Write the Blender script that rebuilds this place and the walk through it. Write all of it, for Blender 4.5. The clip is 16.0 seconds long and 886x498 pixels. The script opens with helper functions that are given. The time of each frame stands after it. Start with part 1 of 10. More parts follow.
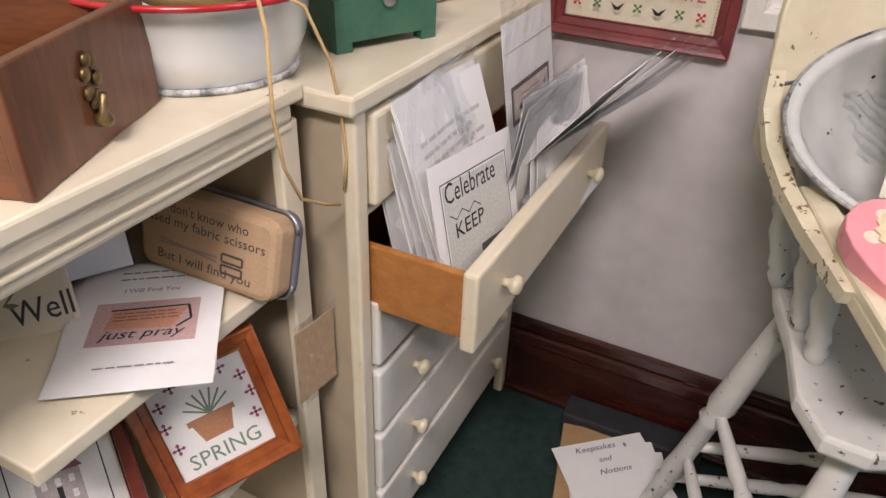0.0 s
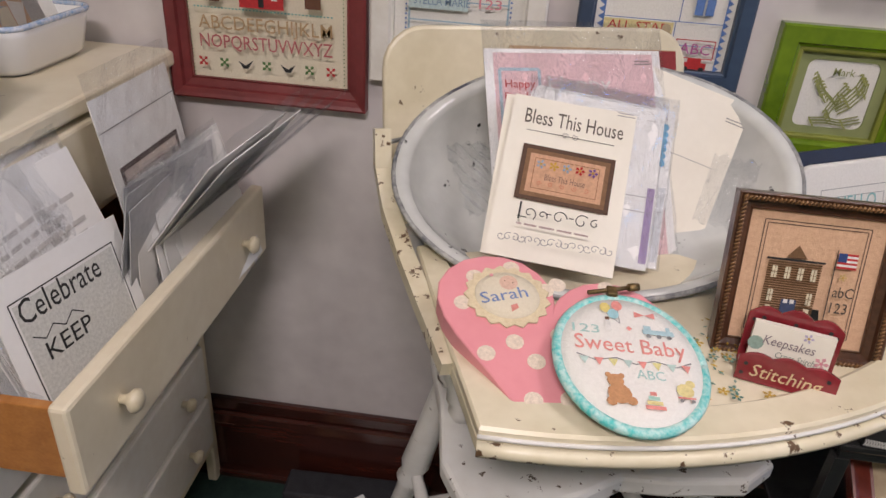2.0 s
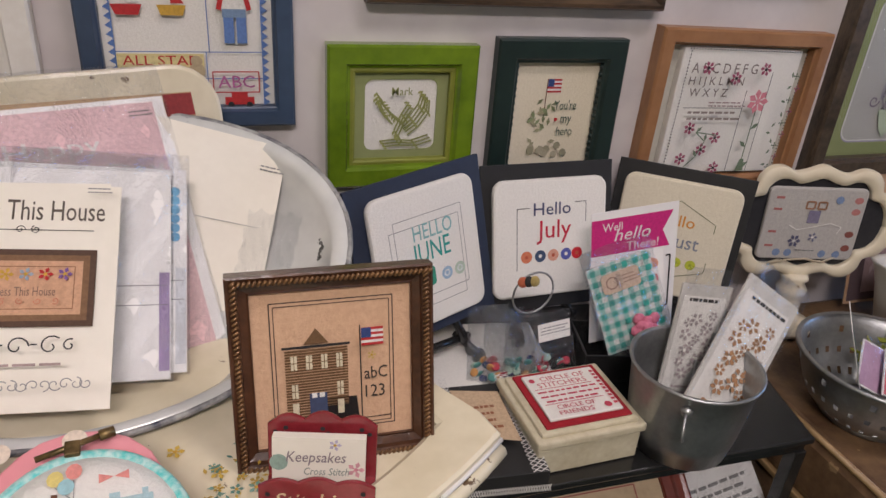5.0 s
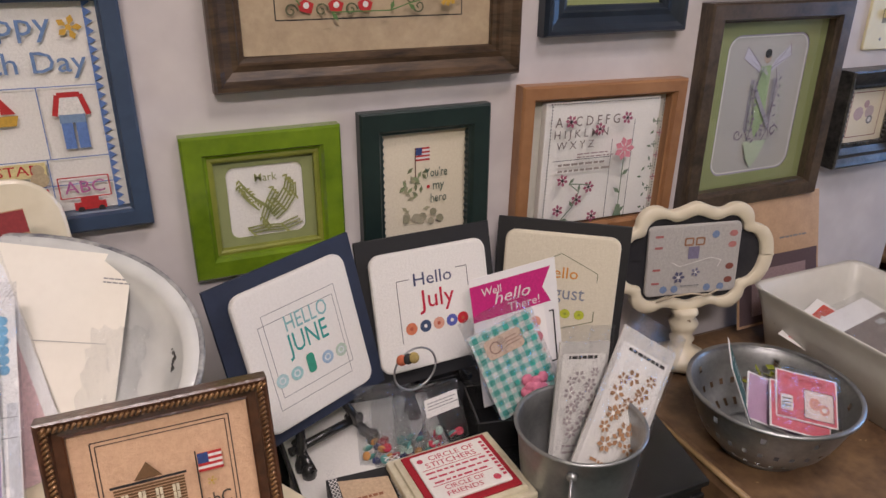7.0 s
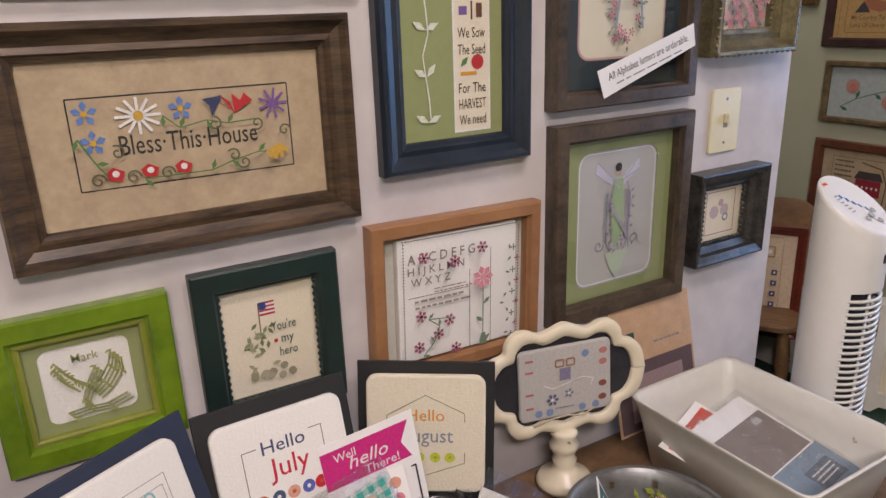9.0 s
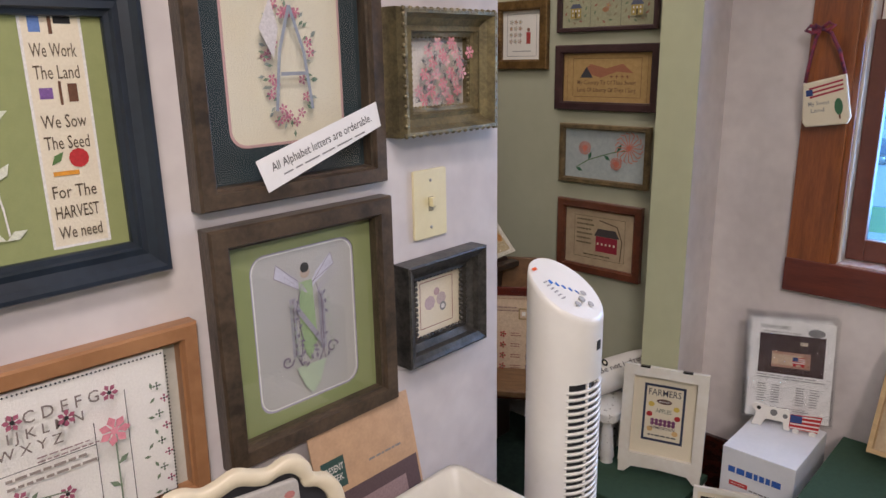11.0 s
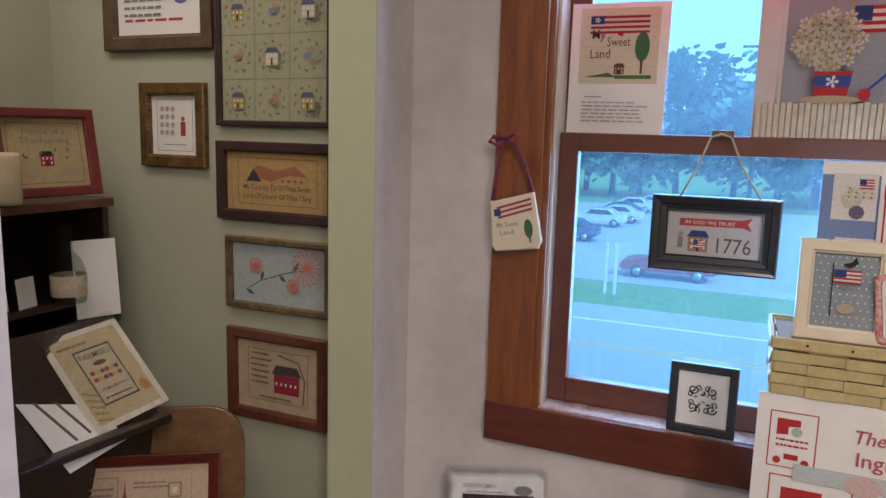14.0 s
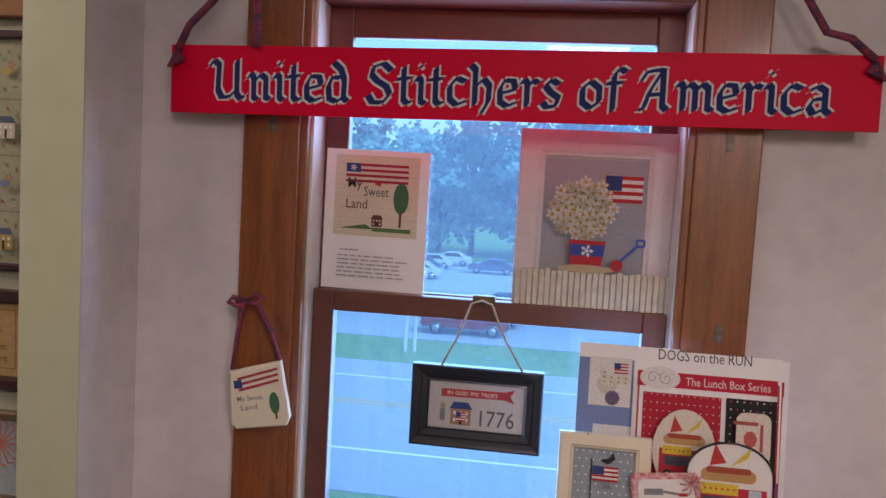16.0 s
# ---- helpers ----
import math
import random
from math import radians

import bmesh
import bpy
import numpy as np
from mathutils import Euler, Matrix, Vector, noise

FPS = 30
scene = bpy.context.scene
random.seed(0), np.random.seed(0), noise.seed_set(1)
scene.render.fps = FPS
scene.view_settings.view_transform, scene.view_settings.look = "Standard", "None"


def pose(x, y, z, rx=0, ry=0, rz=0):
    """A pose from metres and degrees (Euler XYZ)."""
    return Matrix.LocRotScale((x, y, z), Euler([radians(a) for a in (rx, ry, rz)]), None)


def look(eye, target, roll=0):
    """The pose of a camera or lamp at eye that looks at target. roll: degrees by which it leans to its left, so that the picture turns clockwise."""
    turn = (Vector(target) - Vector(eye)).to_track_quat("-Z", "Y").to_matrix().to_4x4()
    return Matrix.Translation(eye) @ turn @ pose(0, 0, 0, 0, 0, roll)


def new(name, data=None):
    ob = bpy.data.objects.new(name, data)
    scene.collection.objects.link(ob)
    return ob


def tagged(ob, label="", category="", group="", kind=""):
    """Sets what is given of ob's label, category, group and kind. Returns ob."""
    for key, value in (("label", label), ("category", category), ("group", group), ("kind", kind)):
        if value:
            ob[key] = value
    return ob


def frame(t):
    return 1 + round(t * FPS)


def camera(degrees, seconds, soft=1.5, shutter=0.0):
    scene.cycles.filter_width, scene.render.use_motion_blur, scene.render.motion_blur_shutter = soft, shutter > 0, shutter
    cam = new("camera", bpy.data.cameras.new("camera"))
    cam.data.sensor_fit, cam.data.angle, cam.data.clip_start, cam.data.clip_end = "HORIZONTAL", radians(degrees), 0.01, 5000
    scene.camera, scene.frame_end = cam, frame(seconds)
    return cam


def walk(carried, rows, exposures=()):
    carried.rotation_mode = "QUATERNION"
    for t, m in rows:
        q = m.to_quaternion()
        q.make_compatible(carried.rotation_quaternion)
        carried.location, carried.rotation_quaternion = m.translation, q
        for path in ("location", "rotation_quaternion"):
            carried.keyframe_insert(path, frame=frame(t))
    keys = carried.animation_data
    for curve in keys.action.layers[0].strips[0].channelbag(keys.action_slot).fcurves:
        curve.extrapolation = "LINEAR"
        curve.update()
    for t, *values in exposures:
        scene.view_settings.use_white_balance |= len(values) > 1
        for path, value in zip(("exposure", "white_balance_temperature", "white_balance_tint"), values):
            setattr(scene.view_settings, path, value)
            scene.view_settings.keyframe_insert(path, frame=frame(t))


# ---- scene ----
cam = camera(63.7, 16.0)
PATH = [
    (0, (0.026, 0.026, 1.25), (-0.71, 1.545, 0.178), 2.3),
    (0.5, (0.066, 0.044, 1.257), (-0.557, 1.641, 0.228), 2.8),
    (1, (0.088, 0.071, 1.255), (-0.398, 1.73, 0.25), 3.3),
    (1.5, (0.114, 0.119, 1.264), (-0.236, 1.821, 0.274), 3.3),
    (2, (0.172, 0.182, 1.273), (0.006, 1.923, 0.303), 3.9),
    (2.5, (0.223, 0.237, 1.275), (0.234, 1.993, 0.318), 4.5),
    (3, (0.263, 0.275, 1.276), (0.427, 2.028, 0.326), 4.6),
    (3.5, (0.288, 0.304, 1.271), (0.586, 2.044, 0.333), 4.7),
    (4, (0.32, 0.325, 1.274), (0.728, 2.045, 0.338), 4.8),
    (4.5, (0.356, 0.346, 1.28), (0.86, 2.048, 0.357), 4.9),
    (7, (0.485, 0.346, 1.324), (1.225, 2.023, 0.525), 0.4),
    (7.5, (0.48, 0.351, 1.357), (1.251, 2.038, 0.608), -0.8),
    (8, (0.493, 0.359, 1.367), (1.291, 2.05, 0.659), -1.9),
    (8.5, (0.53, 0.369, 1.38), (1.4, 2.043, 0.716), -2.2),
    (9, (0.619, 0.375, 1.415), (1.578, 2.013, 0.783), -1.9),
    (9.5, (0.693, 0.389, 1.44), (1.781, 1.959, 0.848), -1.1),
    (10, (0.764, 0.401, 1.444), (1.965, 1.899, 0.885), -1.0),
    (12.5, (1.182, 0.472, 1.461), (2.818, 1.521, 0.99), -0.2),
    (13, (1.273, 0.497, 1.467), (2.977, 1.454, 1.04), 0.3),
    (13.5, (1.353, 0.519, 1.477), (3.122, 1.381, 1.116), 1.0),
    (14, (1.452, 0.523, 1.502), (3.27, 1.297, 1.192), 1.6),
    (14.5, (1.544, 0.498, 1.551), (3.421, 1.155, 1.336), 2.3),
    (15, (1.626, 0.486, 1.616), (3.561, 0.968, 1.464), 3.1),
    (15.5, (1.664, 0.471, 1.658), (3.625, 0.844, 1.539), 3.2),
    (16, (1.686, 0.487, 1.716), (3.664, 0.747, 1.577), 3.2),
]
EXPOSURE = [(0, 0.0, 6150, 22), (1.5, -0.35, 6200, 23), (2, -0.45, 6150, 22), (3.5, -0.6, 6150, 22), (7.5, -0.35, 6400, 25), (10, -0.08, 6450, 25), (12.5, 0.0, 6250, 21), (14, -0.12, 6600, 25), (14.5, -0.22, 6800, 29), (16, -0.38, 6700, 36)]
walk(cam, [(t, look(eye, target, roll)) for t, eye, target, roll in PATH], EXPOSURE)
# ==== place ====
F = 0.03          # floor level
WY = 1.295        # face of the picture wall
WX = 3.05         # face of the window wall
CEIL = 2.55

# ---- light ----
world = bpy.data.worlds.new("sky")
scene.world = world
world.use_nodes = True
wn = world.node_tree.nodes
sky = wn.new("ShaderNodeTexSky")
sky.sky_type, sky.sun_disc, sky.sun_elevation, sky.sun_rotation = "NISHITA", False, radians(45), radians(200)
sky.air_density, sky.dust_density = 1.0, 6.0
wn["Background"].inputs["Strength"].default_value = 0.15
cloud = wn.new("ShaderNodeMix")
cloud.data_type = "RGBA"
cloud.inputs[0].default_value = 0.7
cloud.inputs[7].default_value = (15.0, 15.5, 16.0, 1)
world.node_tree.links.new(sky.outputs[0], cloud.inputs[6])
world.node_tree.links.new(cloud.outputs[2], wn["Background"].inputs["Color"])
sun = new("sun", bpy.data.lights.new("sun", "SUN"))
sun.data.energy, sun.data.angle, sun.data.color = 5.0, radians(4), (1, 0.97, 0.93)
sun.matrix_world = look((0, 0, 0), (0.26, 0.72, -0.76))


def area(name, eye, target, w, h, watts, color):
    ob = new(name, bpy.data.lights.new(name, "AREA"))
    ob.data.shape, ob.data.size, ob.data.size_y, ob.data.energy, ob.data.color = "RECTANGLE", w, h, watts, color
    ob.matrix_world = look(eye, target)
    return ob


area("ceiling_lamp", (0.1, -0.8, 2.50), (0.1, -0.8, 0), 0.7, 0.35, 66, (1, 0.92, 0.82))
area("ceiling_lamp", (1.1, 0.3, 2.50), (1.1, 0.3, 0), 0.6, 0.4, 19, (1, 0.93, 0.84))
# added fill light over the alcove, no fitting stands for it
area("alcove_lamp", (2.3, 2.0, 2.50), (2.3, 2.0, 0), 0.5, 0.5, 9, (1, 0.93, 0.80))
area("window_light", (3.35, 0.58, 1.5), (1.2, 0.7, 1.0), 0.7, 1.2, 36, (0.56, 0.74, 1.0))

# ---- materials ----
MATS = {}


def surf(key, c1, c2=None, rough=0.6, scale=30, bump=0.05, metal=0.0, grain=None, wear=None, coat=0.0, alpha=1.0, trans=0.0, fine=6.0, glow=0.0):
    """A surface: two tones mixed by large and small noise, a bump, stretched grain (x, y, z factors) and worn spots (colour, how much, scale)."""
    if key in MATS:
        return MATS[key]
    m = bpy.data.materials.new(key)
    m.use_nodes = True
    nt = m.node_tree
    n, l = nt.nodes, nt.links
    b = n["Principled BSDF"]
    c2 = c2 or tuple(c * 0.8 for c in c1)
    co = n.new("ShaderNodeTexCoord")
    mp = n.new("ShaderNodeMapping")
    mp.inputs["Scale"].default_value = grain or (1, 1, 1)
    l.new(co.outputs["Object"], mp.inputs[0])
    big = n.new("ShaderNodeTexNoise")
    big.inputs["Scale"].default_value, big.inputs["Detail"].default_value, big.inputs["Roughness"].default_value = scale, 4, 0.6
    l.new(mp.outputs[0], big.inputs["Vector"])
    small = n.new("ShaderNodeTexNoise")
    small.inputs["Scale"].default_value, small.inputs["Detail"].default_value = scale * fine, 3
    l.new(mp.outputs[0], small.inputs["Vector"])
    mx = n.new("ShaderNodeMix")
    mx.data_type = "FLOAT"
    mx.inputs[0].default_value = 0.3
    l.new(big.outputs[0], mx.inputs[2])
    l.new(small.outputs[0], mx.inputs[3])
    ramp = n.new("ShaderNodeValToRGB")
    ramp.color_ramp.elements[0].position, ramp.color_ramp.elements[1].position = 0.36, 0.64
    ramp.color_ramp.elements[0].color, ramp.color_ramp.elements[1].color = (*c2, 1), (*c1, 1)
    l.new(mx.outputs[0], ramp.inputs[0])
    out = ramp.outputs[0]
    if wear:
        wc, amount, ws = wear
        wnz = n.new("ShaderNodeTexNoise")
        wnz.inputs["Scale"].default_value, wnz.inputs["Detail"].default_value, wnz.inputs["Roughness"].default_value = ws, 5, 0.65
        l.new(co.outputs["Object"], wnz.inputs["Vector"])
        wr = n.new("ShaderNodeValToRGB")
        p = 0.72 - amount * 0.3
        wr.color_ramp.elements[0].position, wr.color_ramp.elements[1].position = p, p + 0.02
        l.new(wnz.outputs[0], wr.inputs[0])
        wm = n.new("ShaderNodeMix")
        wm.data_type = "RGBA"
        l.new(wr.outputs[0], wm.inputs[0])
        l.new(out, wm.inputs[6])
        wm.inputs[7].default_value = (*wc, 1)
        out = wm.outputs[2]
    l.new(out, b.inputs["Base Color"])
    b.inputs["Roughness"].default_value, b.inputs["Metallic"].default_value = rough, metal
    b.inputs["Coat Weight"].default_value, b.inputs["Alpha"].default_value, b.inputs["Transmission Weight"].default_value = coat, alpha, trans
    b.inputs["Coat Roughness"].default_value = 0.12
    if bump:
        bp = n.new("ShaderNodeBump")
        bp.inputs["Strength"].default_value, bp.inputs["Distance"].default_value = min(1, bump * 4), 0.002
        l.new(mx.outputs[0], bp.inputs["Height"])
        l.new(bp.outputs[0], b.inputs["Normal"])
    if glow:
        b.inputs["Emission Color"].default_value, b.inputs["Emission Strength"].default_value = (*c1, 1), glow
    MATS[key] = m
    return m


def ink(c):
    """Thread, print or paint of one plain colour."""
    c = tuple(c)
    return surf("ink %.2f %.2f %.2f" % c, c, tuple(v * 0.75 for v in c), 0.85, 260, 0.1)


BLACK, WHITE, RED, NAVY = (0.02, 0.02, 0.02), (0.78, 0.76, 0.72), (0.5, 0.03, 0.03), (0.03, 0.06, 0.2)
PINK, GREEN, TEAL, GOLD = (0.75, 0.3, 0.35), (0.10, 0.2, 0.06), (0.08, 0.4, 0.36), (0.6, 0.36, 0.05)
BROWN, BLUE, GREY, PURPLE = (0.14, 0.06, 0.03), (0.12, 0.22, 0.5), (0.25, 0.25, 0.25), (0.2, 0.1, 0.3)

plaster = surf("mottled plaster", (0.66, 0.62, 0.60), (0.50, 0.46, 0.455), 0.75, 2.2, 0.15, fine=9, coat=0.1)
plaster_pale = surf("pale plaster", (0.72, 0.67, 0.65), (0.58, 0.53, 0.52), 0.75, 2.6, 0.2, fine=9)
green_wall = surf("sage green wall paint", (0.44, 0.45, 0.33), (0.40, 0.41, 0.30), 0.6, 3, 0.06)
# same paint as the alcove, brightened in colour as if lit
green_lit = surf("lit tone of sage green paint", (0.55, 0.57, 0.38), (0.50, 0.52, 0.34), 0.5, 4, 0.05)
cream = surf("cream gloss paint", (0.76, 0.69, 0.53), (0.68, 0.60, 0.44), 0.35, 7, 0.06, wear=((0.30, 0.22, 0.13), 0.10, 30), coat=0.2)
cream_worn = surf("chipped cream paint", (0.72, 0.66, 0.50), (0.60, 0.53, 0.36), 0.35, 9, 0.08, wear=((0.12, 0.07, 0.035), 0.43, 50), coat=0.2)
cream_mid = surf("scuffed cream paint", (0.74, 0.67, 0.50), (0.63, 0.56, 0.39), 0.33, 9, 0.07, wear=((0.12, 0.07, 0.035), 0.17, 45), coat=0.25)
white_worn = surf("chipped white paint", (0.72, 0.71, 0.68), (0.63, 0.61, 0.57), 0.32, 9, 0.07, wear=((0.09, 0.06, 0.04), 0.30, 55), coat=0.25)
white_old = surf("old white paint", (0.74, 0.72, 0.66), (0.66, 0.62, 0.54), 0.35, 9, 0.06, coat=0.2)
taupe = surf("taupe painted side", (0.46, 0.38, 0.27), (0.38, 0.31, 0.22), 0.5, 5, 0.06)
pine = surf("orange pine", (0.46, 0.20, 0.05), (0.34, 0.13, 0.03), 0.4, 6, 0.06, grain=(6, 1, 8))
mahogany = surf("dark mahogany", (0.065, 0.016, 0.010), (0.03, 0.008, 0.006), 0.25, 5, 0.06, grain=(1, 6, 8), coat=0.5)
casing_wood = surf("stained fir casing", (0.30, 0.095, 0.025), (0.17, 0.05, 0.015), 0.3, 6, 0.08, grain=(9, 9, 1), coat=0.4)
sash_wood = surf("brown painted sash", (0.16, 0.055, 0.035), (0.12, 0.04, 0.028), 0.4, 12, 0.05)
sill_wood = surf("dark stained sill", (0.16, 0.04, 0.022), (0.10, 0.025, 0.015), 0.3, 6, 0.06, grain=(8, 1, 8), coat=0.4)
carpet = surf("dark green carpet", (0.018, 0.045, 0.035), (0.008, 0.025, 0.02), 0.95, 40, 0.4)
linen = surf("cream linen", (0.74, 0.67, 0.52), (0.68, 0.61, 0.46), 0.9, 300, 0.2)
linen_white = surf("white linen", (0.80, 0.78, 0.73), (0.74, 0.72, 0.67), 0.9, 300, 0.2)
linen_tan = surf("tan linen", (0.46, 0.36, 0.23), (0.37, 0.28, 0.18), 0.9, 25, 0.2)
linen_peach = surf("peach linen", (0.62, 0.40, 0.25), (0.54, 0.34, 0.21), 0.9, 200, 0.2)
linen_grey = surf("grey linen", (0.48, 0.46, 0.43), (0.42, 0.40, 0.38), 0.9, 200, 0.2)
paper = surf("white paper", (0.82, 0.81, 0.79), (0.78, 0.77, 0.75), 0.6, 20, 0.02)
paper_cream = surf("cream paper", (0.78, 0.74, 0.64), (0.74, 0.70, 0.60), 0.6, 20, 0.02)
wood_dark = surf("dark brown frame wood", (0.13, 0.075, 0.04), (0.05, 0.028, 0.016), 0.35, 12, 0.1, grain=(1, 1, 4), coat=0.3)
brass = surf("aged brass", (0.28, 0.19, 0.08), (0.10, 0.07, 0.03), 0.4, 60, 0.1, metal=0.8)
galvanised = surf("galvanised metal", (0.42, 0.43, 0.43), (0.30, 0.31, 0.31), 0.38, 25, 0.06, metal=0.85)
enamel = surf("white enamel", (0.76, 0.77, 0.74), (0.68, 0.69, 0.66), 0.18, 6, 0.02, coat=0.6)
blacklac = surf("black lacquer", (0.012, 0.012, 0.012), (0.02, 0.02, 0.02), 0.25, 20, 0.03, coat=0.3)


def clear(key, tint=(1, 1, 1), rough=0.03, a=0.25, least=0.035):
    if key in MATS:
        return MATS[key]
    m = bpy.data.materials.new(key)
    m.use_nodes = True
    n, l = m.node_tree.nodes, m.node_tree.links
    n.remove(n["Principled BSDF"])
    t, g, mx, lw = (n.new("ShaderNode" + k) for k in ("BsdfTransparent", "BsdfGlossy", "MixShader", "LayerWeight"))
    lw.inputs[0].default_value = 0.5
    pw, fr = n.new("ShaderNodeMath"), n.new("ShaderNodeMath")
    pw.operation, fr.operation = "POWER", "MULTIPLY_ADD"
    pw.inputs[1].default_value, fr.inputs[1].default_value, fr.inputs[2].default_value = 4.0, 0.6, least
    l.new(lw.outputs["Facing"], pw.inputs[0])
    l.new(pw.outputs[0], fr.inputs[0])
    t.inputs[0].default_value, g.inputs["Roughness"].default_value = (*tint, 1), rough
    nz, bp = n.new("ShaderNodeTexNoise"), n.new("ShaderNodeBump")
    nz.inputs["Scale"].default_value = 35
    bp.inputs["Strength"].default_value, bp.inputs["Distance"].default_value = a, 0.01
    l.new(nz.outputs[0], bp.inputs["Height"])
    l.new(bp.outputs[0], g.inputs["Normal"])
    l.new(bp.outputs[0], lw.inputs["Normal"])
    l.new(fr.outputs[0], mx.inputs[0])
    l.new(t.outputs[0], mx.inputs[1])
    l.new(g.outputs[0], mx.inputs[2])
    l.new(mx.outputs[0], n["Material Output"].inputs[0])
    MATS[key] = m
    return m


glass = clear("picture glass", (0.97, 0.99, 1), 0.0, 0.0)
# the blue cast of the daylight is put into the pane colour
pane_glass = clear("window glass with daylight blue", (0.45, 0.77, 1), 0.0, 0.0)
pn, pl0 = pane_glass.node_tree.nodes, pane_glass.node_tree.links
# a translucent share in the glass imitates the pale haze outdoors
haze, veil = pn.new("ShaderNodeBsdfTranslucent"), pn.new("ShaderNodeMixShader")
haze.inputs["Color"].default_value = (0.30, 0.62, 0.90, 1)
veil.inputs[0].default_value = 0.030
clean = pn["Material Output"].inputs[0].links[0].from_socket
pl0.new(clean, veil.inputs[1])
pl0.new(haze.outputs[0], veil.inputs[2])
pl0.new(veil.outputs[0], pn["Material Output"].inputs[0])
film = clear("clear plastic film", (0.95, 0.96, 0.97), 0.16, 1.0, 0.10)

# ---- building helpers ----


def part(name, bm, material, parent=None, label="", kind="", smooth=False):
    me = bpy.data.meshes.new(name)
    bm.normal_update()
    bm.to_mesh(me)
    bm.free()
    for m in material if isinstance(material, (list, tuple)) else [material]:
        me.materials.append(m)
    if smooth:
        for p in me.polygons:
            p.use_smooth = True
    ob = new(name, me)
    ob.parent = parent
    return tagged(ob, label, kind=kind)


def thing(name, m, label, category, group=""):
    ob = new(name)
    ob.empty_display_size = 0.05
    ob.matrix_world = m
    return tagged(ob, label, category, group)


def axes(o, right, up):
    """A pose whose x runs to the right, y up and z out towards the viewer."""
    r = Vector(right).normalized()
    n = r.cross(Vector(up)).normalized()
    u = n.cross(r)
    m = Matrix((r, u, n)).transposed().to_4x4()
    m.translation = o
    return m


def wall_at(x, z, y=WY):
    return axes((x, y, z), (1, 0, 0), (0, 0, 1))


def east_at(y, z, x=WX):
    return axes((x, y, z), (0, -1, 0), (0, 0, 1))


def box(x0, x1, y0, y1, z0, z1, bev=0.0, bm=None, seg=2):
    own = bmesh.new()
    bmesh.ops.create_cube(own, size=1)
    for v in own.verts:
        v.co = Vector((x0 if v.co.x < 0 else x1, y0 if v.co.y < 0 else y1, z0 if v.co.z < 0 else z1))
    if bev:
        bmesh.ops.bevel(own, geom=own.edges[:], offset=bev, segments=seg, affect="EDGES", profile=0.5)
    return join(bm, own)


def join(bm, own, m=None):
    """Adds own to bm, at m, and frees it."""
    if m is not None:
        bmesh.ops.transform(own, matrix=m, verts=own.verts)
    if bm is None:
        return own
    me = bpy.data.meshes.new("tmp")
    own.to_mesh(me)
    own.free()
    bm.from_mesh(me)
    bpy.data.meshes.remove(me)
    return bm


def lathe(profile, seg=24, bm=None, m=None, sx=1.0, sy=1.0):
    """Turned shape round z from (radius, height) pairs."""
    own = bmesh.new()
    rings = []
    for r, z in profile:
        if r < 1e-5:
            rings.append([own.verts.new((0, 0, z))] * seg)
        else:
            rings.append([own.verts.new((r * sx * math.cos(2 * math.pi * i / seg), r * sy * math.sin(2 * math.pi * i / seg), z)) for i in range(seg)])
    for a, b in zip(rings, rings[1:]):
        for i in range(seg):
            quad = [a[i], a[(i + 1) % seg], b[(i + 1) % seg], b[i]]
            some = list(dict.fromkeys(quad))
            if len(some) > 2:
                own.faces.new(some)
    for f in own.faces:
        f.smooth = True
    return join(bm, own, m)


def tube(pts, r, seg=8, bm=None, r2=None, ends=True):
    own = bmesh.new()
    pts = [Vector(p) for p in pts]
    rings = []
    for i, p in enumerate(pts):
        d = (pts[min(i + 1, len(pts) - 1)] - pts[max(i - 1, 0)]).normalized()
        s = d.orthogonal() if i == 0 else (rings_side - d * rings_side.dot(d))
        s.normalize()
        rings_side = s
        t = d.cross(s)
        k = i / max(1, len(pts) - 1)
        rr = r if r2 is None else r + (r2 - r) * k
        rings.append([own.verts.new(p + rr * (math.cos(2 * math.pi * j / seg) * s + math.sin(2 * math.pi * j / seg) * t)) for j in range(seg)])
    for a, b in zip(rings, rings[1:]):
        for j in range(seg):
            own.faces.new((a[j], a[(j + 1) % seg], b[(j + 1) % seg], b[j])).smooth = True
    if ends:
        own.faces.new(rings[0][::-1])
        own.faces.new(rings[-1])
    return join(bm, own)


def turned(a, b, profile, seg=16, bm=None):
    """A turned leg or spindle from a to b; profile of (share of the length, radius)."""
    a, b = Vector(a), Vector(b)
    m = Matrix.Translation(a) @ (b - a).to_track_quat("Z", "Y").to_matrix().to_4x4()
    long = (b - a).length
    return lathe([(0, 0)] + [(r, k * long) for k, r in profile] + [(0, long)], seg, bm, m)


def slab(outline, z0, z1, bev=0.0, bm=None, m=None):
    """A plate with the given outline, from z0 to z1."""
    own = bmesh.new()
    f = own.faces.new([own.verts.new((x, y, z0)) for x, y in outline])
    got = bmesh.ops.extrude_face_region(own, geom=[f])
    bmesh.ops.translate(own, vec=(0, 0, z1 - z0), verts=[v for v in got["geom"] if isinstance(v, bmesh.types.BMVert)])
    bmesh.ops.recalc_face_normals(own, faces=own.faces)
    if bev:
        edges = [e for e in own.edges if abs(e.verts[0].co.z - e.verts[1].co.z) < 1e-6]
        bmesh.ops.bevel(own, geom=edges, offset=bev, segments=2, affect="EDGES", profile=0.5)
    return join(bm, own, m)


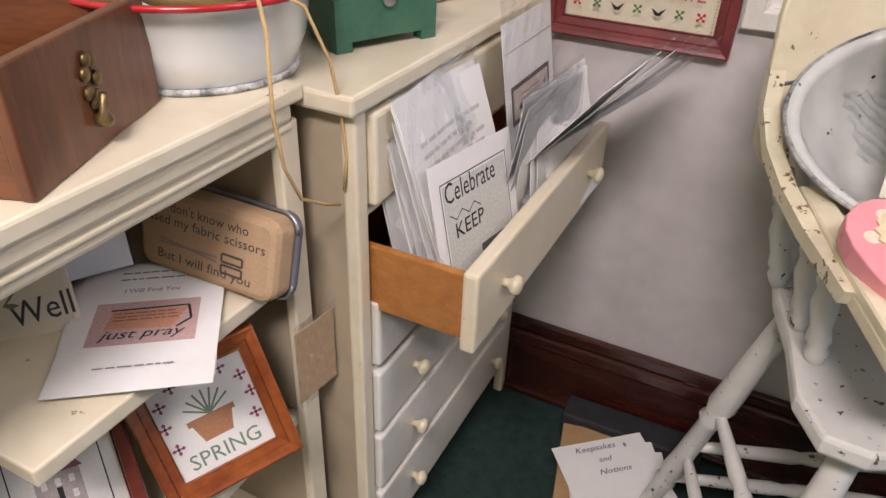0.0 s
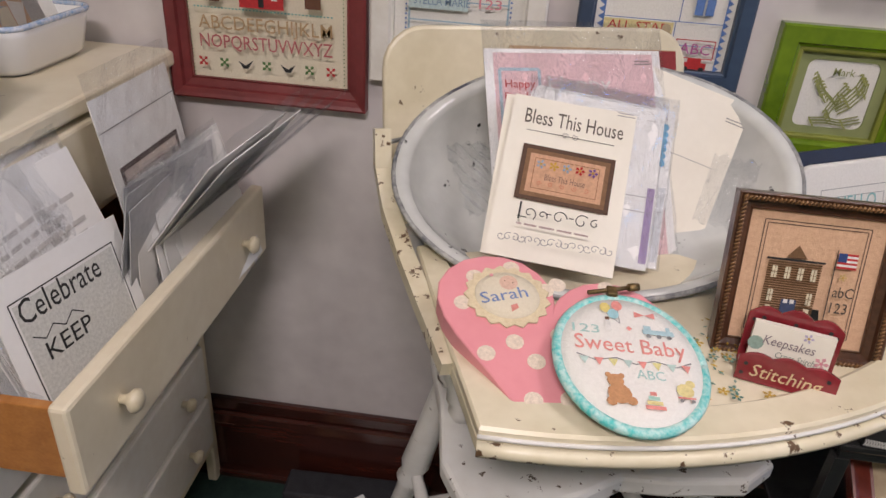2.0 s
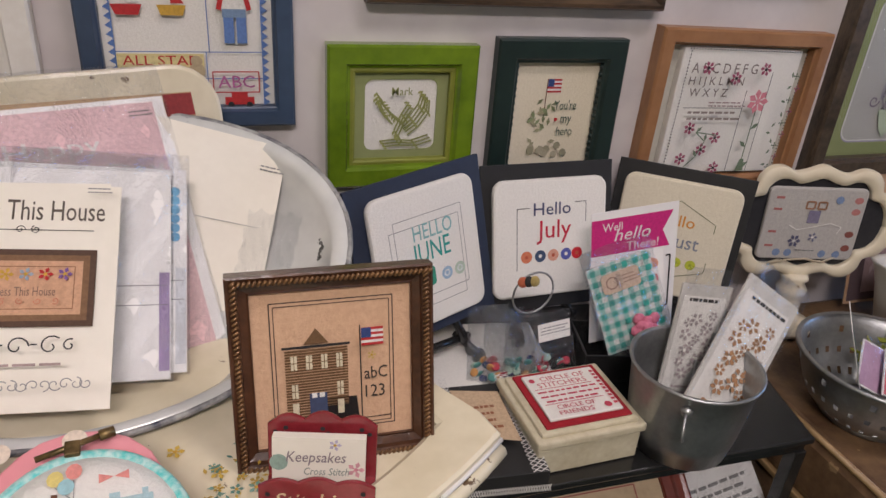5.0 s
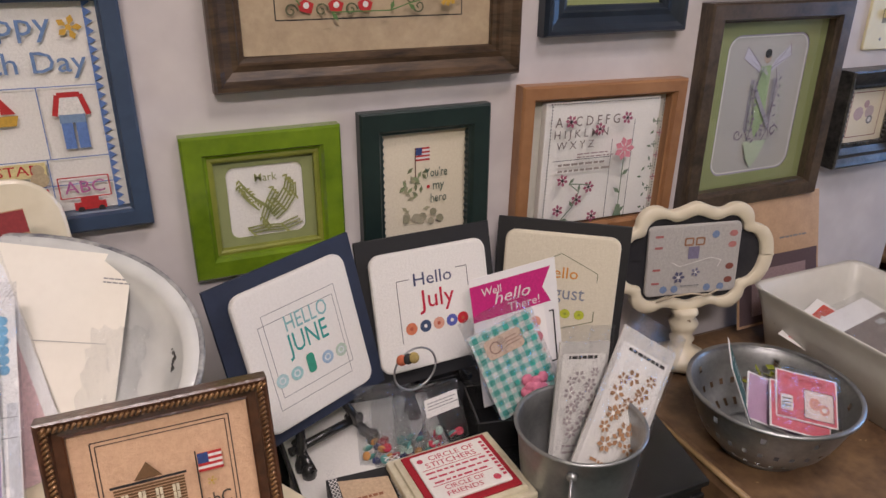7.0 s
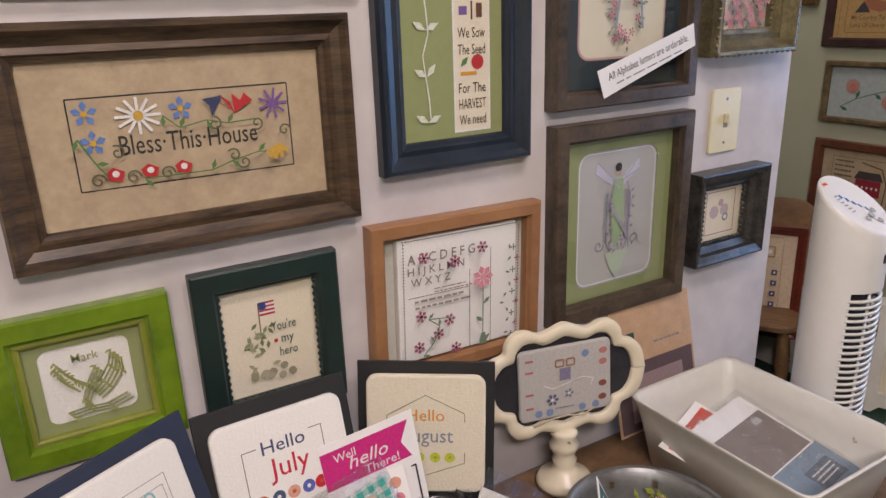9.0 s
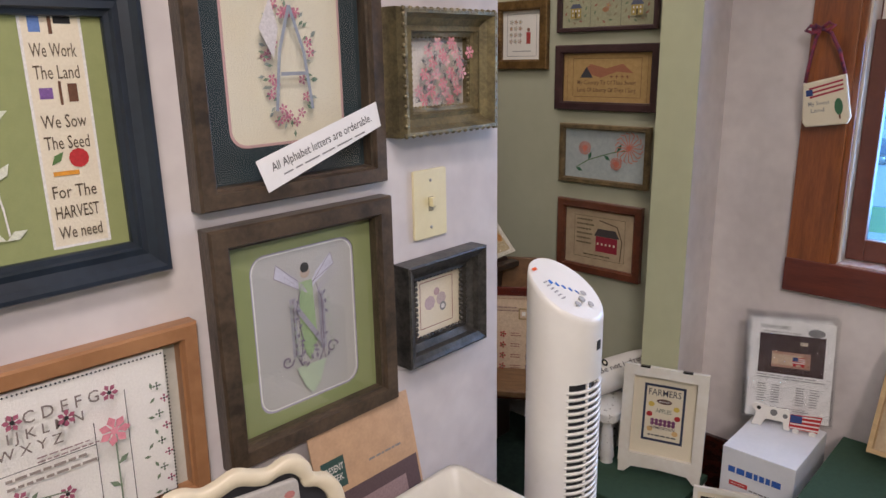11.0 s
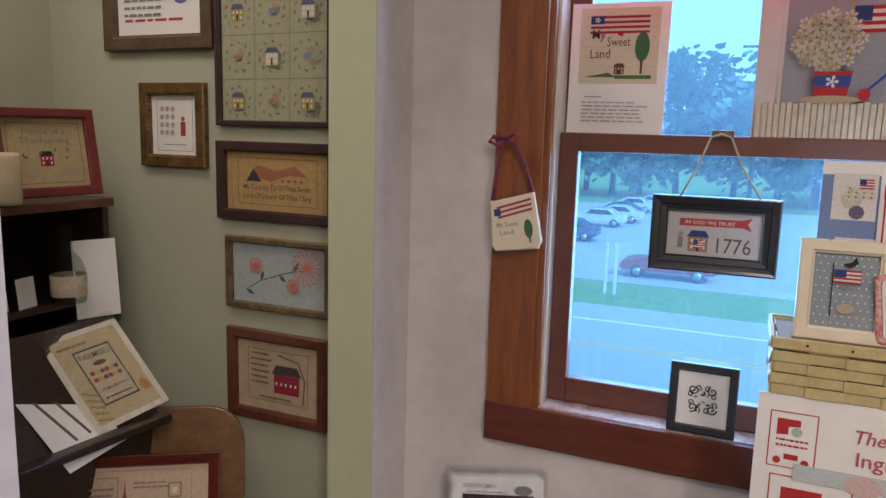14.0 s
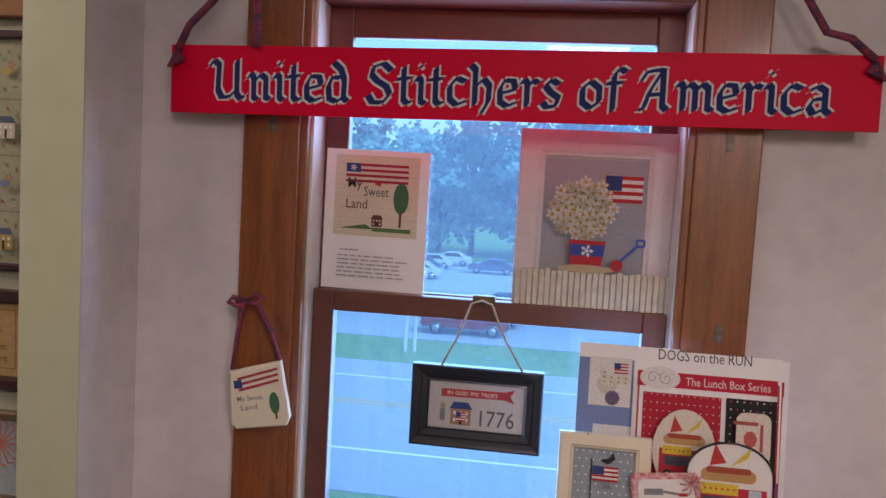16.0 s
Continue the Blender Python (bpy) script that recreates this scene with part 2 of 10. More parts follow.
def round_rect(w, h, r, n=5, cx=0, cy=0):
    out = []
    for qx, qy, a0 in ((1, 1, 0), (-1, 1, 90), (-1, -1, 180), (1, -1, 270)):
        for i in range(n + 1):
            a = radians(a0 + 90 * i / n)
            out.append((cx + qx * (w / 2 - r) + r * math.cos(a), cy + qy * (h / 2 - r) + r * math.sin(a)))
    return out


def moulding(w, h, profile, bm=None):
    """A mitred frame w by h; profile of (distance in from the outer edge, height)."""
    own = bmesh.new()
    loops = []
    for d, z in profile:
        x, y = w / 2 - d, h / 2 - d
        loops.append([own.verts.new(c) for c in ((-x, -y, z), (x, -y, z), (x, y, z), (-x, y, z))])
    for a, b in zip(loops, loops[1:]):
        for i in range(4):
            own.faces.new((a[i], a[(i + 1) % 4], b[(i + 1) % 4], b[i]))
    return join(bm, own)


LETTERS = {}


def letters(words, width=0.0, shear=0.0):
    """A flat mesh of the words, one unit high, its left end at x = 0."""
    key = (words, shear)
    if key not in LETTERS:
        cu = bpy.data.curves.new("w", "FONT")
        cu.body, cu.size, cu.resolution_u, cu.shear, cu.offset = words, 1.0, 2, shear, 0.003
        ob = bpy.data.objects.new("w", cu)
        me = bpy.data.meshes.new_from_object(ob)
        bm = bmesh.new()
        bm.from_mesh(me)
        LETTERS[key] = ([v.co.copy() for v in bm.verts], [[v.index for v in f.verts] for f in bm.faces])
        bm.free()
        bpy.data.objects.remove(ob)
        bpy.data.meshes.remove(me)
    return LETTERS[key]


class Art:
    """Flat needlework or print: shapes laid over one another on a plane, one mesh."""

    def __init__(self, step=0.00008):
        self.verts, self.faces, self.mats, self.slots, self.z, self.step = [], [], [], [], 0.0, step

    def poly(self, pts, c):
        self.z += self.step
        m = c if isinstance(c, bpy.types.Material) else ink(c)
        if m not in self.slots:
            self.slots.append(m)
        n = len(self.verts)
        self.verts += [(x, y, self.z) for x, y in pts]
        self.faces.append(list(range(n, n + len(pts))))
        self.mats.append(self.slots.index(m))
        return self

    def rect(self, x, y, w, h, c):
        return self.poly([(x - w / 2, y - h / 2), (x + w / 2, y - h / 2), (x + w / 2, y + h / 2), (x - w / 2, y + h / 2)], c)

    def disc(self, x, y, r, c, n=12, ry=None):
        return self.poly([(x + r * math.cos(2 * math.pi * i / n), y + (ry or r) * math.sin(2 * math.pi * i / n)) for i in range(n)], c)

    def line(self, pts, w, c):
        for (ax, ay), (bx, by) in zip(pts, pts[1:]):
            d = math.hypot(bx - ax, by - ay) or 1
            nx, ny = -(by - ay) / d * w / 2, (bx - ax) / d * w / 2
            self.poly([(ax + nx, ay + ny), (bx + nx, by + ny), (bx - nx, by - ny), (ax - nx, ay - ny)][::-1], c)
        return self

    def ring(self, x, y, w, h, t, c):
        a, b = w / 2, h / 2
        return self.line([(x - a, y - b), (x + a, y - b), (x + a, y + b), (x - a, y + b), (x - a, y - b)], t, c)

    def dash(self, x, y, w, h, t, c, gap=0.006):
        for sx, sy, dx, dy, long in ((-w / 2, -h / 2, 1, 0, w), (-w / 2, h / 2, 1, 0, w), (-w / 2, -h / 2, 0, 1, h), (w / 2, -h / 2, 0, 1, h)):
            for i in range(int(long / gap)):
                self.disc(x + sx + dx * gap * (i + 0.5), y + sy + dy * gap * (i + 0.5), t, c, 4)
        return self

    def flower(self, x, y, r, c, mid=GOLD, n=5, a0=0.0):
        for i in range(n):
            a = a0 + 2 * math.pi * i / n
            px, py = math.cos(a), math.sin(a)
            self.poly([(x + r * 0.15 * px, y + r * 0.15 * py), (x + r * (0.65 * px + 0.28 * py), y + r * (0.65 * py - 0.28 * px)), (x + r * px, y + r * py), (x + r * (0.65 * px - 0.28 * py), y + r * (0.65 * py + 0.28 * px))], c)
        return self.disc(x, y, r * 0.25, mid, 8)

    def leaf(self, x, y, r, a, c):
        px, py = math.cos(a), math.sin(a)
        return self.poly([(x, y), (x + r * (0.5 * px + 0.22 * py), y + r * (0.5 * py - 0.22 * px)), (x + r * px, y + r * py), (x + r * (0.5 * px - 0.22 * py), y + r * (0.5 * py + 0.22 * px))], c)

    def stem(self, pts, w, c, leaf=0.0, leafc=None):
        self.line(pts, w, c)
        for k, ((ax, ay), (bx, by)) in enumerate(zip(pts, pts[1:])):
            if leaf:
                self.leaf(ax, ay, leaf, math.atan2(by - ay, bx - ax) + (0.9 if k % 2 else -0.9), leafc or c)
        return self

    def curl(self, x, y, r, c, w, a0=0.0, turns=1.2, flip=1):
        pts = []
        for i in range(14):
            k = i / 13
            a = a0 + flip * k * turns * 2 * math.pi
            pts.append((x + r * (1 - k * 0.8) * math.cos(a), y + r * (1 - k * 0.8) * math.sin(a)))
        return self.line(pts, w, c)

    def words(self, x, y, size, said, c, width=None, mid=True, shear=0.0, turn=0.0):
        """Words, centred on x (or from x on), base line at y, letters about 0.7 * size high, drawn out to width if given."""
        v, f = letters(said, 0, shear)
        if not v:
            return self
        x0, x1 = min(p.x for p in v), max(p.x for p in v)
        k = width / (x1 - x0) if width else size
        m = c if isinstance(c, bpy.types.Material) else ink(c)
        if m not in self.slots:
            self.slots.append(m)
        self.z += self.step
        n = len(self.verts)
        off = (x0 + x1) / 2 if mid else x0
        ca, sa = math.cos(turn), math.sin(turn)
        self.verts += [(x + (p.x - off) * k * ca - p.y * size * sa, y + (p.x - off) * k * sa + p.y * size * ca, self.z) for p in v]
        self.faces += [[n + i for i in face] for face in f]
        self.mats += [self.slots.index(m)] * len(f)
        return self

    def bars(self, x, y, w, h, lines, c, rnd=None):
        """Print too small to read: broken bars."""
        rnd = rnd or random.Random(int(abs(x * 7919 + y * 104729 + w * 999) * 1000))
        for i in range(lines):
            yy, xx = y + h / 2 - (i + 0.5) * h / lines, x - w / 2
            end = x + w / 2 * rnd.uniform(0.6, 1)
            while xx < end:
                k = rnd.uniform(0.06, 0.2) * w
                self.rect(xx + k / 2, yy, k, h / lines * 0.36, c)
                xx += k + 0.03 * w
        return self

    def flag(self, x, y, w, h):
        for i in range(7):
            self.rect(x, y + h / 2 - (i + 0.5) * h / 7, w, h / 7, RED if i % 2 == 0 else WHITE)
        return self.rect(x - w * 0.28, y + h * 0.22, w * 0.44, h * 0.56, NAVY)

    def house(self, x, y, w, h, c, roof=BROWN):
        self.rect(x, y - h * 0.15, w, h * 0.7, c)
        self.poly([(x - w * 0.58, y + h * 0.2), (x + w * 0.58, y + h * 0.2), (x + w * 0.35, y + h * 0.5), (x - w * 0.35, y + h * 0.5)], roof)
        for i in (-1, 0, 1):
            self.rect(x + i * w * 0.3, y + h * 0.02, w * 0.12, h * 0.15, WHITE)
            self.rect(x + i * w * 0.3, y - h * 0.28, w * 0.12, h * (0.4 if i == 0 else 0.15), BLACK if i == 0 else WHITE)
        return self

    def put(self, name, parent, z=0.0, x=0.0, y=0.0, label="", turn=0.0):
        me = bpy.data.meshes.new(name)
        me.from_pydata([(vx, vy, vz) for vx, vy, vz in self.verts], [], self.faces)
        me.polygons.foreach_set("material_index", self.mats)
        for m in self.slots:
            me.materials.append(m)
        ob = new(name, me)
        ob.parent = parent
        ob.matrix_basis = pose(x, y, z, 0, 0, turn)
        return tagged(ob, label, kind="stuff")


def framed(name, m, w, h, label, wood, bw, depth=0.02, ground=linen, mat=None, mat_w=0.0, art=None, style="plain", glazed=False, inner_wood=None, group="framed needlework on the wall", window=None, corner=0.0):
    """A framed needlework: moulded frame, mat board with its opening, cloth and stitches. m is the middle of its back."""
    th = thing(name, m, label, "picture frame", group)
    d = depth
    if style == "plain":
        prof = [(0, 0), (0, d * 0.85), (0.003, d), (bw * 0.8, d), (bw * 0.9, d * 0.75), (bw, d * 0.7), (bw, 0.002)]
    elif style == "deep":
        prof = [(0, 0), (0, d * 0.95), (bw * 0.10, d), (bw * 0.25, d * 0.9), (bw * 0.5, d * 0.8), (bw * 0.55, d * 0.5), (bw * 0.9, d * 0.35), (bw, d * 0.42), (bw, 0.002)]
    elif style == "scoop":
        prof = [(0, 0), (0, d * 0.7), (bw * 0.08, d), (bw * 0.2, d), (bw * 0.35, d * 0.72), (bw * 0.6, d * 0.55), (bw * 0.78, d * 0.62), (bw * 0.84, d * 0.45), (bw * 0.97, d * 0.4), (bw, d * 0.3), (bw, 0.002)]
    elif style == "box":
        prof = [(0, 0), (0, d), (bw, d), (bw, 0.002)]
    else:
        prof = [(0, 0), (0, d), (bw * 0.3, d * 0.95), (bw * 0.75, d * 0.8), (bw * 0.8, d * 0.55), (bw, d * 0.5), (bw, 0.002)]
    part("frame", moulding(w, h, prof), wood, th)
    if inner_wood:
        part("inner_frame", moulding(w - 2 * bw, h - 2 * bw, [(0, 0.001), (0, d * 0.62), (0.004, d * 0.66), (0.007, d * 0.6), (0.007, 0.001)]), inner_wood, th)
    iw, ih = w - 2 * bw + 0.002, h - 2 * bw + 0.002
    if mat is not None:
        ow, oh = window or (iw - 2 * mat_w, ih - 2 * mat_w)
        part("mat_board", mat_board(iw, ih, ow, oh, corner), mat, th)
        part("cloth", box(-ow / 2 - 0.004, ow / 2 + 0.004, -oh / 2 - 0.004, oh / 2 + 0.004, 0.001, 0.003), ground, th)
    else:
        part("cloth", box(-iw / 2, iw / 2, -ih / 2, ih / 2, 0.001, 0.003), ground, th)
    if art:
        art.put("stitching", th, 0.0032)
    if glazed:
        g = part("glass", box(-iw / 2, iw / 2, -ih / 2, ih / 2, min(d * 0.6, 0.008), min(d * 0.6, 0.008) + 0.001), glass, th)
        g.visible_shadow = False
    return th


def mat_board(w, h, ow, oh, r=0.0, z0=0.003, z1=0.0055):
    bm = bmesh.new()
    if r:
        n = 6
        outer = [bm.verts.new((sx * w / 2, sy * h / 2, z1)) for sx, sy in ((1, 1), (-1, 1), (-1, -1), (1, -1))]
        arcs = [[[bm.verts.new((sx * (ow / 2 - r) + r * math.cos(math.pi / 2 * (q + i / n)), sy * (oh / 2 - r) + r * math.sin(math.pi / 2 * (q + i / n)), z)) for i in range(n + 1)] for q, (sx, sy) in enumerate(((1, 1), (-1, 1), (-1, -1), (1, -1)))] for z in (z1, z0)]
        for q in range(4):
            for i in range(n):
                bm.faces.new((outer[q], arcs[0][q][i + 1], arcs[0][q][i]))
            bm.faces.new((outer[q], outer[(q + 1) % 4], arcs[0][(q + 1) % 4][0], arcs[0][q][n]))
        top, low = (sum(a, []) for a in arcs)
        for i in range(len(top)):
            k = (i + 1) % len(top)
            bm.faces.new((top[i], top[k], low[k], low[i]))
        return bm
    outs = [[bm.verts.new((sx * a / 2, sy * b / 2, z)) for sx, sy in ((-1, -1), (1, -1), (1, 1), (-1, 1))] for a, b, z in ((w, h, z1), (ow, oh, z1), (ow, oh, z0))]
    for a, b in zip(outs, outs[1:]):
        for i in range(4):
            bm.faces.new((a[i], a[(i + 1) % 4], b[(i + 1) % 4], b[i]))
    return bm


def structure(name, bm, material, label=""):
    ob = part(name, bm, material)
    return tagged(ob, label, kind="structure")


# ---- the shell ----
structure("floor", box(-1.0, 3.2, -2.6, 4.2, F - 0.1, F), carpet, "dark green low pile carpet")
structure("ceiling", box(-1.0, 3.2, -2.6, 4.2, CEIL, CEIL + 0.1), surf("ceiling paint", (0.55, 0.53, 0.50), None, 0.9, 8, 0.05))
structure("wall_west", box(-1.0, -0.9, -2.6, 4.2, F, CEIL), green_wall)
structure("wall_south", box(-0.9, 3.05, -2.6, -2.5, F, CEIL), green_wall)
structure("wall_north", box(-0.9, 1.99, WY, WY + 0.115, F, CEIL), [plaster], "mottled grey and white plaster wall")
structure("wall_stub", box(2.867, WX, WY, WY + 0.115, F, CEIL), plaster_pale, "narrow plastered wall beside the opening")
structure("wall_alcove_north", box(-0.9, 3.05, 2.53, 2.63, F, CEIL), green_wall, "sage green painted wall")
structure("wall_alcove_lining", box(-0.9, 1.985, WY + 0.115, WY + 0.12, F, CEIL), green_wall)
structure("wall_jamb", box(2.862, 2.867, WY, WY + 0.12, F, CEIL), green_lit, "sage green end of the wall, coloured in its lit tone")
# window wall with its opening
OY0, OY1, OZ0, OZ1 = 0.225, 0.94, 0.87, 2.11
bm = box(WX, WX + 0.14, -2.6, OY0, F, CEIL)
box(WX, WX + 0.14, OY1, WY + 0.1, F, CEIL, bm=bm)
box(WX, WX + 0.14, OY0, OY1, F, OZ0, bm=bm)
box(WX, WX + 0.14, OY0, OY1, OZ1, CEIL, bm=bm)
structure("wall_east", bm, plaster_pale, "mottled white plaster wall round the window")
structure("wall_alcove_east", box(WX, WX + 0.14, WY + 0.1, 4.2, F, CEIL), green_wall, "sage green painted wall")

# baseboards
def baseboard(name, x0, x1):
    bm = box(x0, x1, WY - 0.018, WY - 0.001, F, F + 0.15, 0.002)
    box(x0, x1, WY - 0.026, WY - 0.001, F + 0.15, F + 0.185, 0.006, bm)
    box(x0, x1, WY - 0.018, WY - 0.001, F + 0.185, F + 0.215, 0.005, bm)
    box(x0, x1, WY - 0.032, WY - 0.001, F, F + 0.02, 0.006, bm)
    return structure(name, bm, mahogany, "tall dark mahogany baseboard with a moulded cap")
baseboard("baseboard", -0.9, 1.99)
baseboard("baseboard", 2.867, 3.05)
structure("baseboard", box(WX - 0.02, WX - 0.001, -2.5, WY - 0.03, F, F + 0.2, 0.005), mahogany)
structure("baseboard", box(WX - 0.02, WX - 0.001, WY + 0.13, 2.53, F, F + 0.2, 0.005), white_old)

# ---- window ----
win = thing("window_1", Matrix(), "brown sash window in a stained fir casing above a road", "window")
win["kind"] = "structure"
def wpart(name, x0, x1, y0, y1, z0, z1, mt, bev=0.003, label=""):
    return part(name, box(x0, x1, y0, y1, z0, z1, bev), mt, win, label)
wpart("casing", 3.028, 3.05, 0.955, 1.07, 0.79, 2.3, casing_wood)
wpart("casing", 3.028, 3.05, 0.10, 0.215, 0.79, 2.3, casing_wood)
wpart("casing", 3.026, 3.05, 0.10, 1.07, 2.12, 2.28, casing_wood)
wpart("casing", 3.024, 3.05, 0.10, 1.072, 0.775, 0.872, sill_wood)
wpart("stop_bead", 3.035, 3.068, 0.94, 0.957, 0.87, 2.12, casing_wood)
wpart("stop_bead", 3.035, 3.068, 0.213, 0.228, 0.87, 2.12, casing_wood)
wpart("liner", 3.05, 3.16, 0.934, 0.9405, 0.87, 2.11, white_old, 0.001, "worn white window channel")
wpart("liner", 3.05, 3.16, 0.2245, 0.231, 0.87, 2.11, white_old, 0.001, "worn white window channel")
wpart("window_sill", 3.03, 3.19, 0.225, 0.94, 0.855, 0.878, surf("worn sill paint", (0.55, 0.50, 0.48), (0.28, 0.12, 0.08), 0.4, 14, 0.05))
wpart("header", 3.05, 3.18, 0.225, 0.94, 2.095, 2.12, sash_wood)
def sash(x0, x1, y0, y1, z0, z1, st, bot, top):
    s = new("sash")
    s.parent = win
    part("stile", box(x0, x1, y1 - st, y1, z0, z1, 0.003), sash_wood, s)
    part("stile", box(x0, x1, y0, y0 + st, z0, z1, 0.003), sash_wood, s)
    part("rail", box(x0 + 0.001, x1 - 0.001, y0 + st, y1 - st, z0, z0 + bot, 0.003), sash_wood, s)
    part("rail", box(x0 + 0.001, x1 - 0.001, y0 + st, y1 - st, z1 - top, z1, 0.003), sash_wood, s)
    g = part("pane", box((x0 + x1) / 2, (x0 + x1) / 2 + 0.003, y0 + st - 0.003, y1 - st + 0.003, z0 + bot - 0.003, z1 - top + 0.003), pane_glass, s)
    g.visible_shadow = False
sash(3.085, 3.117, 0.232, 0.933, 0.88, 1.52, 0.044, 0.06, 0.042)
sash(3.122, 3.15, 0.232, 0.933, 1.48, 2.094, 0.05, 0.042, 0.06)

# ---- outside ----
GZ = -5.0
asphalt = surf("road asphalt", (0.30, 0.32, 0.34), (0.25, 0.27, 0.29), 0.9, 3, 0.05)
grass = surf("lawn", (0.10, 0.24, 0.05), (0.07, 0.17, 0.035), 0.95, 2, 0.1)
structure("ground", box(-60, 900, -700, 700, GZ - 0.4, GZ), grass, "lawn running to the distance")
structure("road", box(17, 29.7, -300, 300, GZ, GZ + 0.03), asphalt, "two lane asphalt road")
structure("road", box(34.8, 78, -60, 120, GZ, GZ + 0.034), asphalt, "car park asphalt")
structure("road", box(29.7, 34.8, 11.0, 19.0, GZ, GZ + 0.032), asphalt, "drive into the car park")
for x, c in ((19.6, WHITE), (23.7, GOLD), (24.0, GOLD), (27.1, WHITE)):
    structure("road_line", box(x, x + 0.12, -300, 300, GZ + 0.031, GZ + 0.036), ink(c))

# ---- needlework on the picture wall ----


def placed(x0, x1, z0, z1, roll=0.0, y=WY):
    return wall_at((x0 + x1) / 2, (z0 + z1) / 2, y) @ pose(0, 0, 0, 0, 0, roll), x1 - x0, z1 - z0


redwood = surf("burgundy frame paint", (0.20, 0.035, 0.035), (0.13, 0.02, 0.02), 0.4, 10, 0.05)
bluepaint = surf("slate blue frame paint", (0.045, 0.075, 0.13), (0.03, 0.05, 0.09), 0.4, 10, 0.05)
goldorn = surf("ornate gold leaf", (0.42, 0.33, 0.16), (0.16, 0.12, 0.06), 0.4, 40, 0.5, metal=0.5)
limewood = surf("lime green frame paint", (0.16, 0.26, 0.012), (0.085, 0.15, 0.006), 0.25, 9, 0.04, coat=0.4)
darkgreen = surf("dark green frame paint", (0.014, 0.030, 0.026), (0.009, 0.020, 0.018), 0.4, 12, 0.04)
oak = surf("mid oak frame", (0.36, 0.18, 0.08), (0.26, 0.12, 0.05), 0.4, 10, 0.08, grain=(1, 1, 6))
navywood = surf("navy scooped frame", (0.020, 0.030, 0.045), (0.012, 0.018, 0.028), 0.35, 12, 0.04)
weathered = surf("weathered grey brown wood", (0.10, 0.07, 0.045), (0.028, 0.02, 0.014), 0.35, 20, 0.15, grain=(1, 1, 4))
olivemat = surf("olive mat board", (0.26, 0.29, 0.12), (0.24, 0.27, 0.11), 0.9, 60, 0.03)
offmat = surf("off-white mat board", (0.68, 0.68, 0.62), (0.64, 0.64, 0.58), 0.9, 60, 0.03)
darkmat = surf("dark green mat board", (0.02, 0.035, 0.04), (0.015, 0.03, 0.035), 0.9, 60, 0.03)
pewter = surf("dark pewter frame", (0.11, 0.105, 0.095), (0.03, 0.03, 0.03), 0.35, 30, 0.1, metal=0.5)


def beads(th, w, h, r, material, gap=None, z=0.012):
    bm = bmesh.new()
    gap = gap or 2.3 * r
    own = lathe([(0, 0), (r * 0.8, 0), (r, r * 0.5), (r * 0.6, r * 1.1), (0, r * 1.3)], 6)
    me = bpy.data.meshes.new("b")
    own.to_mesh(me)
    own.free()
    pts = [(-w / 2 + gap * i, s * h / 2) for s in (-1, 1) for i in range(int(w / gap) + 1)] + [(s * w / 2, -h / 2 + gap * i) for s in (-1, 1) for i in range(int(h / gap) + 1)]
    for x, y in pts:
        n = len(bm.verts)
        bm.from_mesh(me)
        bm.verts.ensure_lookup_table()
        for v in bm.verts[n:]:
            v.co += Vector((x, y, z))
    return part("bead_trim", bm, material, th)


# red sampler
a = Art()
w, h = 0.27, 0.36
a.dash(0, -0.01, w - 0.02, h - 0.04, 0.0012, GREEN, 0.006)
a.words(0, -0.088, 0.030, "ABCDEFGHIJKLM", ink((0.45, 0.30, 0.15)), 0.215)
a.words(0, -0.117, 0.030, "NOPQRSTUVWXYZ", ink((0.45, 0.12, 0.12)), 0.215)
for i, c in enumerate((RED, GREEN, BLACK, GREEN, BLACK, GREEN, RED)):
    x = -0.105 + i * 0.035
    if c == BLACK:
        a.poly([(x - 0.012, -0.135), (x, -0.142), (x + 0.013, -0.133), (x + 0.004, -0.147), (x - 0.004, -0.147)], c)
    else:
        a.flower(x, -0.14, 0.010, c, c, 4, 0.78)
for i in range(40):
    a.rect(-0.11 + i * 0.0056, -0.055, 0.003, 0.002, TEAL)
for x in (-0.08, 0.08):
    a.rect(x, -0.035, 0.025, 0.02, BROWN)
    for k in range(5):
        a.flower(x + 0.012 * (k - 2), -0.01 + 0.012 * (k % 3), 0.008, RED, GREEN, 4)
a.house(0, -0.005, 0.07, 0.09, RED)
for x in (-0.075, 0.0, 0.075):
    a.flower(x, 0.10, 0.022, RED, GOLD, 6)
    a.stem([(x, 0.05), (x + 0.004, 0.07), (x, 0.09)], 0.002, GREEN, 0.012)
framed("picture_frame", *placed(-0.395, -0.073, 0.897, 1.30), "burgundy frame with a red and green alphabet sampler on linen", redwood, 0.032, 0.024, linen, art=a, style="deep")

# white framed baby sampler
a = Art()
a.ring(0, 0, 0.150, 0.22, 0.003, (0.35, 0.5, 0.6))
a.dash(0, 0, 0.158, 0.228, 0.002, BLUE, 0.007)
for k, y in enumerate((-0.09, -0.06, -0.03, 0.01, 0.05)):
    a.line([(-0.075, y + 0.015), (0.075, y + 0.015)], 0.002, (0.35, 0.5, 0.6))
a.rect(-0.03, -0.045, 0.09, 0.026, (0.5, 0.62, 0.62))
a.words(-0.025, -0.052, 0.016, "STELLA MARIE", (0.2, 0.3, 0.42), 0.085)
a.words(0.048, -0.052, 0.020, "123", PINK, 0.034)
a.words(-0.012, -0.022, 0.020, "ABC", RED, 0.036)
a.rect(-0.055, -0.017, 0.032, 0.022, (0.7, 0.4, 0.4))
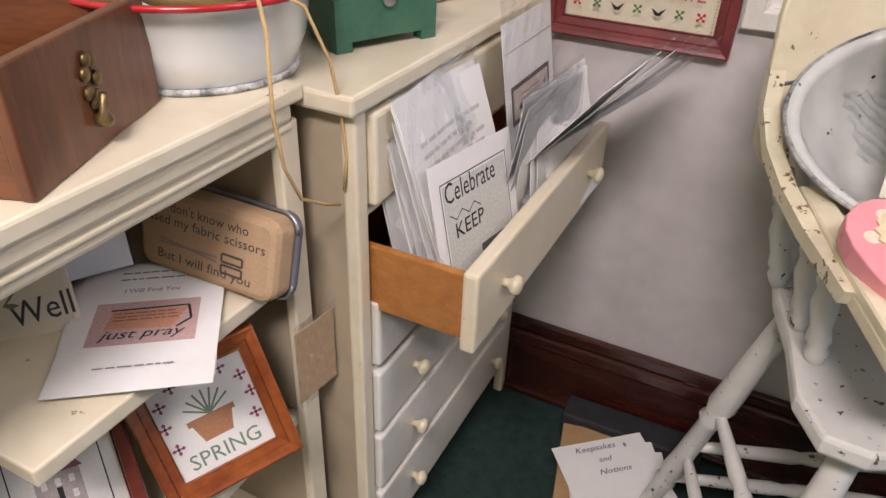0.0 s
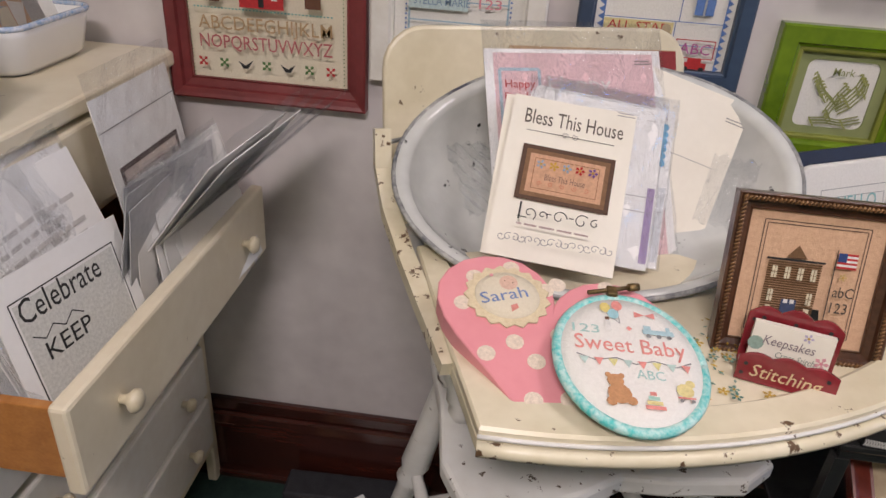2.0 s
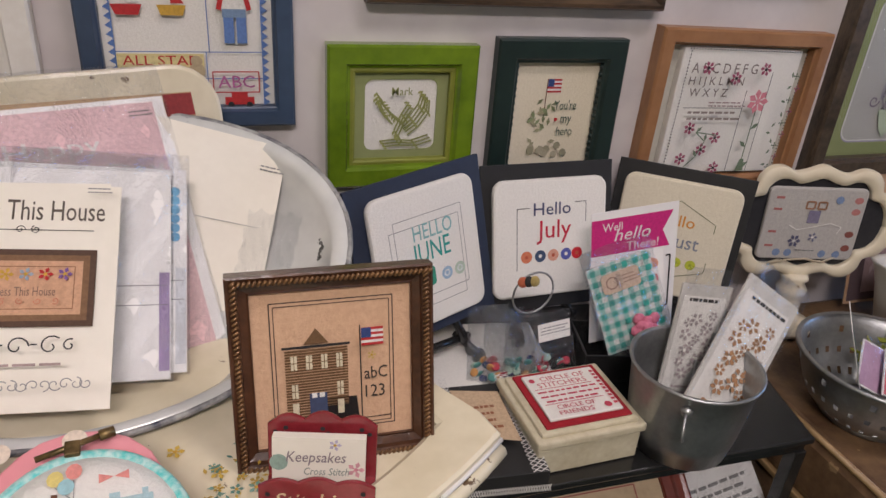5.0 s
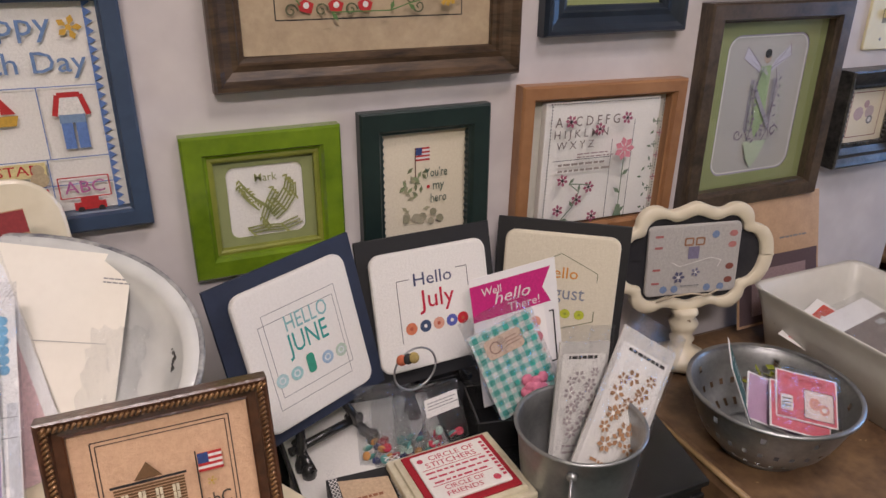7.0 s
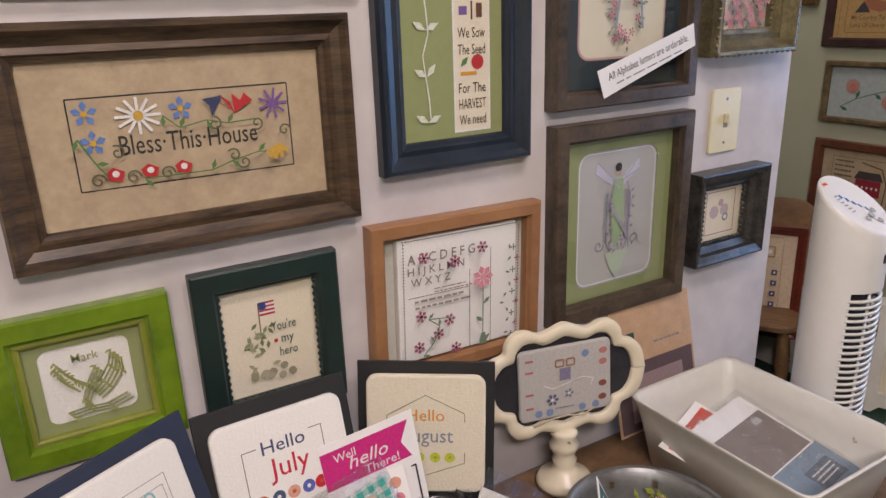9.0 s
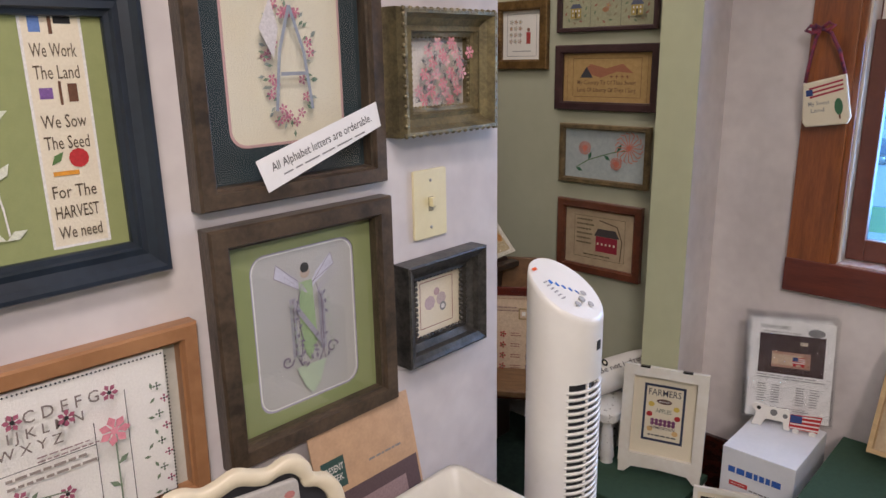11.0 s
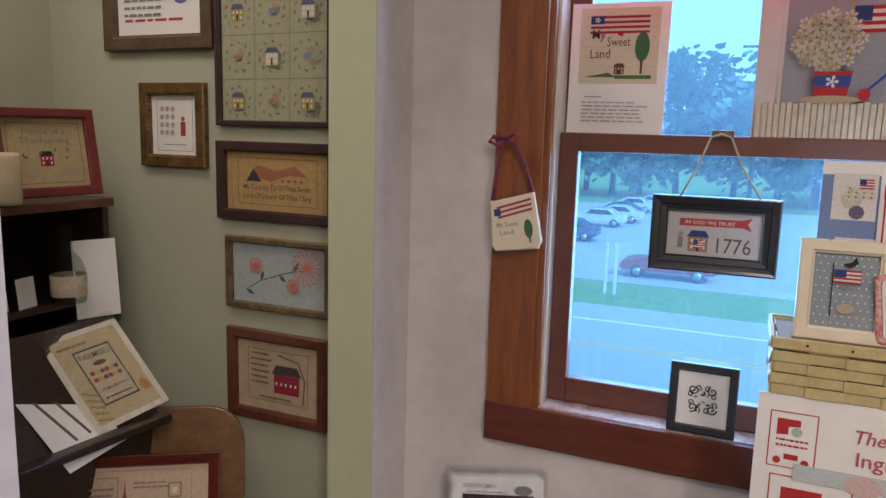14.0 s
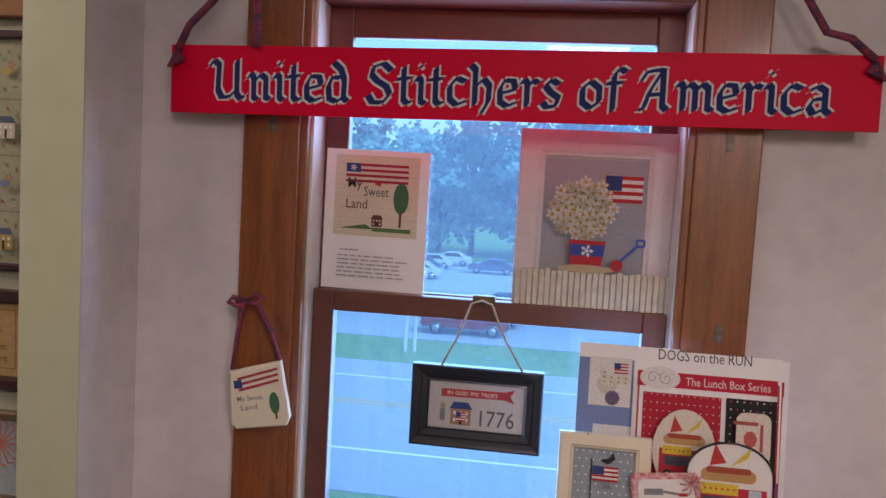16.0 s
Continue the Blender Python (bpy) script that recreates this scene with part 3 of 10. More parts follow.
a.words(-0.055, -0.02, 0.012, "Baby", (0.7, 0.1, 0.1), 0.026)
a.poly([(0.035, -0.022), (0.065, -0.022), (0.055, 0.0), (0.045, 0.0)], PINK)
for x, y, c in ((-0.045, 0.03, PINK), (0.0, 0.03, RED), (0.045, 0.03, PINK), (-0.04, 0.075, BLUE), (0.03, 0.08, PINK)):
    a.flower(x, y, 0.014, c, GOLD, 5)
framed("picture_frame", *placed(-0.068, 0.198, 0.951, 1.30), "white painted frame with a pastel birth sampler", surf("white frame paint", (0.74, 0.72, 0.67), (0.66, 0.63, 0.57), 0.5, 18, 0.1, grain=(1, 1, 5)), 0.036, 0.02, linen_white, art=a)

# blue framed birthday sampler
a = Art()
for s in (-1, 1):
    for i in range(24):
        a.poly([(s * 0.086, -0.125 + i * 0.0105), (s * 0.094, -0.120 + i * 0.0105), (s * 0.086, -0.1145 + i * 0.0105)], BLUE)
for i in range(16):
    a.poly([(-0.084 + i * 0.0105, -0.125), (-0.079 + i * 0.0105, -0.133), (-0.0735 + i * 0.0105, -0.125)], BLUE)
a.ring(0, 0, 0.172, 0.252, 0.0015, BLUE)
a.words(0, 0.088, 0.036, "Happy", (0.15, 0.25, 0.45), 0.10)
a.words(0.01, 0.046, 0.034, "Birth Day", (0.15, 0.25, 0.45), 0.14)
a.flower(0.068, 0.095, 0.014, GOLD, GOLD, 5)
a.flower(-0.045, 0.04, 0.010, GOLD, GOLD, 5)
for y in (-0.055, 0.03, -0.088):
    a.line([(-0.086, y), (0.086, y)], 0.0012, BLUE)
a.line([(0.022, 0.03), (0.022, -0.055)], 0.0012, BLUE)
a.line([(0.018, -0.055), (0.018, -0.125)], 0.0012, BLUE)
a.poly([(-0.03, -0.012), (-0.005, -0.012), (-0.001, 0.0), (-0.034, 0.0)], GOLD).poly([(-0.018, 0.002), (-0.003, 0.002), (-0.018, 0.024)], RED)
a.poly([(-0.08, -0.012), (-0.055, -0.012), (-0.05, 0.0), (-0.085, 0.0)], RED).poly([(-0.068, 0.002), (-0.053, 0.002), (-0.068, 0.024)], WHITE)
a.rect(0.054, 0.008, 0.03, 0.024, WHITE).line([(0.036, -0.004), (0.042, 0.02), (0.066, 0.02), (0.072, -0.004)], 0.006, RED)
a.rect(0.047, -0.024, 0.012, 0.04, BLUE).rect(0.062, -0.024, 0.012, 0.04, BLUE).rect(0.054, -0.008, 0.028, 0.010, (0.2, 0.3, 0.45))
a.rect(-0.035, -0.066, 0.1, 0.018, (0.72, 0.62, 0.3)).words(-0.035, -0.071, 0.017, "ALL STAR", RED, 0.088)
a.disc(-0.055, -0.081, 0.006, (0.6, 0.25, 0.05)).disc(-0.035, -0.082, 0.005, WHITE).disc(-0.018, -0.081, 0.006, (0.5, 0.2, 0.04))
a.disc(0.006, -0.078, 0.010, (0.5, 0.4, 0.25)).disc(0.006, -0.066, 0.007, (0.5, 0.4, 0.25))
a.ring(-0.02, -0.098, 0.065, 0.014, 0.0015, RED).words(-0.02, -0.103, 0.014, "EMMETT", (0.2, 0.3, 0.3), 0.055)
a.ring(0.052, -0.092, 0.056, 0.026, 0.0015, RED).words(0.052, -0.099, 0.022, "ABC", (0.45, 0.12, 0.3), 0.045)
a.rect(0.055, -0.116, 0.036, 0.010, RED).rect(0.055, -0.109, 0.020, 0.008, RED).disc(0.044, -0.121, 0.004, BLACK).disc(0.067, -0.121, 0.004, BLACK)
a.rect(-0.005, -0.117, 0.02, 0.008, GOLD).disc(-0.01, -0.122, 0.004, BLACK)
framed("picture_frame", *placed(0.242, 0.490, 0.986, 1.282), "slate blue frame with a birthday sampler of boats and balls", bluepaint, 0.025, 0.022, linen_white, art=a)

# gilt frame, its lower edge only in view
a = Art()
for i in range(9):
    a.curl(-0.08 + i * 0.02, -0.085, 0.007, GOLD, 0.0012, i)
a.ring(0, 0, 0.18, 0.2, 0.0012, GREEN)
g = framed("picture_frame", *placed(0.25, 0.503, 1.305, 1.60), "small ornate gilt frame with a cream stitched panel", goldorn, 0.024, 0.024, linen, art=a, style="scoop")
beads(g, 0.24, 0.282, 0.006, goldorn, 0.012, 0.018)

# wide brown frame
a = Art()
W2, H2 = 0.259, 0.107
a.ring(0, 0, W2, H2, 0.0016, BLACK)
a.words(0.002, -0.016, 0.034, "Bless\u00b7This\u00b7House", (0.04, 0.035, 0.03), 0.165)
for x, y in ((-0.112, 0.036), (-0.108, 0.002), (-0.006, 0.033)):
    a.flower(x, y, 0.015, BLUE, GOLD, 5, 0.3)
for i in range(12):
    t = i * math.pi / 6
    a.line([(-0.055, 0.029), (-0.055 + 0.026 * math.cos(t), 0.029 + 0.022 * math.sin(t))], 0.0035, WHITE)
a.disc(-0.055, 0.029, 0.006, GOLD)
for i in range(9):
    t = i * math.pi / 4.5
    a.line([(0.108, 0.03), (0.108 + 0.019 * math.cos(t), 0.03 + 0.019 * math.sin(t))], 0.0032, PURPLE)
for k in (-1, -0.4, 0.3, 1):
    a.poly([(0.058, 0.022), (0.05 + 0.022 * k, 0.046), (0.062 + 0.02 * k, 0.036)], RED)
a.poly([(0.02, 0.042), (0.045, 0.045), (0.036, 0.030), (0.03, 0.02), (0.028, 0.034)], (0.04, 0.05, 0.12))
for x in (-0.092, -0.053, -0.014):
    a.poly([(x - 0.006, -0.043), (x + 0.008, -0.046), (x + 0.012, -0.034), (x, -0.028), (x - 0.009, -0.034)], RED).disc(x + 0.002, -0.036, 0.004, WHITE)
    a.curl(x - 0.018, -0.042, 0.009, (0.12, 0.12, 0.06), 0.0022, 0, 1.3)
for x, y in ((0.05, -0.03), (0.062, -0.04), (0.118, -0.005), (-0.085, -0.01), (0.03, 0.012), (0.082, 0.008)):
    a.curl(x, y, 0.009, (0.12, 0.12, 0.06), 0.0022, x * 50, 1.2, 1 if x > 0.05 else -1)
a.stem([(-0.06, -0.044), (0.02, -0.044), (0.045, -0.036), (0.08, -0.028), (0.1, -0.03)], 0.0016, GREEN, 0.014)
a.stem([(-0.125, 0.01), (-0.11, -0.02), (-0.10, -0.035)], 0.002, GREEN, 0.014)
a.stem([(-0.03, 0.028), (-0.012, 0.012), (0.02, 0.018), (0.045, 0.012), (0.085, 0.014)], 0.0016, GREEN, 0.014)
for k in range(5):
    t = 0.3 + k * 0.5
    a.line([(0.108, -0.022), (0.108 + 0.018 * math.cos(t + 3), -0.022 + 0.018 * math.sin(t + 3.4))], 0.005, GOLD)
bigwood = surf("bronze brown scooped frame", (0.12, 0.075, 0.042), (0.028, 0.018, 0.012), 0.35, 10, 0.12, grain=(1, 6, 1), metal=0.15)
framed("picture_frame", *placed(0.583, 1.014, 1.143, 1.418), "wide bronze-brown moulded frame with a flowered motto on mottled tan linen", bigwood, 0.042, 0.028, linen_tan, art=a, style="scoop")

# lime frame
a = Art()
a.poly(round_rect(0.1, 0.098, 0.012), linen_white)
c = (0.28, 0.30, 0.10)
for pts in ([(-0.035, 0.032), (-0.028, 0.018), (-0.015, 0.004), (0.0, -0.008)], [(0.03, 0.034), (0.025, 0.016), (0.014, 0.0), (0.0, -0.014)], [(0.034, 0.03), (0.034, 0.012), (0.02, -0.008), (0.004, -0.02)], [(-0.036, 0.026), (-0.03, 0.008), (-0.018, -0.004)], [(-0.03, -0.036), (-0.01, -0.034), (0.015, -0.036), (0.04, -0.028)], [(0.01, 0.02), (0.0, 0.004), (-0.01, -0.02), (-0.004, -0.03)]):
    for i in range(3):
        a.stem([(x + i * 0.003, y - i * 0.004) for x, y in pts], 0.0022, c, 0.008, (0.35, 0.36, 0.12))
a.words(0, 0.030, 0.016, "Mark", c, 0.03)
framed("picture_frame", *placed(0.532, 0.741, 0.893, 1.092), "glossy lime green frame with a stitched bird in an olive mat", limewood, 0.031, 0.022, linen_white, mat=olivemat, window=(0.1025, 0.1005), corner=0.012, art=a, inner_wood=surf("olive gold fillet", (0.25, 0.27, 0.04), (0.18, 0.2, 0.03), 0.4, 10, 0.05))

# dark green frame with beads
a = Art()
a.flag(-0.002, 0.045, 0.022, 0.020).line([(-0.014, 0.055), (-0.014, -0.01)], 0.0015, BROWN)
for k in range(26):
    r = random.Random(k)
    x, y = r.uniform(-0.035, -0.002), r.uniform(-0.05, 0.02)
    a.leaf(x, y, 0.013, r.uniform(0, 6), [(0.25, 0.30, 0.15), (0.35, 0.33, 0.2), (0.18, 0.2, 0.1)][k % 3])
for k in range(14):
    r = random.Random(k + 60)
    a.disc(r.uniform(-0.035, 0.03), r.uniform(-0.062, -0.045), 0.006, [(0.3, 0.28, 0.18), (0.4, 0.36, 0.25)][k % 2], 7)
a.words(0.018, 0.010, 0.020, "You're", (0.05, 0.1, 0.07), 0.036).words(0.022, -0.010, 0.020, "my", (0.05, 0.1, 0.07), 0.018).words(0.022, -0.030, 0.020, "hero", (0.05, 0.1, 0.07), 0.026)
a.disc(0.005, -0.005, 0.003, RED, 6)
g = framed("picture_frame", *placed(0.769, 0.972, 0.872, 1.102), "dark green beaded frame with a stitched flag and garden", darkgreen, 0.034, 0.02, linen, art=a)
beads(g, 0.137, 0.168, 0.005, darkgreen, 0.0105, 0.006)

# oak frame
a = Art()
a.dash(0, 0, 0.21, 0.20, 0.0016, BLACK, 0.005)
rose, leafy = (0.38, 0.10, 0.16), (0.16, 0.22, 0.14)
a.words(-0.04, 0.066, 0.022, "A B C D E F G", (0.2, 0.16, 0.14), 0.12).words(-0.05, 0.048, 0.018, "H I J K L M N", (0.2, 0.16, 0.14), 0.1).words(-0.06, 0.030, 0.018, "W X Y Z", (0.2, 0.16, 0.14), 0.07)
a.line([(-0.1, 0.012), (0.01, 0.012)], 0.001, BLACK).line([(0.01, 0.04), (0.01, -0.095)], 0.001, BLACK).line([(0.05, 0.07), (0.05, -0.095)], 0.001, BLACK)
a.bars(-0.02, 0.018, 0.07, 0.01, 2, (0.3, 0.2, 0.2)).bars(-0.045, 0.0, 0.09, 0.02, 2, (0.3, 0.25, 0.22))
for x, y in ((-0.08, -0.02), (-0.05, -0.055), (-0.085, -0.07), (-0.03, -0.035), (-0.02, 0.06), (-0.075, 0.075), (0.03, 0.075), (-0.02, -0.085)):
    a.flower(x, y, 0.011, rose, BLACK, 6, x * 30)
a.stem([(-0.08, -0.085), (-0.06, -0.065), (-0.05, -0.04), (-0.07, -0.025), (-0.03, -0.03)], 0.0018, leafy, 0.013)
a.flower(0.03, 0.025, 0.02, (0.7, 0.25, 0.3), PINK, 7).stem([(0.03, -0.085), (0.03, -0.05), (0.03, -0.02), (0.03, 0.01)], 0.002, leafy, 0.017)
a.poly([(0.022, -0.09), (0.038, -0.09), (0.034, -0.07), (0.026, -0.07)], leafy)
for k in range(9):
    a.flower(0.085 + 0.008 * (k % 2), -0.085 + k * 0.019, 0.006, rose if k % 2 else leafy, BLACK, 4)
    a.leaf(0.07 + 0.004 * (k % 3), -0.08 + k * 0.018, 0.01, k, leafy)
# ground behind the board is greyed to hold the deep frame's shade
th = framed("picture_frame", *placed(1.020, 1.332, 0.860, 1.119, -1.2), "mid oak frame with a cream rose and alphabet sampler", oak, 0.025, 0.026, surf("mat greyed by frame shade", (0.50, 0.49, 0.43), (0.45, 0.44, 0.38), 0.9, 60, 0.05), group="framed needlework on the wall")
part("sampler_board", box(-0.110, 0.110, -0.101, 0.101, 0.003, 0.017, 0.002), linen_white, th)
a.put("stitching", th, 0.0175)

# navy frame
a = Art()
cr = linen
a.poly([(0.0, -0.125), (0.065, -0.125), (0.065, 0.148), (0.0, 0.148)], WHITE).poly([(0.003, -0.122), (0.062, -0.122), (0.062, 0.145), (0.003, 0.145)], cr)
txt = (0.10, 0.07, 0.04)
y = 0.125
for kind in ("icon", "We Work", "The Land", "tools", "We Sow", "The Seed", "veg", "For The", "HARVEST", "We need"):
    if kind == "icon":
        a.poly([(0.010, y - 0.01), (0.022, y - 0.01), (0.022, y + 0.006), (0.016, y + 0.014), (0.010, y + 0.006)], BLUE).rect(0.045, y + 0.004, 0.018, 0.01, BLACK).rect(0.032, y, 0.004, 0.024, BROWN)
        y -= 0.028
    elif kind == "tools":
        a.rect(0.018, y, 0.014, 0.012, PURPLE).rect(0.033, y, 0.003, 0.026, BROWN).rect(0.046, y, 0.010, 0.02, BROWN)
        y -= 0.030
    elif kind == "veg":
        a.disc(0.042, y + 0.004, 0.011, RED).leaf(0.012, y - 0.002, 0.02, 0.8, GREEN).rect(0.026, y - 0.012, 0.028, 0.005, (0.7, 0.3, 0.03))
        y -= 0.032
    else:
        a.words(0.032, y - 0.008, 0.021, kind, txt, 0.048)
        y -= 0.0235
for k in range(4):
    s = -1 if k % 2 else 1
    a.line([(-0.045 + s * 0.003, 0.14 - k * 0.06), (-0.048 - s * 0.004, 0.11 - k * 0.06), (-0.045 - s * 0.003, 0.08 - k * 0.06)], 0.002, WHITE)
    a.leaf(-0.046, 0.09 - k * 0.065, 0.024, 0.4 if k % 2 else 0.9, (0.7, 0.72, 0.58)).leaf(-0.046, 0.09 - k * 0.065, 0.024, 2.6, (0.7, 0.72, 0.58))
framed("picture_frame", *placed(1.054, 1.313, 1.191, 1.54), "navy frame with a harvest motto and white vine on olive", navywood, 0.043, 0.026, olivemat, art=a, style="scoop")

# green mat fairy letter
a = Art()
lil = (0.42, 0.38, 0.48)
a.poly(round_rect(0.192, 0.252, 0.026), lil).poly(round_rect(0.184, 0.244, 0.024), linen_white).poly(round_rect(0.180, 0.240, 0.022), linen_grey)
ol = (0.25, 0.2, 0.25)
a.poly([(0, 0.05), (-0.055, 0.085), (-0.05, 0.105), (-0.02, 0.08)], (0.62, 0.60, 0.68)).poly([(0, 0.05), (0.055, 0.085), (0.05, 0.105), (0.02, 0.08)], (0.62, 0.60, 0.68))
a.line([(0, 0.05), (-0.055, 0.085), (-0.05, 0.105), (0, 0.06), (0.055, 0.085), (0.05, 0.105), (0, 0.05)], 0.001, ol)
a.disc(0, 0.083, 0.009, (0.5, 0.38, 0.3)).disc(0, 0.091, 0.008, BLACK)
a.poly([(-0.012, 0.07), (0.012, 0.07), (0.016, -0.03), (0, -0.06), (-0.016, -0.03)], (0.36, 0.48, 0.26))
for s in (-1, 1):
    a.rect(s * 0.026, 0.0, 0.011, 0.095, (0.40, 0.38, 0.42)).curl(s * 0.042, -0.05, 0.012, ol, 0.003, 0, 1.1, s).line([(s * 0.008, -0.08), (s * 0.026, -0.045), (s * 0.026, 0.045)], 0.002, ol)
a.line([(-0.026, 0.04), (0.026, -0.04)], 0.008, (0.40, 0.38, 0.42))
a.poly([(-0.028, -0.065), (0.028, -0.065), (0.014, -0.10), (0, -0.115), (-0.014, -0.10)], (0.50, 0.58, 0.42))
for i in range(10):
    a.leaf(-0.02 + 0.004 * i, -0.06 + 0.012 * (i % 4), 0.012, i, (0.3, 0.25, 0.3))
for s in (-1, 1):
    a.line([(s * 0.010, 0.068), (s * 0.022, 0.03), (s * 0.014, -0.02), (s * 0.020, -0.06)], 0.0016, ol)
    for i in range(7):
        a.leaf(s * (0.022 + 0.003 * (i % 3)), 0.045 - i * 0.015, 0.010, 0.6 * i + s, (0.22, 0.2, 0.26)).curl(s * 0.030, 0.035 - i * 0.013, 0.004, (0.35, 0.42, 0.3), 0.001, i)
    for i in range(5):
        a.line([(s * 0.006, 0.055), (s * (0.030 + 0.005 * i), 0.100 - 0.004 * i)], 0.0007, (0.45, 0.42, 0.5))
framed("picture_frame", *placed(1.361, 1.686, 0.872, 1.231), "weathered grey-brown frame with a winged letter stitched in an olive mat", weathered, 0.032, 0.03, linen_grey, mat=olivemat, window=(0.190, 0.250), corner=0.026, art=a, style="plain", glazed=True)

# alphabet frame above
a = Art()
a.poly([(x, y) for x, y in round_rect(0.196, 0.30, 0.025, cy=0.022)], (0.6, 0.35, 0.33)).poly([(x, y) for x, y in round_rect(0.188, 0.292, 0.022, cy=0.022)], linen)
for k in range(70):
    r = random.Random(k)
    t = r.uniform(0, 6.28)
    x, y = 0.035 * math.cos(t) * r.uniform(0.7, 1.2), -0.02 + 0.085 * math.sin(t) * r.uniform(0.8, 1.1)
    if k % 3 == 0:
        a.flower(x, y, 0.008, (0.5, 0.18, 0.25), PINK, 5, k)
    else:
        a.leaf(x, y, 0.011, t, [(0.16, 0.24, 0.16), (0.3, 0.34, 0.3)][k % 2])
a.line([(-0.03, -0.08), (-0.02, 0.0), (0, 0.06), (0.02, 0.0), (0.03, -0.08)], 0.005, (0.3, 0.33, 0.38)).line([(-0.02, -0.03), (0.025, -0.03)], 0.005, (0.3, 0.33, 0.38))
a.poly([(-0.05, 0.03), (-0.03, 0.07), (-0.02, 0.03), (-0.03, -0.01)], (0.65, 0.62, 0.62))
th = framed("picture_frame", *placed(1.356, 1.680, 1.256, 1.66), "dark brown frame with a flowered letter in dark green mat", weathered, 0.028, 0.03, darkmat, art=a, style="plain", glazed=True)
s = Art()
s.words(0.0, -0.004, 0.018, "All Alphabet letters are orderable.", BLACK, 0.19).bars(0, -0.014, 0.16, 0.006, 1, GREY)
lab = thing("paper_label", wall_at(1.553, 1.330, WY - 0.033) @ pose(0, 0, 0, 0, 0, 17), "cut white paper strip with printed words stuck over the frame's glass", "label")
part("strip", slab([(-0.112, -0.028), (0.110, -0.018), (0.113, 0.020), (-0.115, 0.020)], 0, 0.0006), paper, lab)
s.put("print", lab, 0.0008)

# deep gold rose frame
a = Art()
a.rect(0, 0, 0.112, 0.116, (0.72, 0.68, 0.6))
for k in range(46):
    r = random.Random(k + 5)
    x, y = -0.046 + 0.0153 * (k % 7) + r.uniform(-0.004, 0.004), -0.048 + 0.0160 * (k // 7) + r.uniform(-0.004, 0.004)
    if k % 2:
        a.flower(x, y, 0.012, [(0.72, 0.28, 0.3), (0.75, 0.42, 0.42)][k % 4 // 2], PINK, 6, k)
    else:
        a.leaf(x, y, 0.012, k, (0.12, 0.14, 0.13))
        a.curl(x, y, 0.006, (0.15, 0.15, 0.16), 0.001, k)
goldbox = surf("antique gold frame", (0.30, 0.25, 0.13), (0.12, 0.10, 0.06), 0.35, 30, 0.3, metal=0.5)
g = framed("picture_frame", *placed(1.703, 1.934, 1.321, 1.523), "deep antique gold frame with beaded edge and stitched pink roses", goldbox, 0.045, 0.048, linen_grey, art=a, style="scoop")
beads(g, 0.138, 0.144 - 0.03, 0.0035, goldbox, 0.009, 0.014)
beads(g, 0.222, 0.194, 0.005, goldbox, 0.0155, 0.043)

# small pewter frame
a = Art()
a.ring(0, 0, 0.085, 0.088, 0.0014, (0.25, 0.05, 0.05))
a.disc(-0.018, 0.002, 0.014, (0.55, 0.42, 0.42), 8).disc(0.012, 0.004, 0.013, (0.55, 0.44, 0.42), 8).disc(0.016, -0.012, 0.009, GREY, 8).disc(0.016, -0.012, 0.005, WHITE, 8).disc(0.0, 0.02, 0.008, (0.5, 0.35, 0.35), 7)
g = framed("picture_frame", *placed(1.708, 1.912, 0.918, 1.104), "small pewter box frame with beaded edge and stitched toys", pewter, 0.035, 0.040, linen, art=a, style="deep")
beads(g, 0.118, 0.112, 0.0045, pewter, 0.0095, 0.008)

# red-brown frame at the top, its lower edge
framed("picture_frame", *placed(0.62, 1.038, 1.450, 1.80), "glossy red-brown frame hanging above the others", surf("red brown varnished wood", (0.30, 0.06, 0.015), (0.2, 0.035, 0.01), 0.25, 9, 0.05, coat=0.5), 0.045, 0.025, linen, style="deep")

# light switch
sw = thing("light_switch", wall_at(1.798, 1.197), "ivory plastic light switch plate with its toggle up", "light switch")
ivory = surf("ivory plastic", (0.72, 0.66, 0.42), (0.68, 0.62, 0.39), 0.35, 20, 0.01)
part("plate", slab(round_rect(0.082, 0.123, 0.004, 3), 0, 0.006, 0.002), ivory, sw)
part("toggle", box(-0.005, 0.005, -0.004, 0.012, 0.006, 0.016, 0.0015), ivory, sw)
part("toggle_slot", box(-0.006, 0.006, -0.013, 0.013, 0.005, 0.0066, 0.0005), surf("dull brass screw", (0.3, 0.26, 0.16), None, 0.5, 60), sw)
for y in (-0.042, 0.042):
    part("screw", lathe([(0, 0.0055), (0.003, 0.0055), (0.003, 0.0068), (0, 0.0074)], 10, m=pose(0, y, 0)), galvanised, sw)

# ---- chest of drawers ----
knobpaint = surf("cream knob paint", (0.68, 0.62, 0.46), (0.58, 0.5, 0.34), 0.3, 30, 0.05, coat=0.3)


def knob(parent, x, y, z, k=1.0):
    bm = lathe([(0, 0), (0.006 * k, 0), (0.006 * k, 0.006), (0.008 * k, 0.010), (0.013 * k, 0.014), (0.014 * k, 0.019), (0.010 * k, 0.024), (0, 0.026)], 14)
    ob = part("knob", bm, knobpaint, parent, "small turned cream knob")
    ob.matrix_basis = pose(x, y, z, 0, 90, 0)
    return ob


ch = thing("chest_of_drawers", pose(-0.63, 0.96, F), "cream-painted chest with one drawer open, full of patterns", "chest of drawers")
CX, CY = -0.63, 0.96


def cpart(name, x0, x1, y0, y1, z0, z1, mt, bev=0.003, parent=None, label=""):
    return part(name, box(x0 - CX, x1 - CX, y0 - CY, y1 - CY, z0 - F, z1 - F, bev), mt, parent or ch, label)


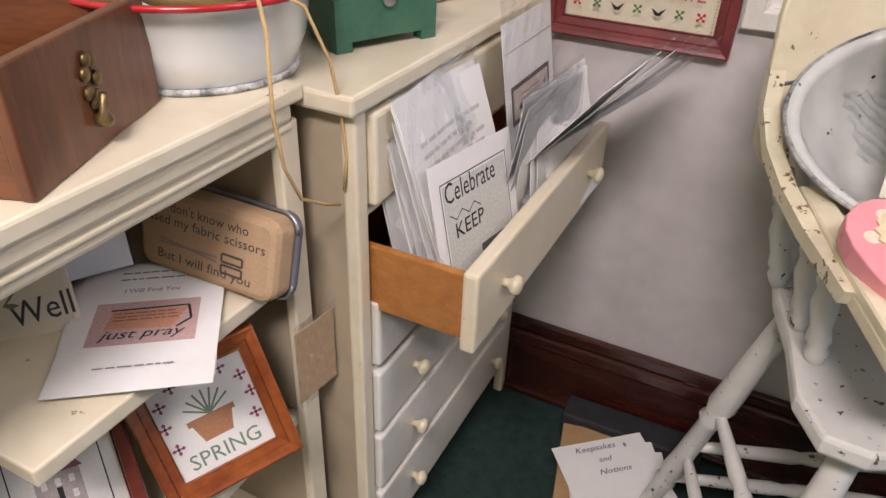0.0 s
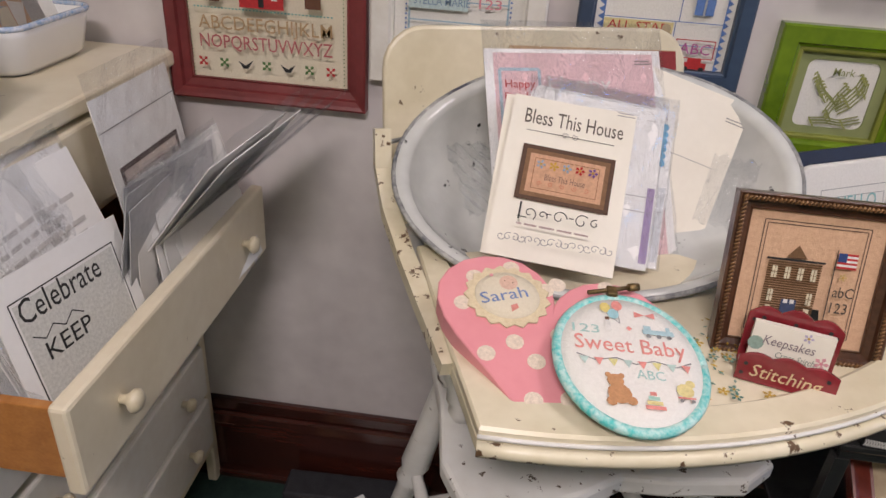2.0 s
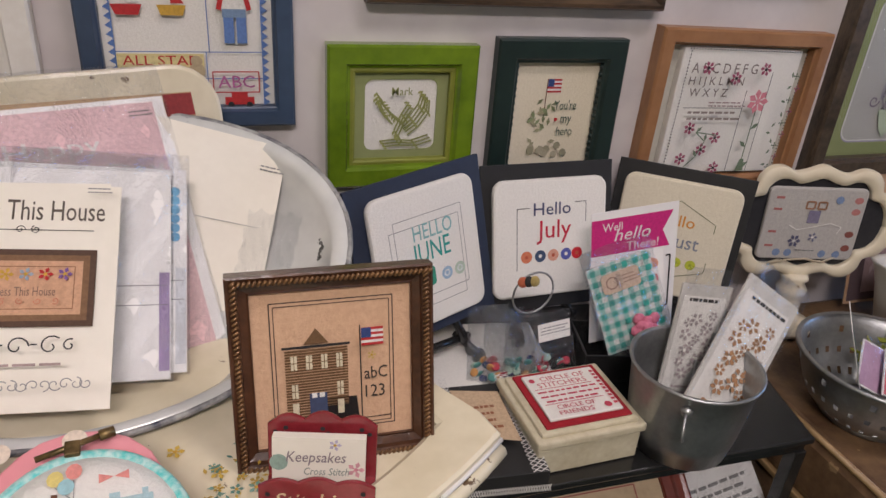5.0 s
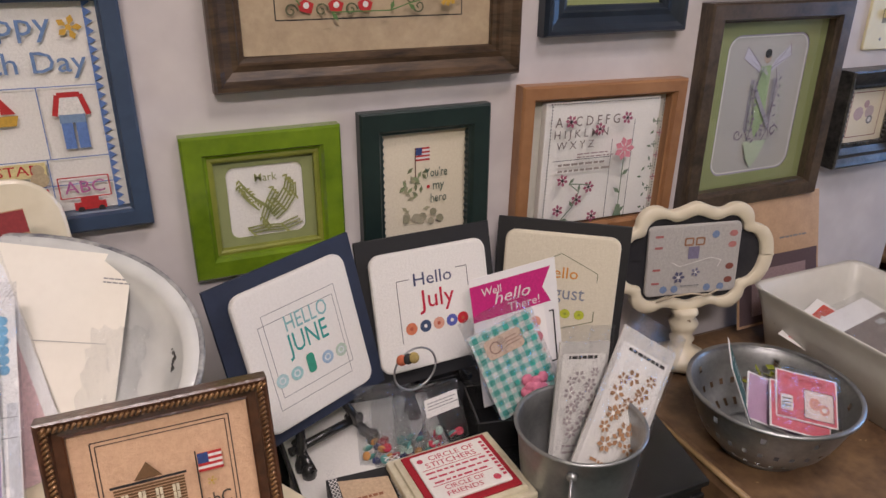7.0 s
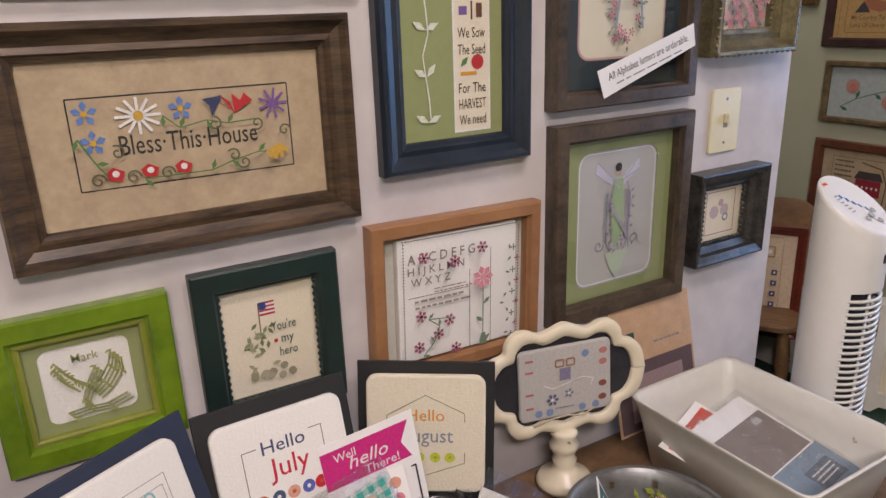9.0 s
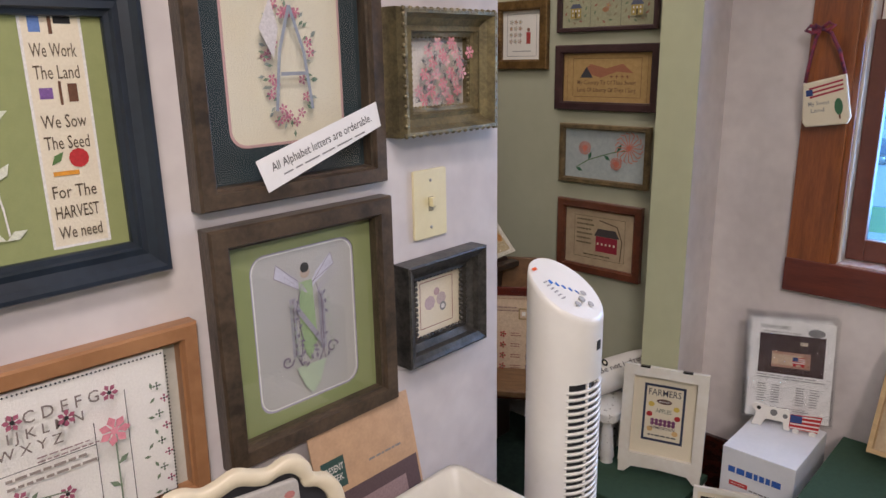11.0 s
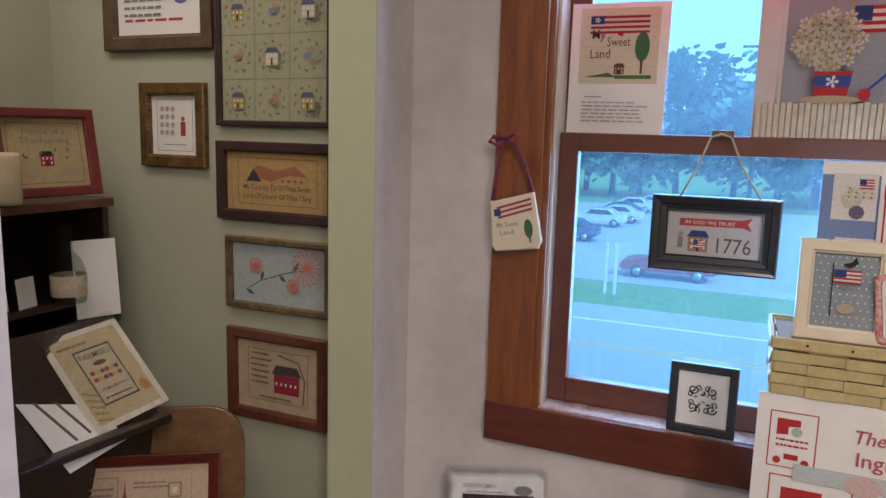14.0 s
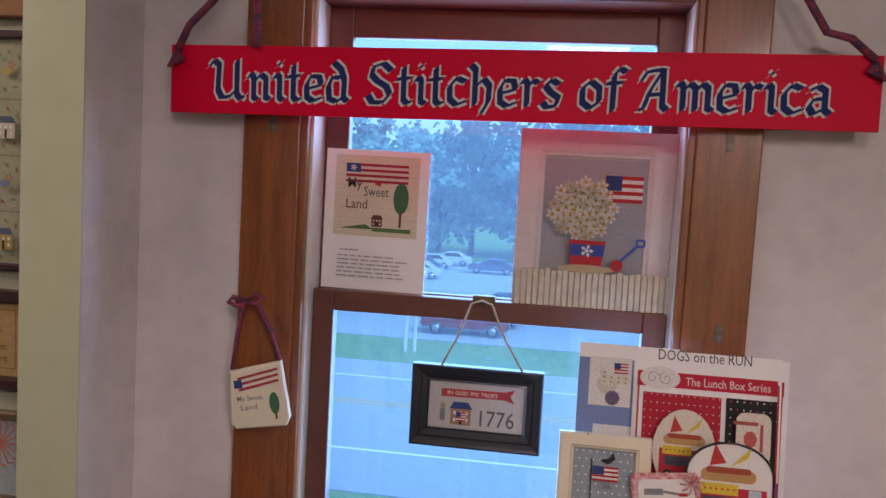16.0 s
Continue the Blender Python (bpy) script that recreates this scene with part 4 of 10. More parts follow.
cpart("side_panel", -0.86, -0.415, 0.662, 0.682, 0.145, 0.945, taupe, label="taupe painted side")
cpart("side_panel", -0.86, -0.415, 1.245, 1.265, 0.145, 0.945, taupe)
cpart("back_panel", -0.865, -0.855, 0.67, 1.26, 0.15, 0.94, taupe)
cpart("corner_post", -0.416, -0.395, 0.655, 0.680, 0.03, 0.945, cream, 0.004)
cpart("corner_post", -0.416, -0.395, 1.247, 1.272, 0.03, 0.945, cream, 0.004)
cpart("corner_post", -0.865, -0.845, 0.655, 0.675, 0.03, 0.945, cream, 0.004)
cpart("top_board", -0.88, -0.388, 0.641, 1.285, 0.946, 0.971, cream, 0.005, label="worn cream top with scratches")
cpart("bottom_rail", -0.42, -0.392, 0.68, 1.247, 0.135, 0.155, cream)
for z in (0.806, 0.544, 0.412, 0.28):
    cpart("rail", -0.42, -0.40, 0.68, 1.247, z - 0.006, z + 0.006, cream)
for z0, z1 in ((0.816, 0.938), (0.553, 0.668), (0.420, 0.538), (0.288, 0.406), (0.158, 0.274)):
    d = new("drawer")
    d.parent = ch
    part("drawer_front", box(-0.41 - CX, -0.386 - CX, 0.684 - CY, 1.243 - CY, z0 - F, z1 - F, 0.005), white_old if z0 < 0.6 else cream, d)
    for y in ((0.79, 1.14) if z0 < 0.6 else ()):
        knob(d, -0.386 - CX, y - CY, (z0 + z1) / 2 - F)
d = new("drawer")
d.parent = ch
tagged(d, "open drawer with orange pine sides and a cream front")
part("drawer_front", box(-0.260 - CX, -0.238 - CX, 0.672 - CY, 1.235 - CY, 0.647 - F, 0.769 - F, 0.005), cream, d)
part("drawer_side", box(-0.62 - CX, -0.262 - CX, 0.686 - CY, 0.698 - CY, 0.655 - F, 0.755 - F, 0.002), pine, d, "orange pine side")
part("drawer_side", box(-0.62 - CX, -0.262 - CX, 1.215 - CY, 1.227 - CY, 0.655 - F, 0.755 - F, 0.002), pine, d, "orange pine side")
part("drawer_back", box(-0.632 - CX, -0.62 - CX, 0.686 - CY, 1.227 - CY, 0.655 - F, 0.755 - F, 0.002), pine, d)
part("drawer_bottom", box(-0.62 - CX, -0.262 - CX, 0.698 - CY, 1.215 - CY, 0.655 - F, 0.660 - F), pine, d)
for y in (0.76, 1.135):
    knob(d, -0.238 - CX, y - CY, 0.710 - F, 1.05)

# ---- bookcase ----
bc = thing("bookcase", pose(-0.631, 0.2, F), "cream-painted open bookcase with a moulded top edge", "bookcase")
BX, BY = -0.62, 0.2


def bpart(name, x0, x1, y0, y1, z0, z1, mt=cream, bev=0.003):
    return part(name, box(x0 - BX, x1 - BX, y0 - BY, y1 - BY, z0 - F, z1 - F, bev), mt, bc)


bpart("top_board", -0.86, -0.440, -0.5, 0.640, 0.958, 0.978, cream, 0.004)
bpart("moulding", -0.466, -0.446, -0.49, 0.625, 0.936, 0.958, cream, 0.006)
bpart("moulding", -0.466, -0.452, -0.49, 0.625, 0.912, 0.936, cream, 0.005)
bpart("moulding", -0.466, -0.448, -0.49, 0.625, 0.926, 0.932, cream, 0.002)
bpart("side_panel", -0.86, -0.466, 0.615, 0.635, 0.03, 0.958, taupe)
bpart("side_panel", -0.86, -0.466, -0.5, -0.48, 0.03, 0.958, taupe)
bpart("front_post", -0.466, -0.450, 0.603, 0.637, 0.03, 0.936, cream, 0.003)
bpart("front_post", -0.466, -0.450, -0.5, -0.466, 0.03, 0.936, cream, 0.003)
bpart("back_panel", -0.87, -0.86, -0.5, 0.64, 0.03, 0.958, taupe)
bpart("shelf", -0.86, -0.47, 0.25, 0.615, 0.705, 0.727, cream)
bpart("shelf", -0.86, -0.47, 0.25, 0.615, 0.46, 0.482, cream)
bpart("shelf", -0.86, -0.47, -0.48, 0.615, 0.20, 0.222, cream)
bpart("divider", -0.86, -0.62, 0.252, 0.27, 0.222, 0.705, cream)

# ---- high chair ----
hc = thing("high_chair", pose(0.28, 0.92, F, 0, 0, 20), "old white wooden high chair with badly chipped paint", "high chair")
HZ = F
# local: x to the chair's own side, y to its back
prof = [(-0.185, -0.165), (-0.14, -0.185), (-0.05, -0.17), (0.0, -0.155), (0.05, -0.17), (0.14, -0.185), (0.185, -0.165), (0.195, -0.10), (0.175, 0.0), (0.165, 0.10), (0.15, 0.16), (0.10, 0.185), (-0.10, 0.185), (-0.15, 0.16), (-0.165, 0.10), (-0.175, 0.0), (-0.195, -0.10)]
part("seat", slab(prof, 0.655 - HZ, 0.682 - HZ, 0.006), white_worn, hc, "dished white seat with chipped edges")
legprof = [(0.0, 0.016), (0.04, 0.017), (0.25, 0.021), (0.38, 0.024), (0.42, 0.017), (0.44, 0.023), (0.46, 0.017), (0.60, 0.018), (0.70, 0.021), (0.73, 0.015), (0.75, 0.021), (0.78, 0.016), (0.9, 0.017), (1.0, 0.014)]
for sx, sy in ((-1, -1), (1, -1), (1, 1), (-1, 1)):
    part("leg", turned((sx * 0.12, sy * 0.12, 0.655 - HZ), (sx * 0.235, sy * 0.215, 0), legprof), white_worn, hc)
spin = [(0.0, 0.009), (0.1, 0.010), (0.45, 0.013), (0.5, 0.010), (0.55, 0.013), (0.9, 0.010), (1.0, 0.008)]
for z, k in ((0.27, 0.71), (0.40, 0.52)):
    for sx in (-1, 1):
        u = 0.12 + 0.115 * (1 - z / 0.655)
        v = 0.12 + 0.095 * (1 - z / 0.655)
        part("stretcher", turned((sx * u, -v, z - HZ), (sx * u, v, z - HZ), spin), white_worn, hc)
for z in (0.30, 0.2):
    u, v = 0.12 + 0.115 * (1 - z / 0.655), 0.12 + 0.095 * (1 - z / 0.655)
    for sy in (-1, 1):
        part("stretcher", turned((-u, sy * v, z - HZ), (u, sy * v, z - HZ), spin), white_worn, hc)
armspin = [(0, 0.010), (0.1, 0.015), (0.16, 0.011), (0.2, 0.015), (0.3, 0.012), (0.5, 0.016), (0.62, 0.011), (0.68, 0.014), (0.72, 0.011), (0.8, 0.014), (1, 0.011)]
for sx in (-1, 1):
    for y, dx in ((-0.035, 0.02), (0.03, 0.02), (0.13, 0.03)):
        part("spindle", turned((sx * 0.155, y, 0.68 - HZ), (sx * (0.18 + dx - (0.012 if sx < 0 else 0)), y - 0.01, 0.862 - HZ), armspin), white_worn, hc)
    rail = [(sx * 0.226, 0.165, 0.975), (sx * 0.229, 0.15, 0.93), (sx * 0.230, 0.11, 0.895), (sx * 0.230, 0.05, 0.872), (sx * 0.232, -0.03, 0.862), (sx * 0.234, -0.15, 0.86)]
    if sx < 0:
        rail = [(x * f, y, z) for (x, y, z), f in zip(rail, (1, 0.99, 0.97, 0.94, 0.91, 0.88))]
    bm = bmesh.new()
    rings = []
    for k, (x, y, z) in enumerate(rail):
        d1 = (0.020, 0.006) if k < 2 else (0.006, 0.018)
        rings.append([bm.verts.new(c) for c in ((x - 0.010, y, z - HZ), (x + 0.010, y, z - HZ), (x + 0.010, y + d1[0], z - d1[1] - HZ), (x - 0.010, y + d1[0], z - d1[1] - HZ))])
    for a, b in zip(rings, rings[1:]):
        for q in range(4):
            bm.faces.new((a[q], a[(q + 1) % 4], b[(q + 1) % 4], b[q]))
    bm.faces.new(rings[0][::-1])
    bm.faces.new(rings[-1])
    bmesh.ops.recalc_face_normals(bm, faces=bm.faces)
    part("armrest", bm, cream_worn, hc, "bent cream arm with paint flaked to bare wood")
# back panel, leaning back
bp = slab(round_rect(0.43, 0.27, 0.055, 6), 0, 0.016, 0.005, m=pose(0, 0.243, 0.945 - HZ, 78, 0, 0))
oval = [(-0.075 + 0.085 * math.cos(2 * math.pi * i / 40), 0.0 + 0.024 * math.sin(2 * math.pi * i / 40), 0.0162) for i in range(41)]
part("carved_oval", tube(oval, 0.0011, 5), surf("oval groove line", (0.22, 0.14, 0.07), None, 0.6, 60), hc).matrix_basis = pose(0, 0.243, 0.945 - HZ, 78, 0, 0)
part("backrest", bp, cream_mid, hc, "rounded cream back panel with worn corners")
for sx in (-1, 1):
    part("back_post", turned((sx * 0.13, 0.15, 0.68 - HZ), (sx * 0.17, 0.232, 0.95 - HZ), armspin), white_worn, hc)
# tray
front = [(-0.207 + 0.464 * i / 16, -0.245 - 0.043 * (1 - (2 * i / 16 - 1) ** 2)) for i in range(17)]
tray_side = [(0.260, -0.215), (0.243, -0.13), (0.222, -0.03), (0.208, 0.06)]
outline = front + tray_side + [(-0.200, 0.06), (-0.205, -0.10)]
part("tray", slab(outline, 0.838 - HZ, 0.858 - HZ, 0.004), cream_mid, hc, "cream tray with flaked edge")
rim_out = [(-0.200, 0.06), (-0.205, -0.10)] + front + tray_side
rim_in = [(-0.168, 0.06), (-0.172, -0.10)] + [(-0.172 + 0.390 * i / 16, -0.205 - 0.043 * (1 - (2 * i / 16 - 1) ** 2)) for i in range(17)] + [(0.218, -0.19), (0.208, -0.12), (0.190, -0.03), (0.176, 0.06)]
bm = bmesh.new()
bands = [[bm.verts.new((x, y, z - HZ)) for x, y in pts] for pts, z in ((rim_out, 0.8582), (rim_out, 0.8665), ([(x * 0.99, y * 0.99) for x, y in rim_out], 0.869), ([(x * 1.02, y * 1.015) for x, y in rim_in], 0.869), (rim_in, 0.866), (rim_in, 0.8582))]
for la, lb2 in zip(bands, bands[1:]):
    for i in range(len(la) - 1):
        bm.faces.new((la[i], la[i + 1], lb2[i + 1], lb2[i]))
for e in (0, -1):
    bm.faces.new([b[e] for b in bands])
bmesh.ops.recalc_face_normals(bm, faces=bm.faces)
part("tray_rim", bm, cream_mid, hc, "raised flat cream rim with scuffed corners")
part("tray_edge", tube([(x * 1.004, y * 1.004, 0.848 - HZ) for x, y in front], 0.0075, 8), cream_worn, hc)
part("tray_groove", tube([(x * 1.004, y * 1.004, 0.8605 - HZ) for x, y in front], 0.0022, 6), white_worn, hc)
part("hinge_pin", tube([(-0.232, 0.165, 0.955 - HZ), (-0.195, 0.18, 0.957 - HZ)], 0.003, 8), galvanised, hc)

# ---- black table ----
tb = thing("side_table", pose(0.85, 1.0, F), "low black metal table with a glossy black top", "table")
part("tabletop", slab([(-0.25, -0.128), (0.245, -0.13), (0.315, 0.22), (-0.25, 0.25)], 0.645, 0.655, 0.002), blacklac, tb)
part("apron", slab([(-0.245, -0.122), (0.24, -0.124), (0.308, 0.215), (-0.245, 0.245)], 0.628, 0.645, 0.002), blacklac, tb)
for x, y in ((-0.24, -0.115), (0.235, -0.118), (0.3, 0.205), (-0.24, 0.235)):
    part("leg", box(x - 0.009, x + 0.009, y - 0.009, y + 0.009, 0, 0.63, 0.001), blacklac, tb)
part("shelf", slab([(-0.24, -0.115), (0.235, -0.118), (0.3, 0.205), (-0.24, 0.235)], 0.42, 0.43, 0.002), blacklac, tb)

# ---- things on the high chair ----


def sheet(name, m, w, h, label, category="needlework pattern", ground=None, art=None, thick=0.0012, group="", bend=0.0):
    """A sheet or booklet lying in the plane of m."""
    th = thing(name, m, label, category, group)
    bm = slab([(-w / 2, -h / 2), (w / 2, -h / 2), (w / 2, h / 2), (-w / 2, h / 2)], -thick, 0)
    part("cover", bm, ground or paper, th)
    if art:
        art.put("print", th, 0.0003)
    return th


def sleeve(th, w, h, z=0.001, top=0.02):
    """A clear bag round a sheet."""
    bm = bmesh.new()
    n = 9
    grid = [[bm.verts.new((-w / 2 + w * i / n, -h / 2 + (h + top) * j / n, z + 0.0016 * math.sin(i * 2.1 + j) + 0.001 * math.cos(j * 3.3))) for i in range(n + 1)] for j in range(n + 1)]
    for j in range(n):
        for i in range(n):
            bm.faces.new((grid[j][i], grid[j][i + 1], grid[j + 1][i + 1], grid[j + 1][i])).smooth = True
    ob = part("clear_sleeve", bm, film, th, "crinkled clear plastic sleeve")
    ob.visible_shadow = False
    return ob


def leaning(c, yaw, lean, roll=0.0):
    """The pose of a thing that faces the room (-y), turned by yaw to +x, leaning back by lean, turned in its plane by roll."""
    yw, ln = radians(yaw), radians(lean)
    n = Vector((math.sin(yw) * math.cos(ln), -math.cos(yw) * math.cos(ln), math.sin(ln)))
    r = Vector((math.cos(yw), math.sin(yw), 0))
    m = Matrix((r, n.cross(r), n)).transposed().to_4x4()
    m.translation = c
    return m @ pose(0, 0, 0, 0, 0, roll)


# basin
tilt = Matrix.Translation((0.272, 0.993, 0.953)) @ pose(0, 0, 0, 32, 0, 0) @ pose(0, 0, 0, 0, 0, 8)
bz = thing("basin", tilt, "large white enamel basin with a dark chipped rim, tipped up", "basin")
prof = [(0, -0.074), (0.62, -0.074), (0.72, -0.069), (0.86, -0.036), (0.925, -0.008), (0.935, -0.001), (0.99, 0.003), (1.0, 0.0)]
part("bowl", lathe([(r * 0.242, z) for r, z in prof] + [(0.240, -0.003), (0.226, -0.006), (0.212, -0.036), (0.177, -0.074), (0, -0.078)], 56, sy=0.715), surf("worn white enamel", (0.62, 0.63, 0.60), (0.50, 0.51, 0.49), 0.18, 7, 0.02, wear=((0.03, 0.03, 0.03), 0.2, 30), coat=0.6), bz)
part("rim_bead", tube([(0.2425 * math.cos(2 * math.pi * i / 56), 0.2425 * 0.715 * math.sin(2 * math.pi * i / 56), 0.0) for i in range(57)], 0.0035, 6), surf("black enamel edge", (0.02, 0.025, 0.05), (0.45, 0.45, 0.42), 0.4, 26, 0.1), bz)
# patterns in the basin
a = Art()
for i in range(12):
    a.rect(-0.085 + i * 0.0155, 0.108, 0.004, 0.006, (0.1, 0.04, 0.02))
sheet("pattern_sheet", leaning((0.275, 1.065, 0.965), 18, 30, -1), 0.225, 0.235, "kraft paper pattern with dark red corner behind the pink one", ground=surf("kraft paper", (0.48, 0.32, 0.18), None, 0.7, 30, 0.03), art=a.rect(0.097, 0.104, 0.03, 0.024, (0.25, 0.03, 0.03)))
a = Art()
a.rect(0, 0, 0.208, 0.266, (0.80, 0.55, 0.56))
a.words(0.005, 0.088, 0.024, "Happy", WHITE, 0.082).words(0.035, 0.058, 0.024, "Birth Day", WHITE, 0.13)
a.ring(-0.072, 0.075, 0.050, 0.075, 0.004, (0.45, 0.58, 0.66)).words(-0.072, 0.09, 0.014, "Happy", RED, 0.038).words(-0.072, 0.076, 0.012, "Birthday", RED, 0.040)
a.rect(-0.072, 0.055, 0.036, 0.018, (0.7, 0.6, 0.5)).bars(0.09, 0.122, 0.022, 0.008, 2, GREY)
p = sheet("pattern_sheet", leaning((0.255, 1.007, 0.957), 20, 33.8, -0.6), 0.230, 0.276, "pink birthday chart in a clear plastic sleeve with white border", ground=paper, art=a)
sleeve(p, 0.234, 0.275, 0.002, 0.035)
a = Art()
a.bars(0.065, 0.085, 0.03, 0.008, 2, GREY)
p = sheet("pattern_sheet", leaning((0.362, 1.045, 0.945), 8, 30, -19), 0.15, 0.225, "plain cream sheet with a small price label leaning in the basin", ground=paper_cream, art=a.line([(-0.02, 0.02), (0.06, 0.02)], 0.0006, GREY))
for k, (x, c, lab) in enumerate(((0.268, (0.40, 0.30, 0.5), "lilac edged chart in a thin clear sleeve"), (0.282, (0.7, 0.72, 0.75), "pale chart with a blue scalloped edge in a sleeve"), (0.25, (0.6, 0.5, 0.42), "tan edged chart in a thin sleeve"))):
    a = Art()
    a.rect(0.067, -0.045, 0.009, 0.09, c).line([(0.02, -0.012), (0.07, -0.012)], 0.0008, GREY).line([(0.02, -0.03), (0.07, -0.03)], 0.0008, GREY)
    for i in range(6):
        a.disc(0.062, 0.030 + i * 0.009, 0.0048, (0.18, 0.42, 0.62) if k == 1 else paper, 8)
    p = sheet("pattern_sheet", leaning((x, 0.965 + k * 0.008, 0.953), 6 + k * 3, 40, -7 - k * 2), 0.145, 0.195, lab, art=a)
    sleeve(p, 0.15, 0.2, 0.0015, 0.012)
a = Art()
a.words(0.002, 0.064, 0.026, "Bless This House", (0.12, 0.10, 0.08), 0.112)
a.line([(-0.05, 0.055), (0.05, 0.055)], 0.0007, BLACK).curl(-0.006, 0.055, 0.004, BLACK, 0.0006).curl(0.006, 0.055, 0.004, BLACK, 0.0006, 2)
a.rect(0.002, 0.004, 0.104, 0.066, (0.10, 0.055, 0.035)).rect(0.002, 0.004, 0.094, 0.056, (0.22, 0.12, 0.06)).rect(0.002, 0.004, 0.084, 0.046, (0.62, 0.36, 0.22))
a.ring(0.002, 0.004, 0.072, 0.036, 0.0008, (0.3, 0.15, 0.08)).words(0.002, -0.003, 0.011, "Bless This House", (0.25, 0.16, 0.12), 0.045)
for i, c in enumerate((BLUE, GOLD, BLUE, RED, PURPLE)):
    a.flower(-0.027 + i * 0.0145, 0.015, 0.006, c if c != BLUE else (0.3, 0.38, 0.45), GOLD)
for i in range(5):
    a.curl(-0.026 + i * 0.013, -0.009, 0.003, (0.6, 0.25, 0.15), 0.001, i)
a.poly([(-0.042, -0.055), (-0.040, -0.055), (-0.040, -0.035), (-0.042, -0.035)], BLACK)
for x, w in ((-0.03, 0.014), (-0.016, 0.010), (0.002, 0.016), (0.026, 0.016), (0.04, 0.010)):
    a.curl(x, -0.047, w * 0.55, BLACK, 0.0012, x * 30, 1.0)
a.line([(-0.043, -0.054), (-0.033, -0.054)], 0.0012, BLACK).line([(-0.012, -0.046), (-0.007, -0.046)], 0.0012, BLACK).line([(0.012, -0.046), (0.017, -0.046)], 0.0012, BLACK)
a.bars(0, -0.062, 0.085, 0.006, 1, (0.4, 0.3, 0.28)).bars(0.055, 0.086, 0.018, 0.007, 2, GREY)
for i in range(16):
    a.curl(-0.056 + i * 0.0075, -0.08, 0.005, GREY, 0.0008, i, 1, 1 if i % 2 else -1)
p = sheet("pattern_booklet", leaning((0.229, 0.922, 0.962), 4.1, 44.7, -7.2), 0.140, 0.194, "cream pattern booklet printed with a framed motto", ground=paper_cream, art=a, thick=0.003)
sheet("pattern_booklet", leaning((0.222, 0.930, 0.960), 4.1, 44.7, -5.5), 0.140, 0.194, "cream booklet tucked behind the printed one", ground=paper_cream, thick=0.004)

# heart box
hm = axes((0.2245, 0.737, 0.893), (math.cos(radians(3)), math.sin(radians(3)), -0.03), (-0.04, 0.95, 0.30)) @ pose(-0.002, -0.006, 0, 0, 0, -10)
ht = thing("heart_box", hm, "pink heart-shaped wooden box with cream dots and an embroidered name", "box")


def heart(k):
    out = []
    for i in range(40):
        t = 2 * math.pi * i / 40
        out.append((k * 16 * math.sin(t) ** 3 / 16, k * (13 * math.cos(t) - 5 * math.cos(2 * t) - 2 * math.cos(3 * t) - math.cos(4 * t)) / 16 * 0.93 + 0.002))
    return out


pinkpaint = surf("bubblegum pink paint", (0.75, 0.30, 0.33), (0.70, 0.26, 0.29), 0.45, 12, 0.03)
part("body", slab(heart(0.114), -0.026, 0, 0.002), pinkpaint, ht)
a = Art(0.00004)
cr = (0.80, 0.68, 0.55)
for x, y in ((-0.085, 0.01), (-0.05, 0.068), (-0.012, 0.05), (0.045, 0.072), (0.03, 0.02), (0.075, 0.045), (0.09, 0.0), (0.045, -0.03), (-0.005, -0.035), (-0.05, -0.04), (0.0, -0.075), (0.03, -0.065), (-0.028, -0.02), (0.066, 0.02), (0.01, 0.0), (-0.082, 0.045), (-0.002, 0.06), (0.005, -0.104)):
    a.disc(x, y, 0.0085, cr, 14)
a.put("painted_dots", ht, 0.0002)
cx, cy = -0.046, 0.030
lace = [(cx + (0.040 + 0.0022 * math.sin(17 * 2 * math.pi * i / 68)) * math.cos(2 * math.pi * i / 68), cy + (0.036 + 0.0022 * math.sin(17 * 2 * math.pi * i / 68)) * math.sin(2 * math.pi * i / 68)) for i in range(68)]
part("lace_ruffle", slab(lace, 0.0003, 0.0026, 0.0006), surf("cream lace", (0.72, 0.62, 0.42), (0.60, 0.50, 0.32), 0.9, 200, 0.4), ht, "ruffled cream lace edging")
part("padded_cloth", lathe([(0.032, 0.002), (0.030, 0.0055), (0.015, 0.007), (0, 0.0072)], 28, m=pose(cx, cy, 0), sy=0.88), linen, ht)
a = Art(0.00003)
a.disc(-0.002, 0.012, 0.009, (0.75, 0.5, 0.38), 14).disc(-0.006, 0.013, 0.0007, BLACK, 5).disc(0.002, 0.013, 0.0007, BLACK, 5)
a.words(0.0, -0.010, 0.019, "Sarah", (0.20, 0.28, 0.5), 0.046, turn=0.5)
a.poly([(0.006, -0.015), (0.011, -0.011), (0.014, -0.015), (0.009, -0.022)], (0.75, 0.3, 0.25)).disc(-0.02, 0.016, 0.002, PINK, 6)
a.put("stitching", ht, 0.0075, cx, cy)

# hoop
hp = thing("embroidery_hoop", axes((0.293, 0.698, 0.896), (1, 0.10, -0.05), (-0.1, 0.97, 0.20)), "turquoise wrapped oval hoop with a stitched baby design", "embroidery hoop")
ring = [(0.0645 * math.cos(2 * math.pi * i / 48), 0.0755 * math.sin(2 * math.pi * i / 48), 0.0) for i in range(49)]
bm = tube(ring, 0.0048, 8)
part("hoop", bm, surf("turquoise dotted ribbon", (0.06, 0.50, 0.48), (0.5, 0.7, 0.66), 0.5, 110, 0.1, fine=2), hp)
part("cloth", lathe([(0.0625, -0.002), (0.0615, 0.0035), (0.048, 0.005), (0, 0.0058)], 40, sy=1.17), linen_white, hp)
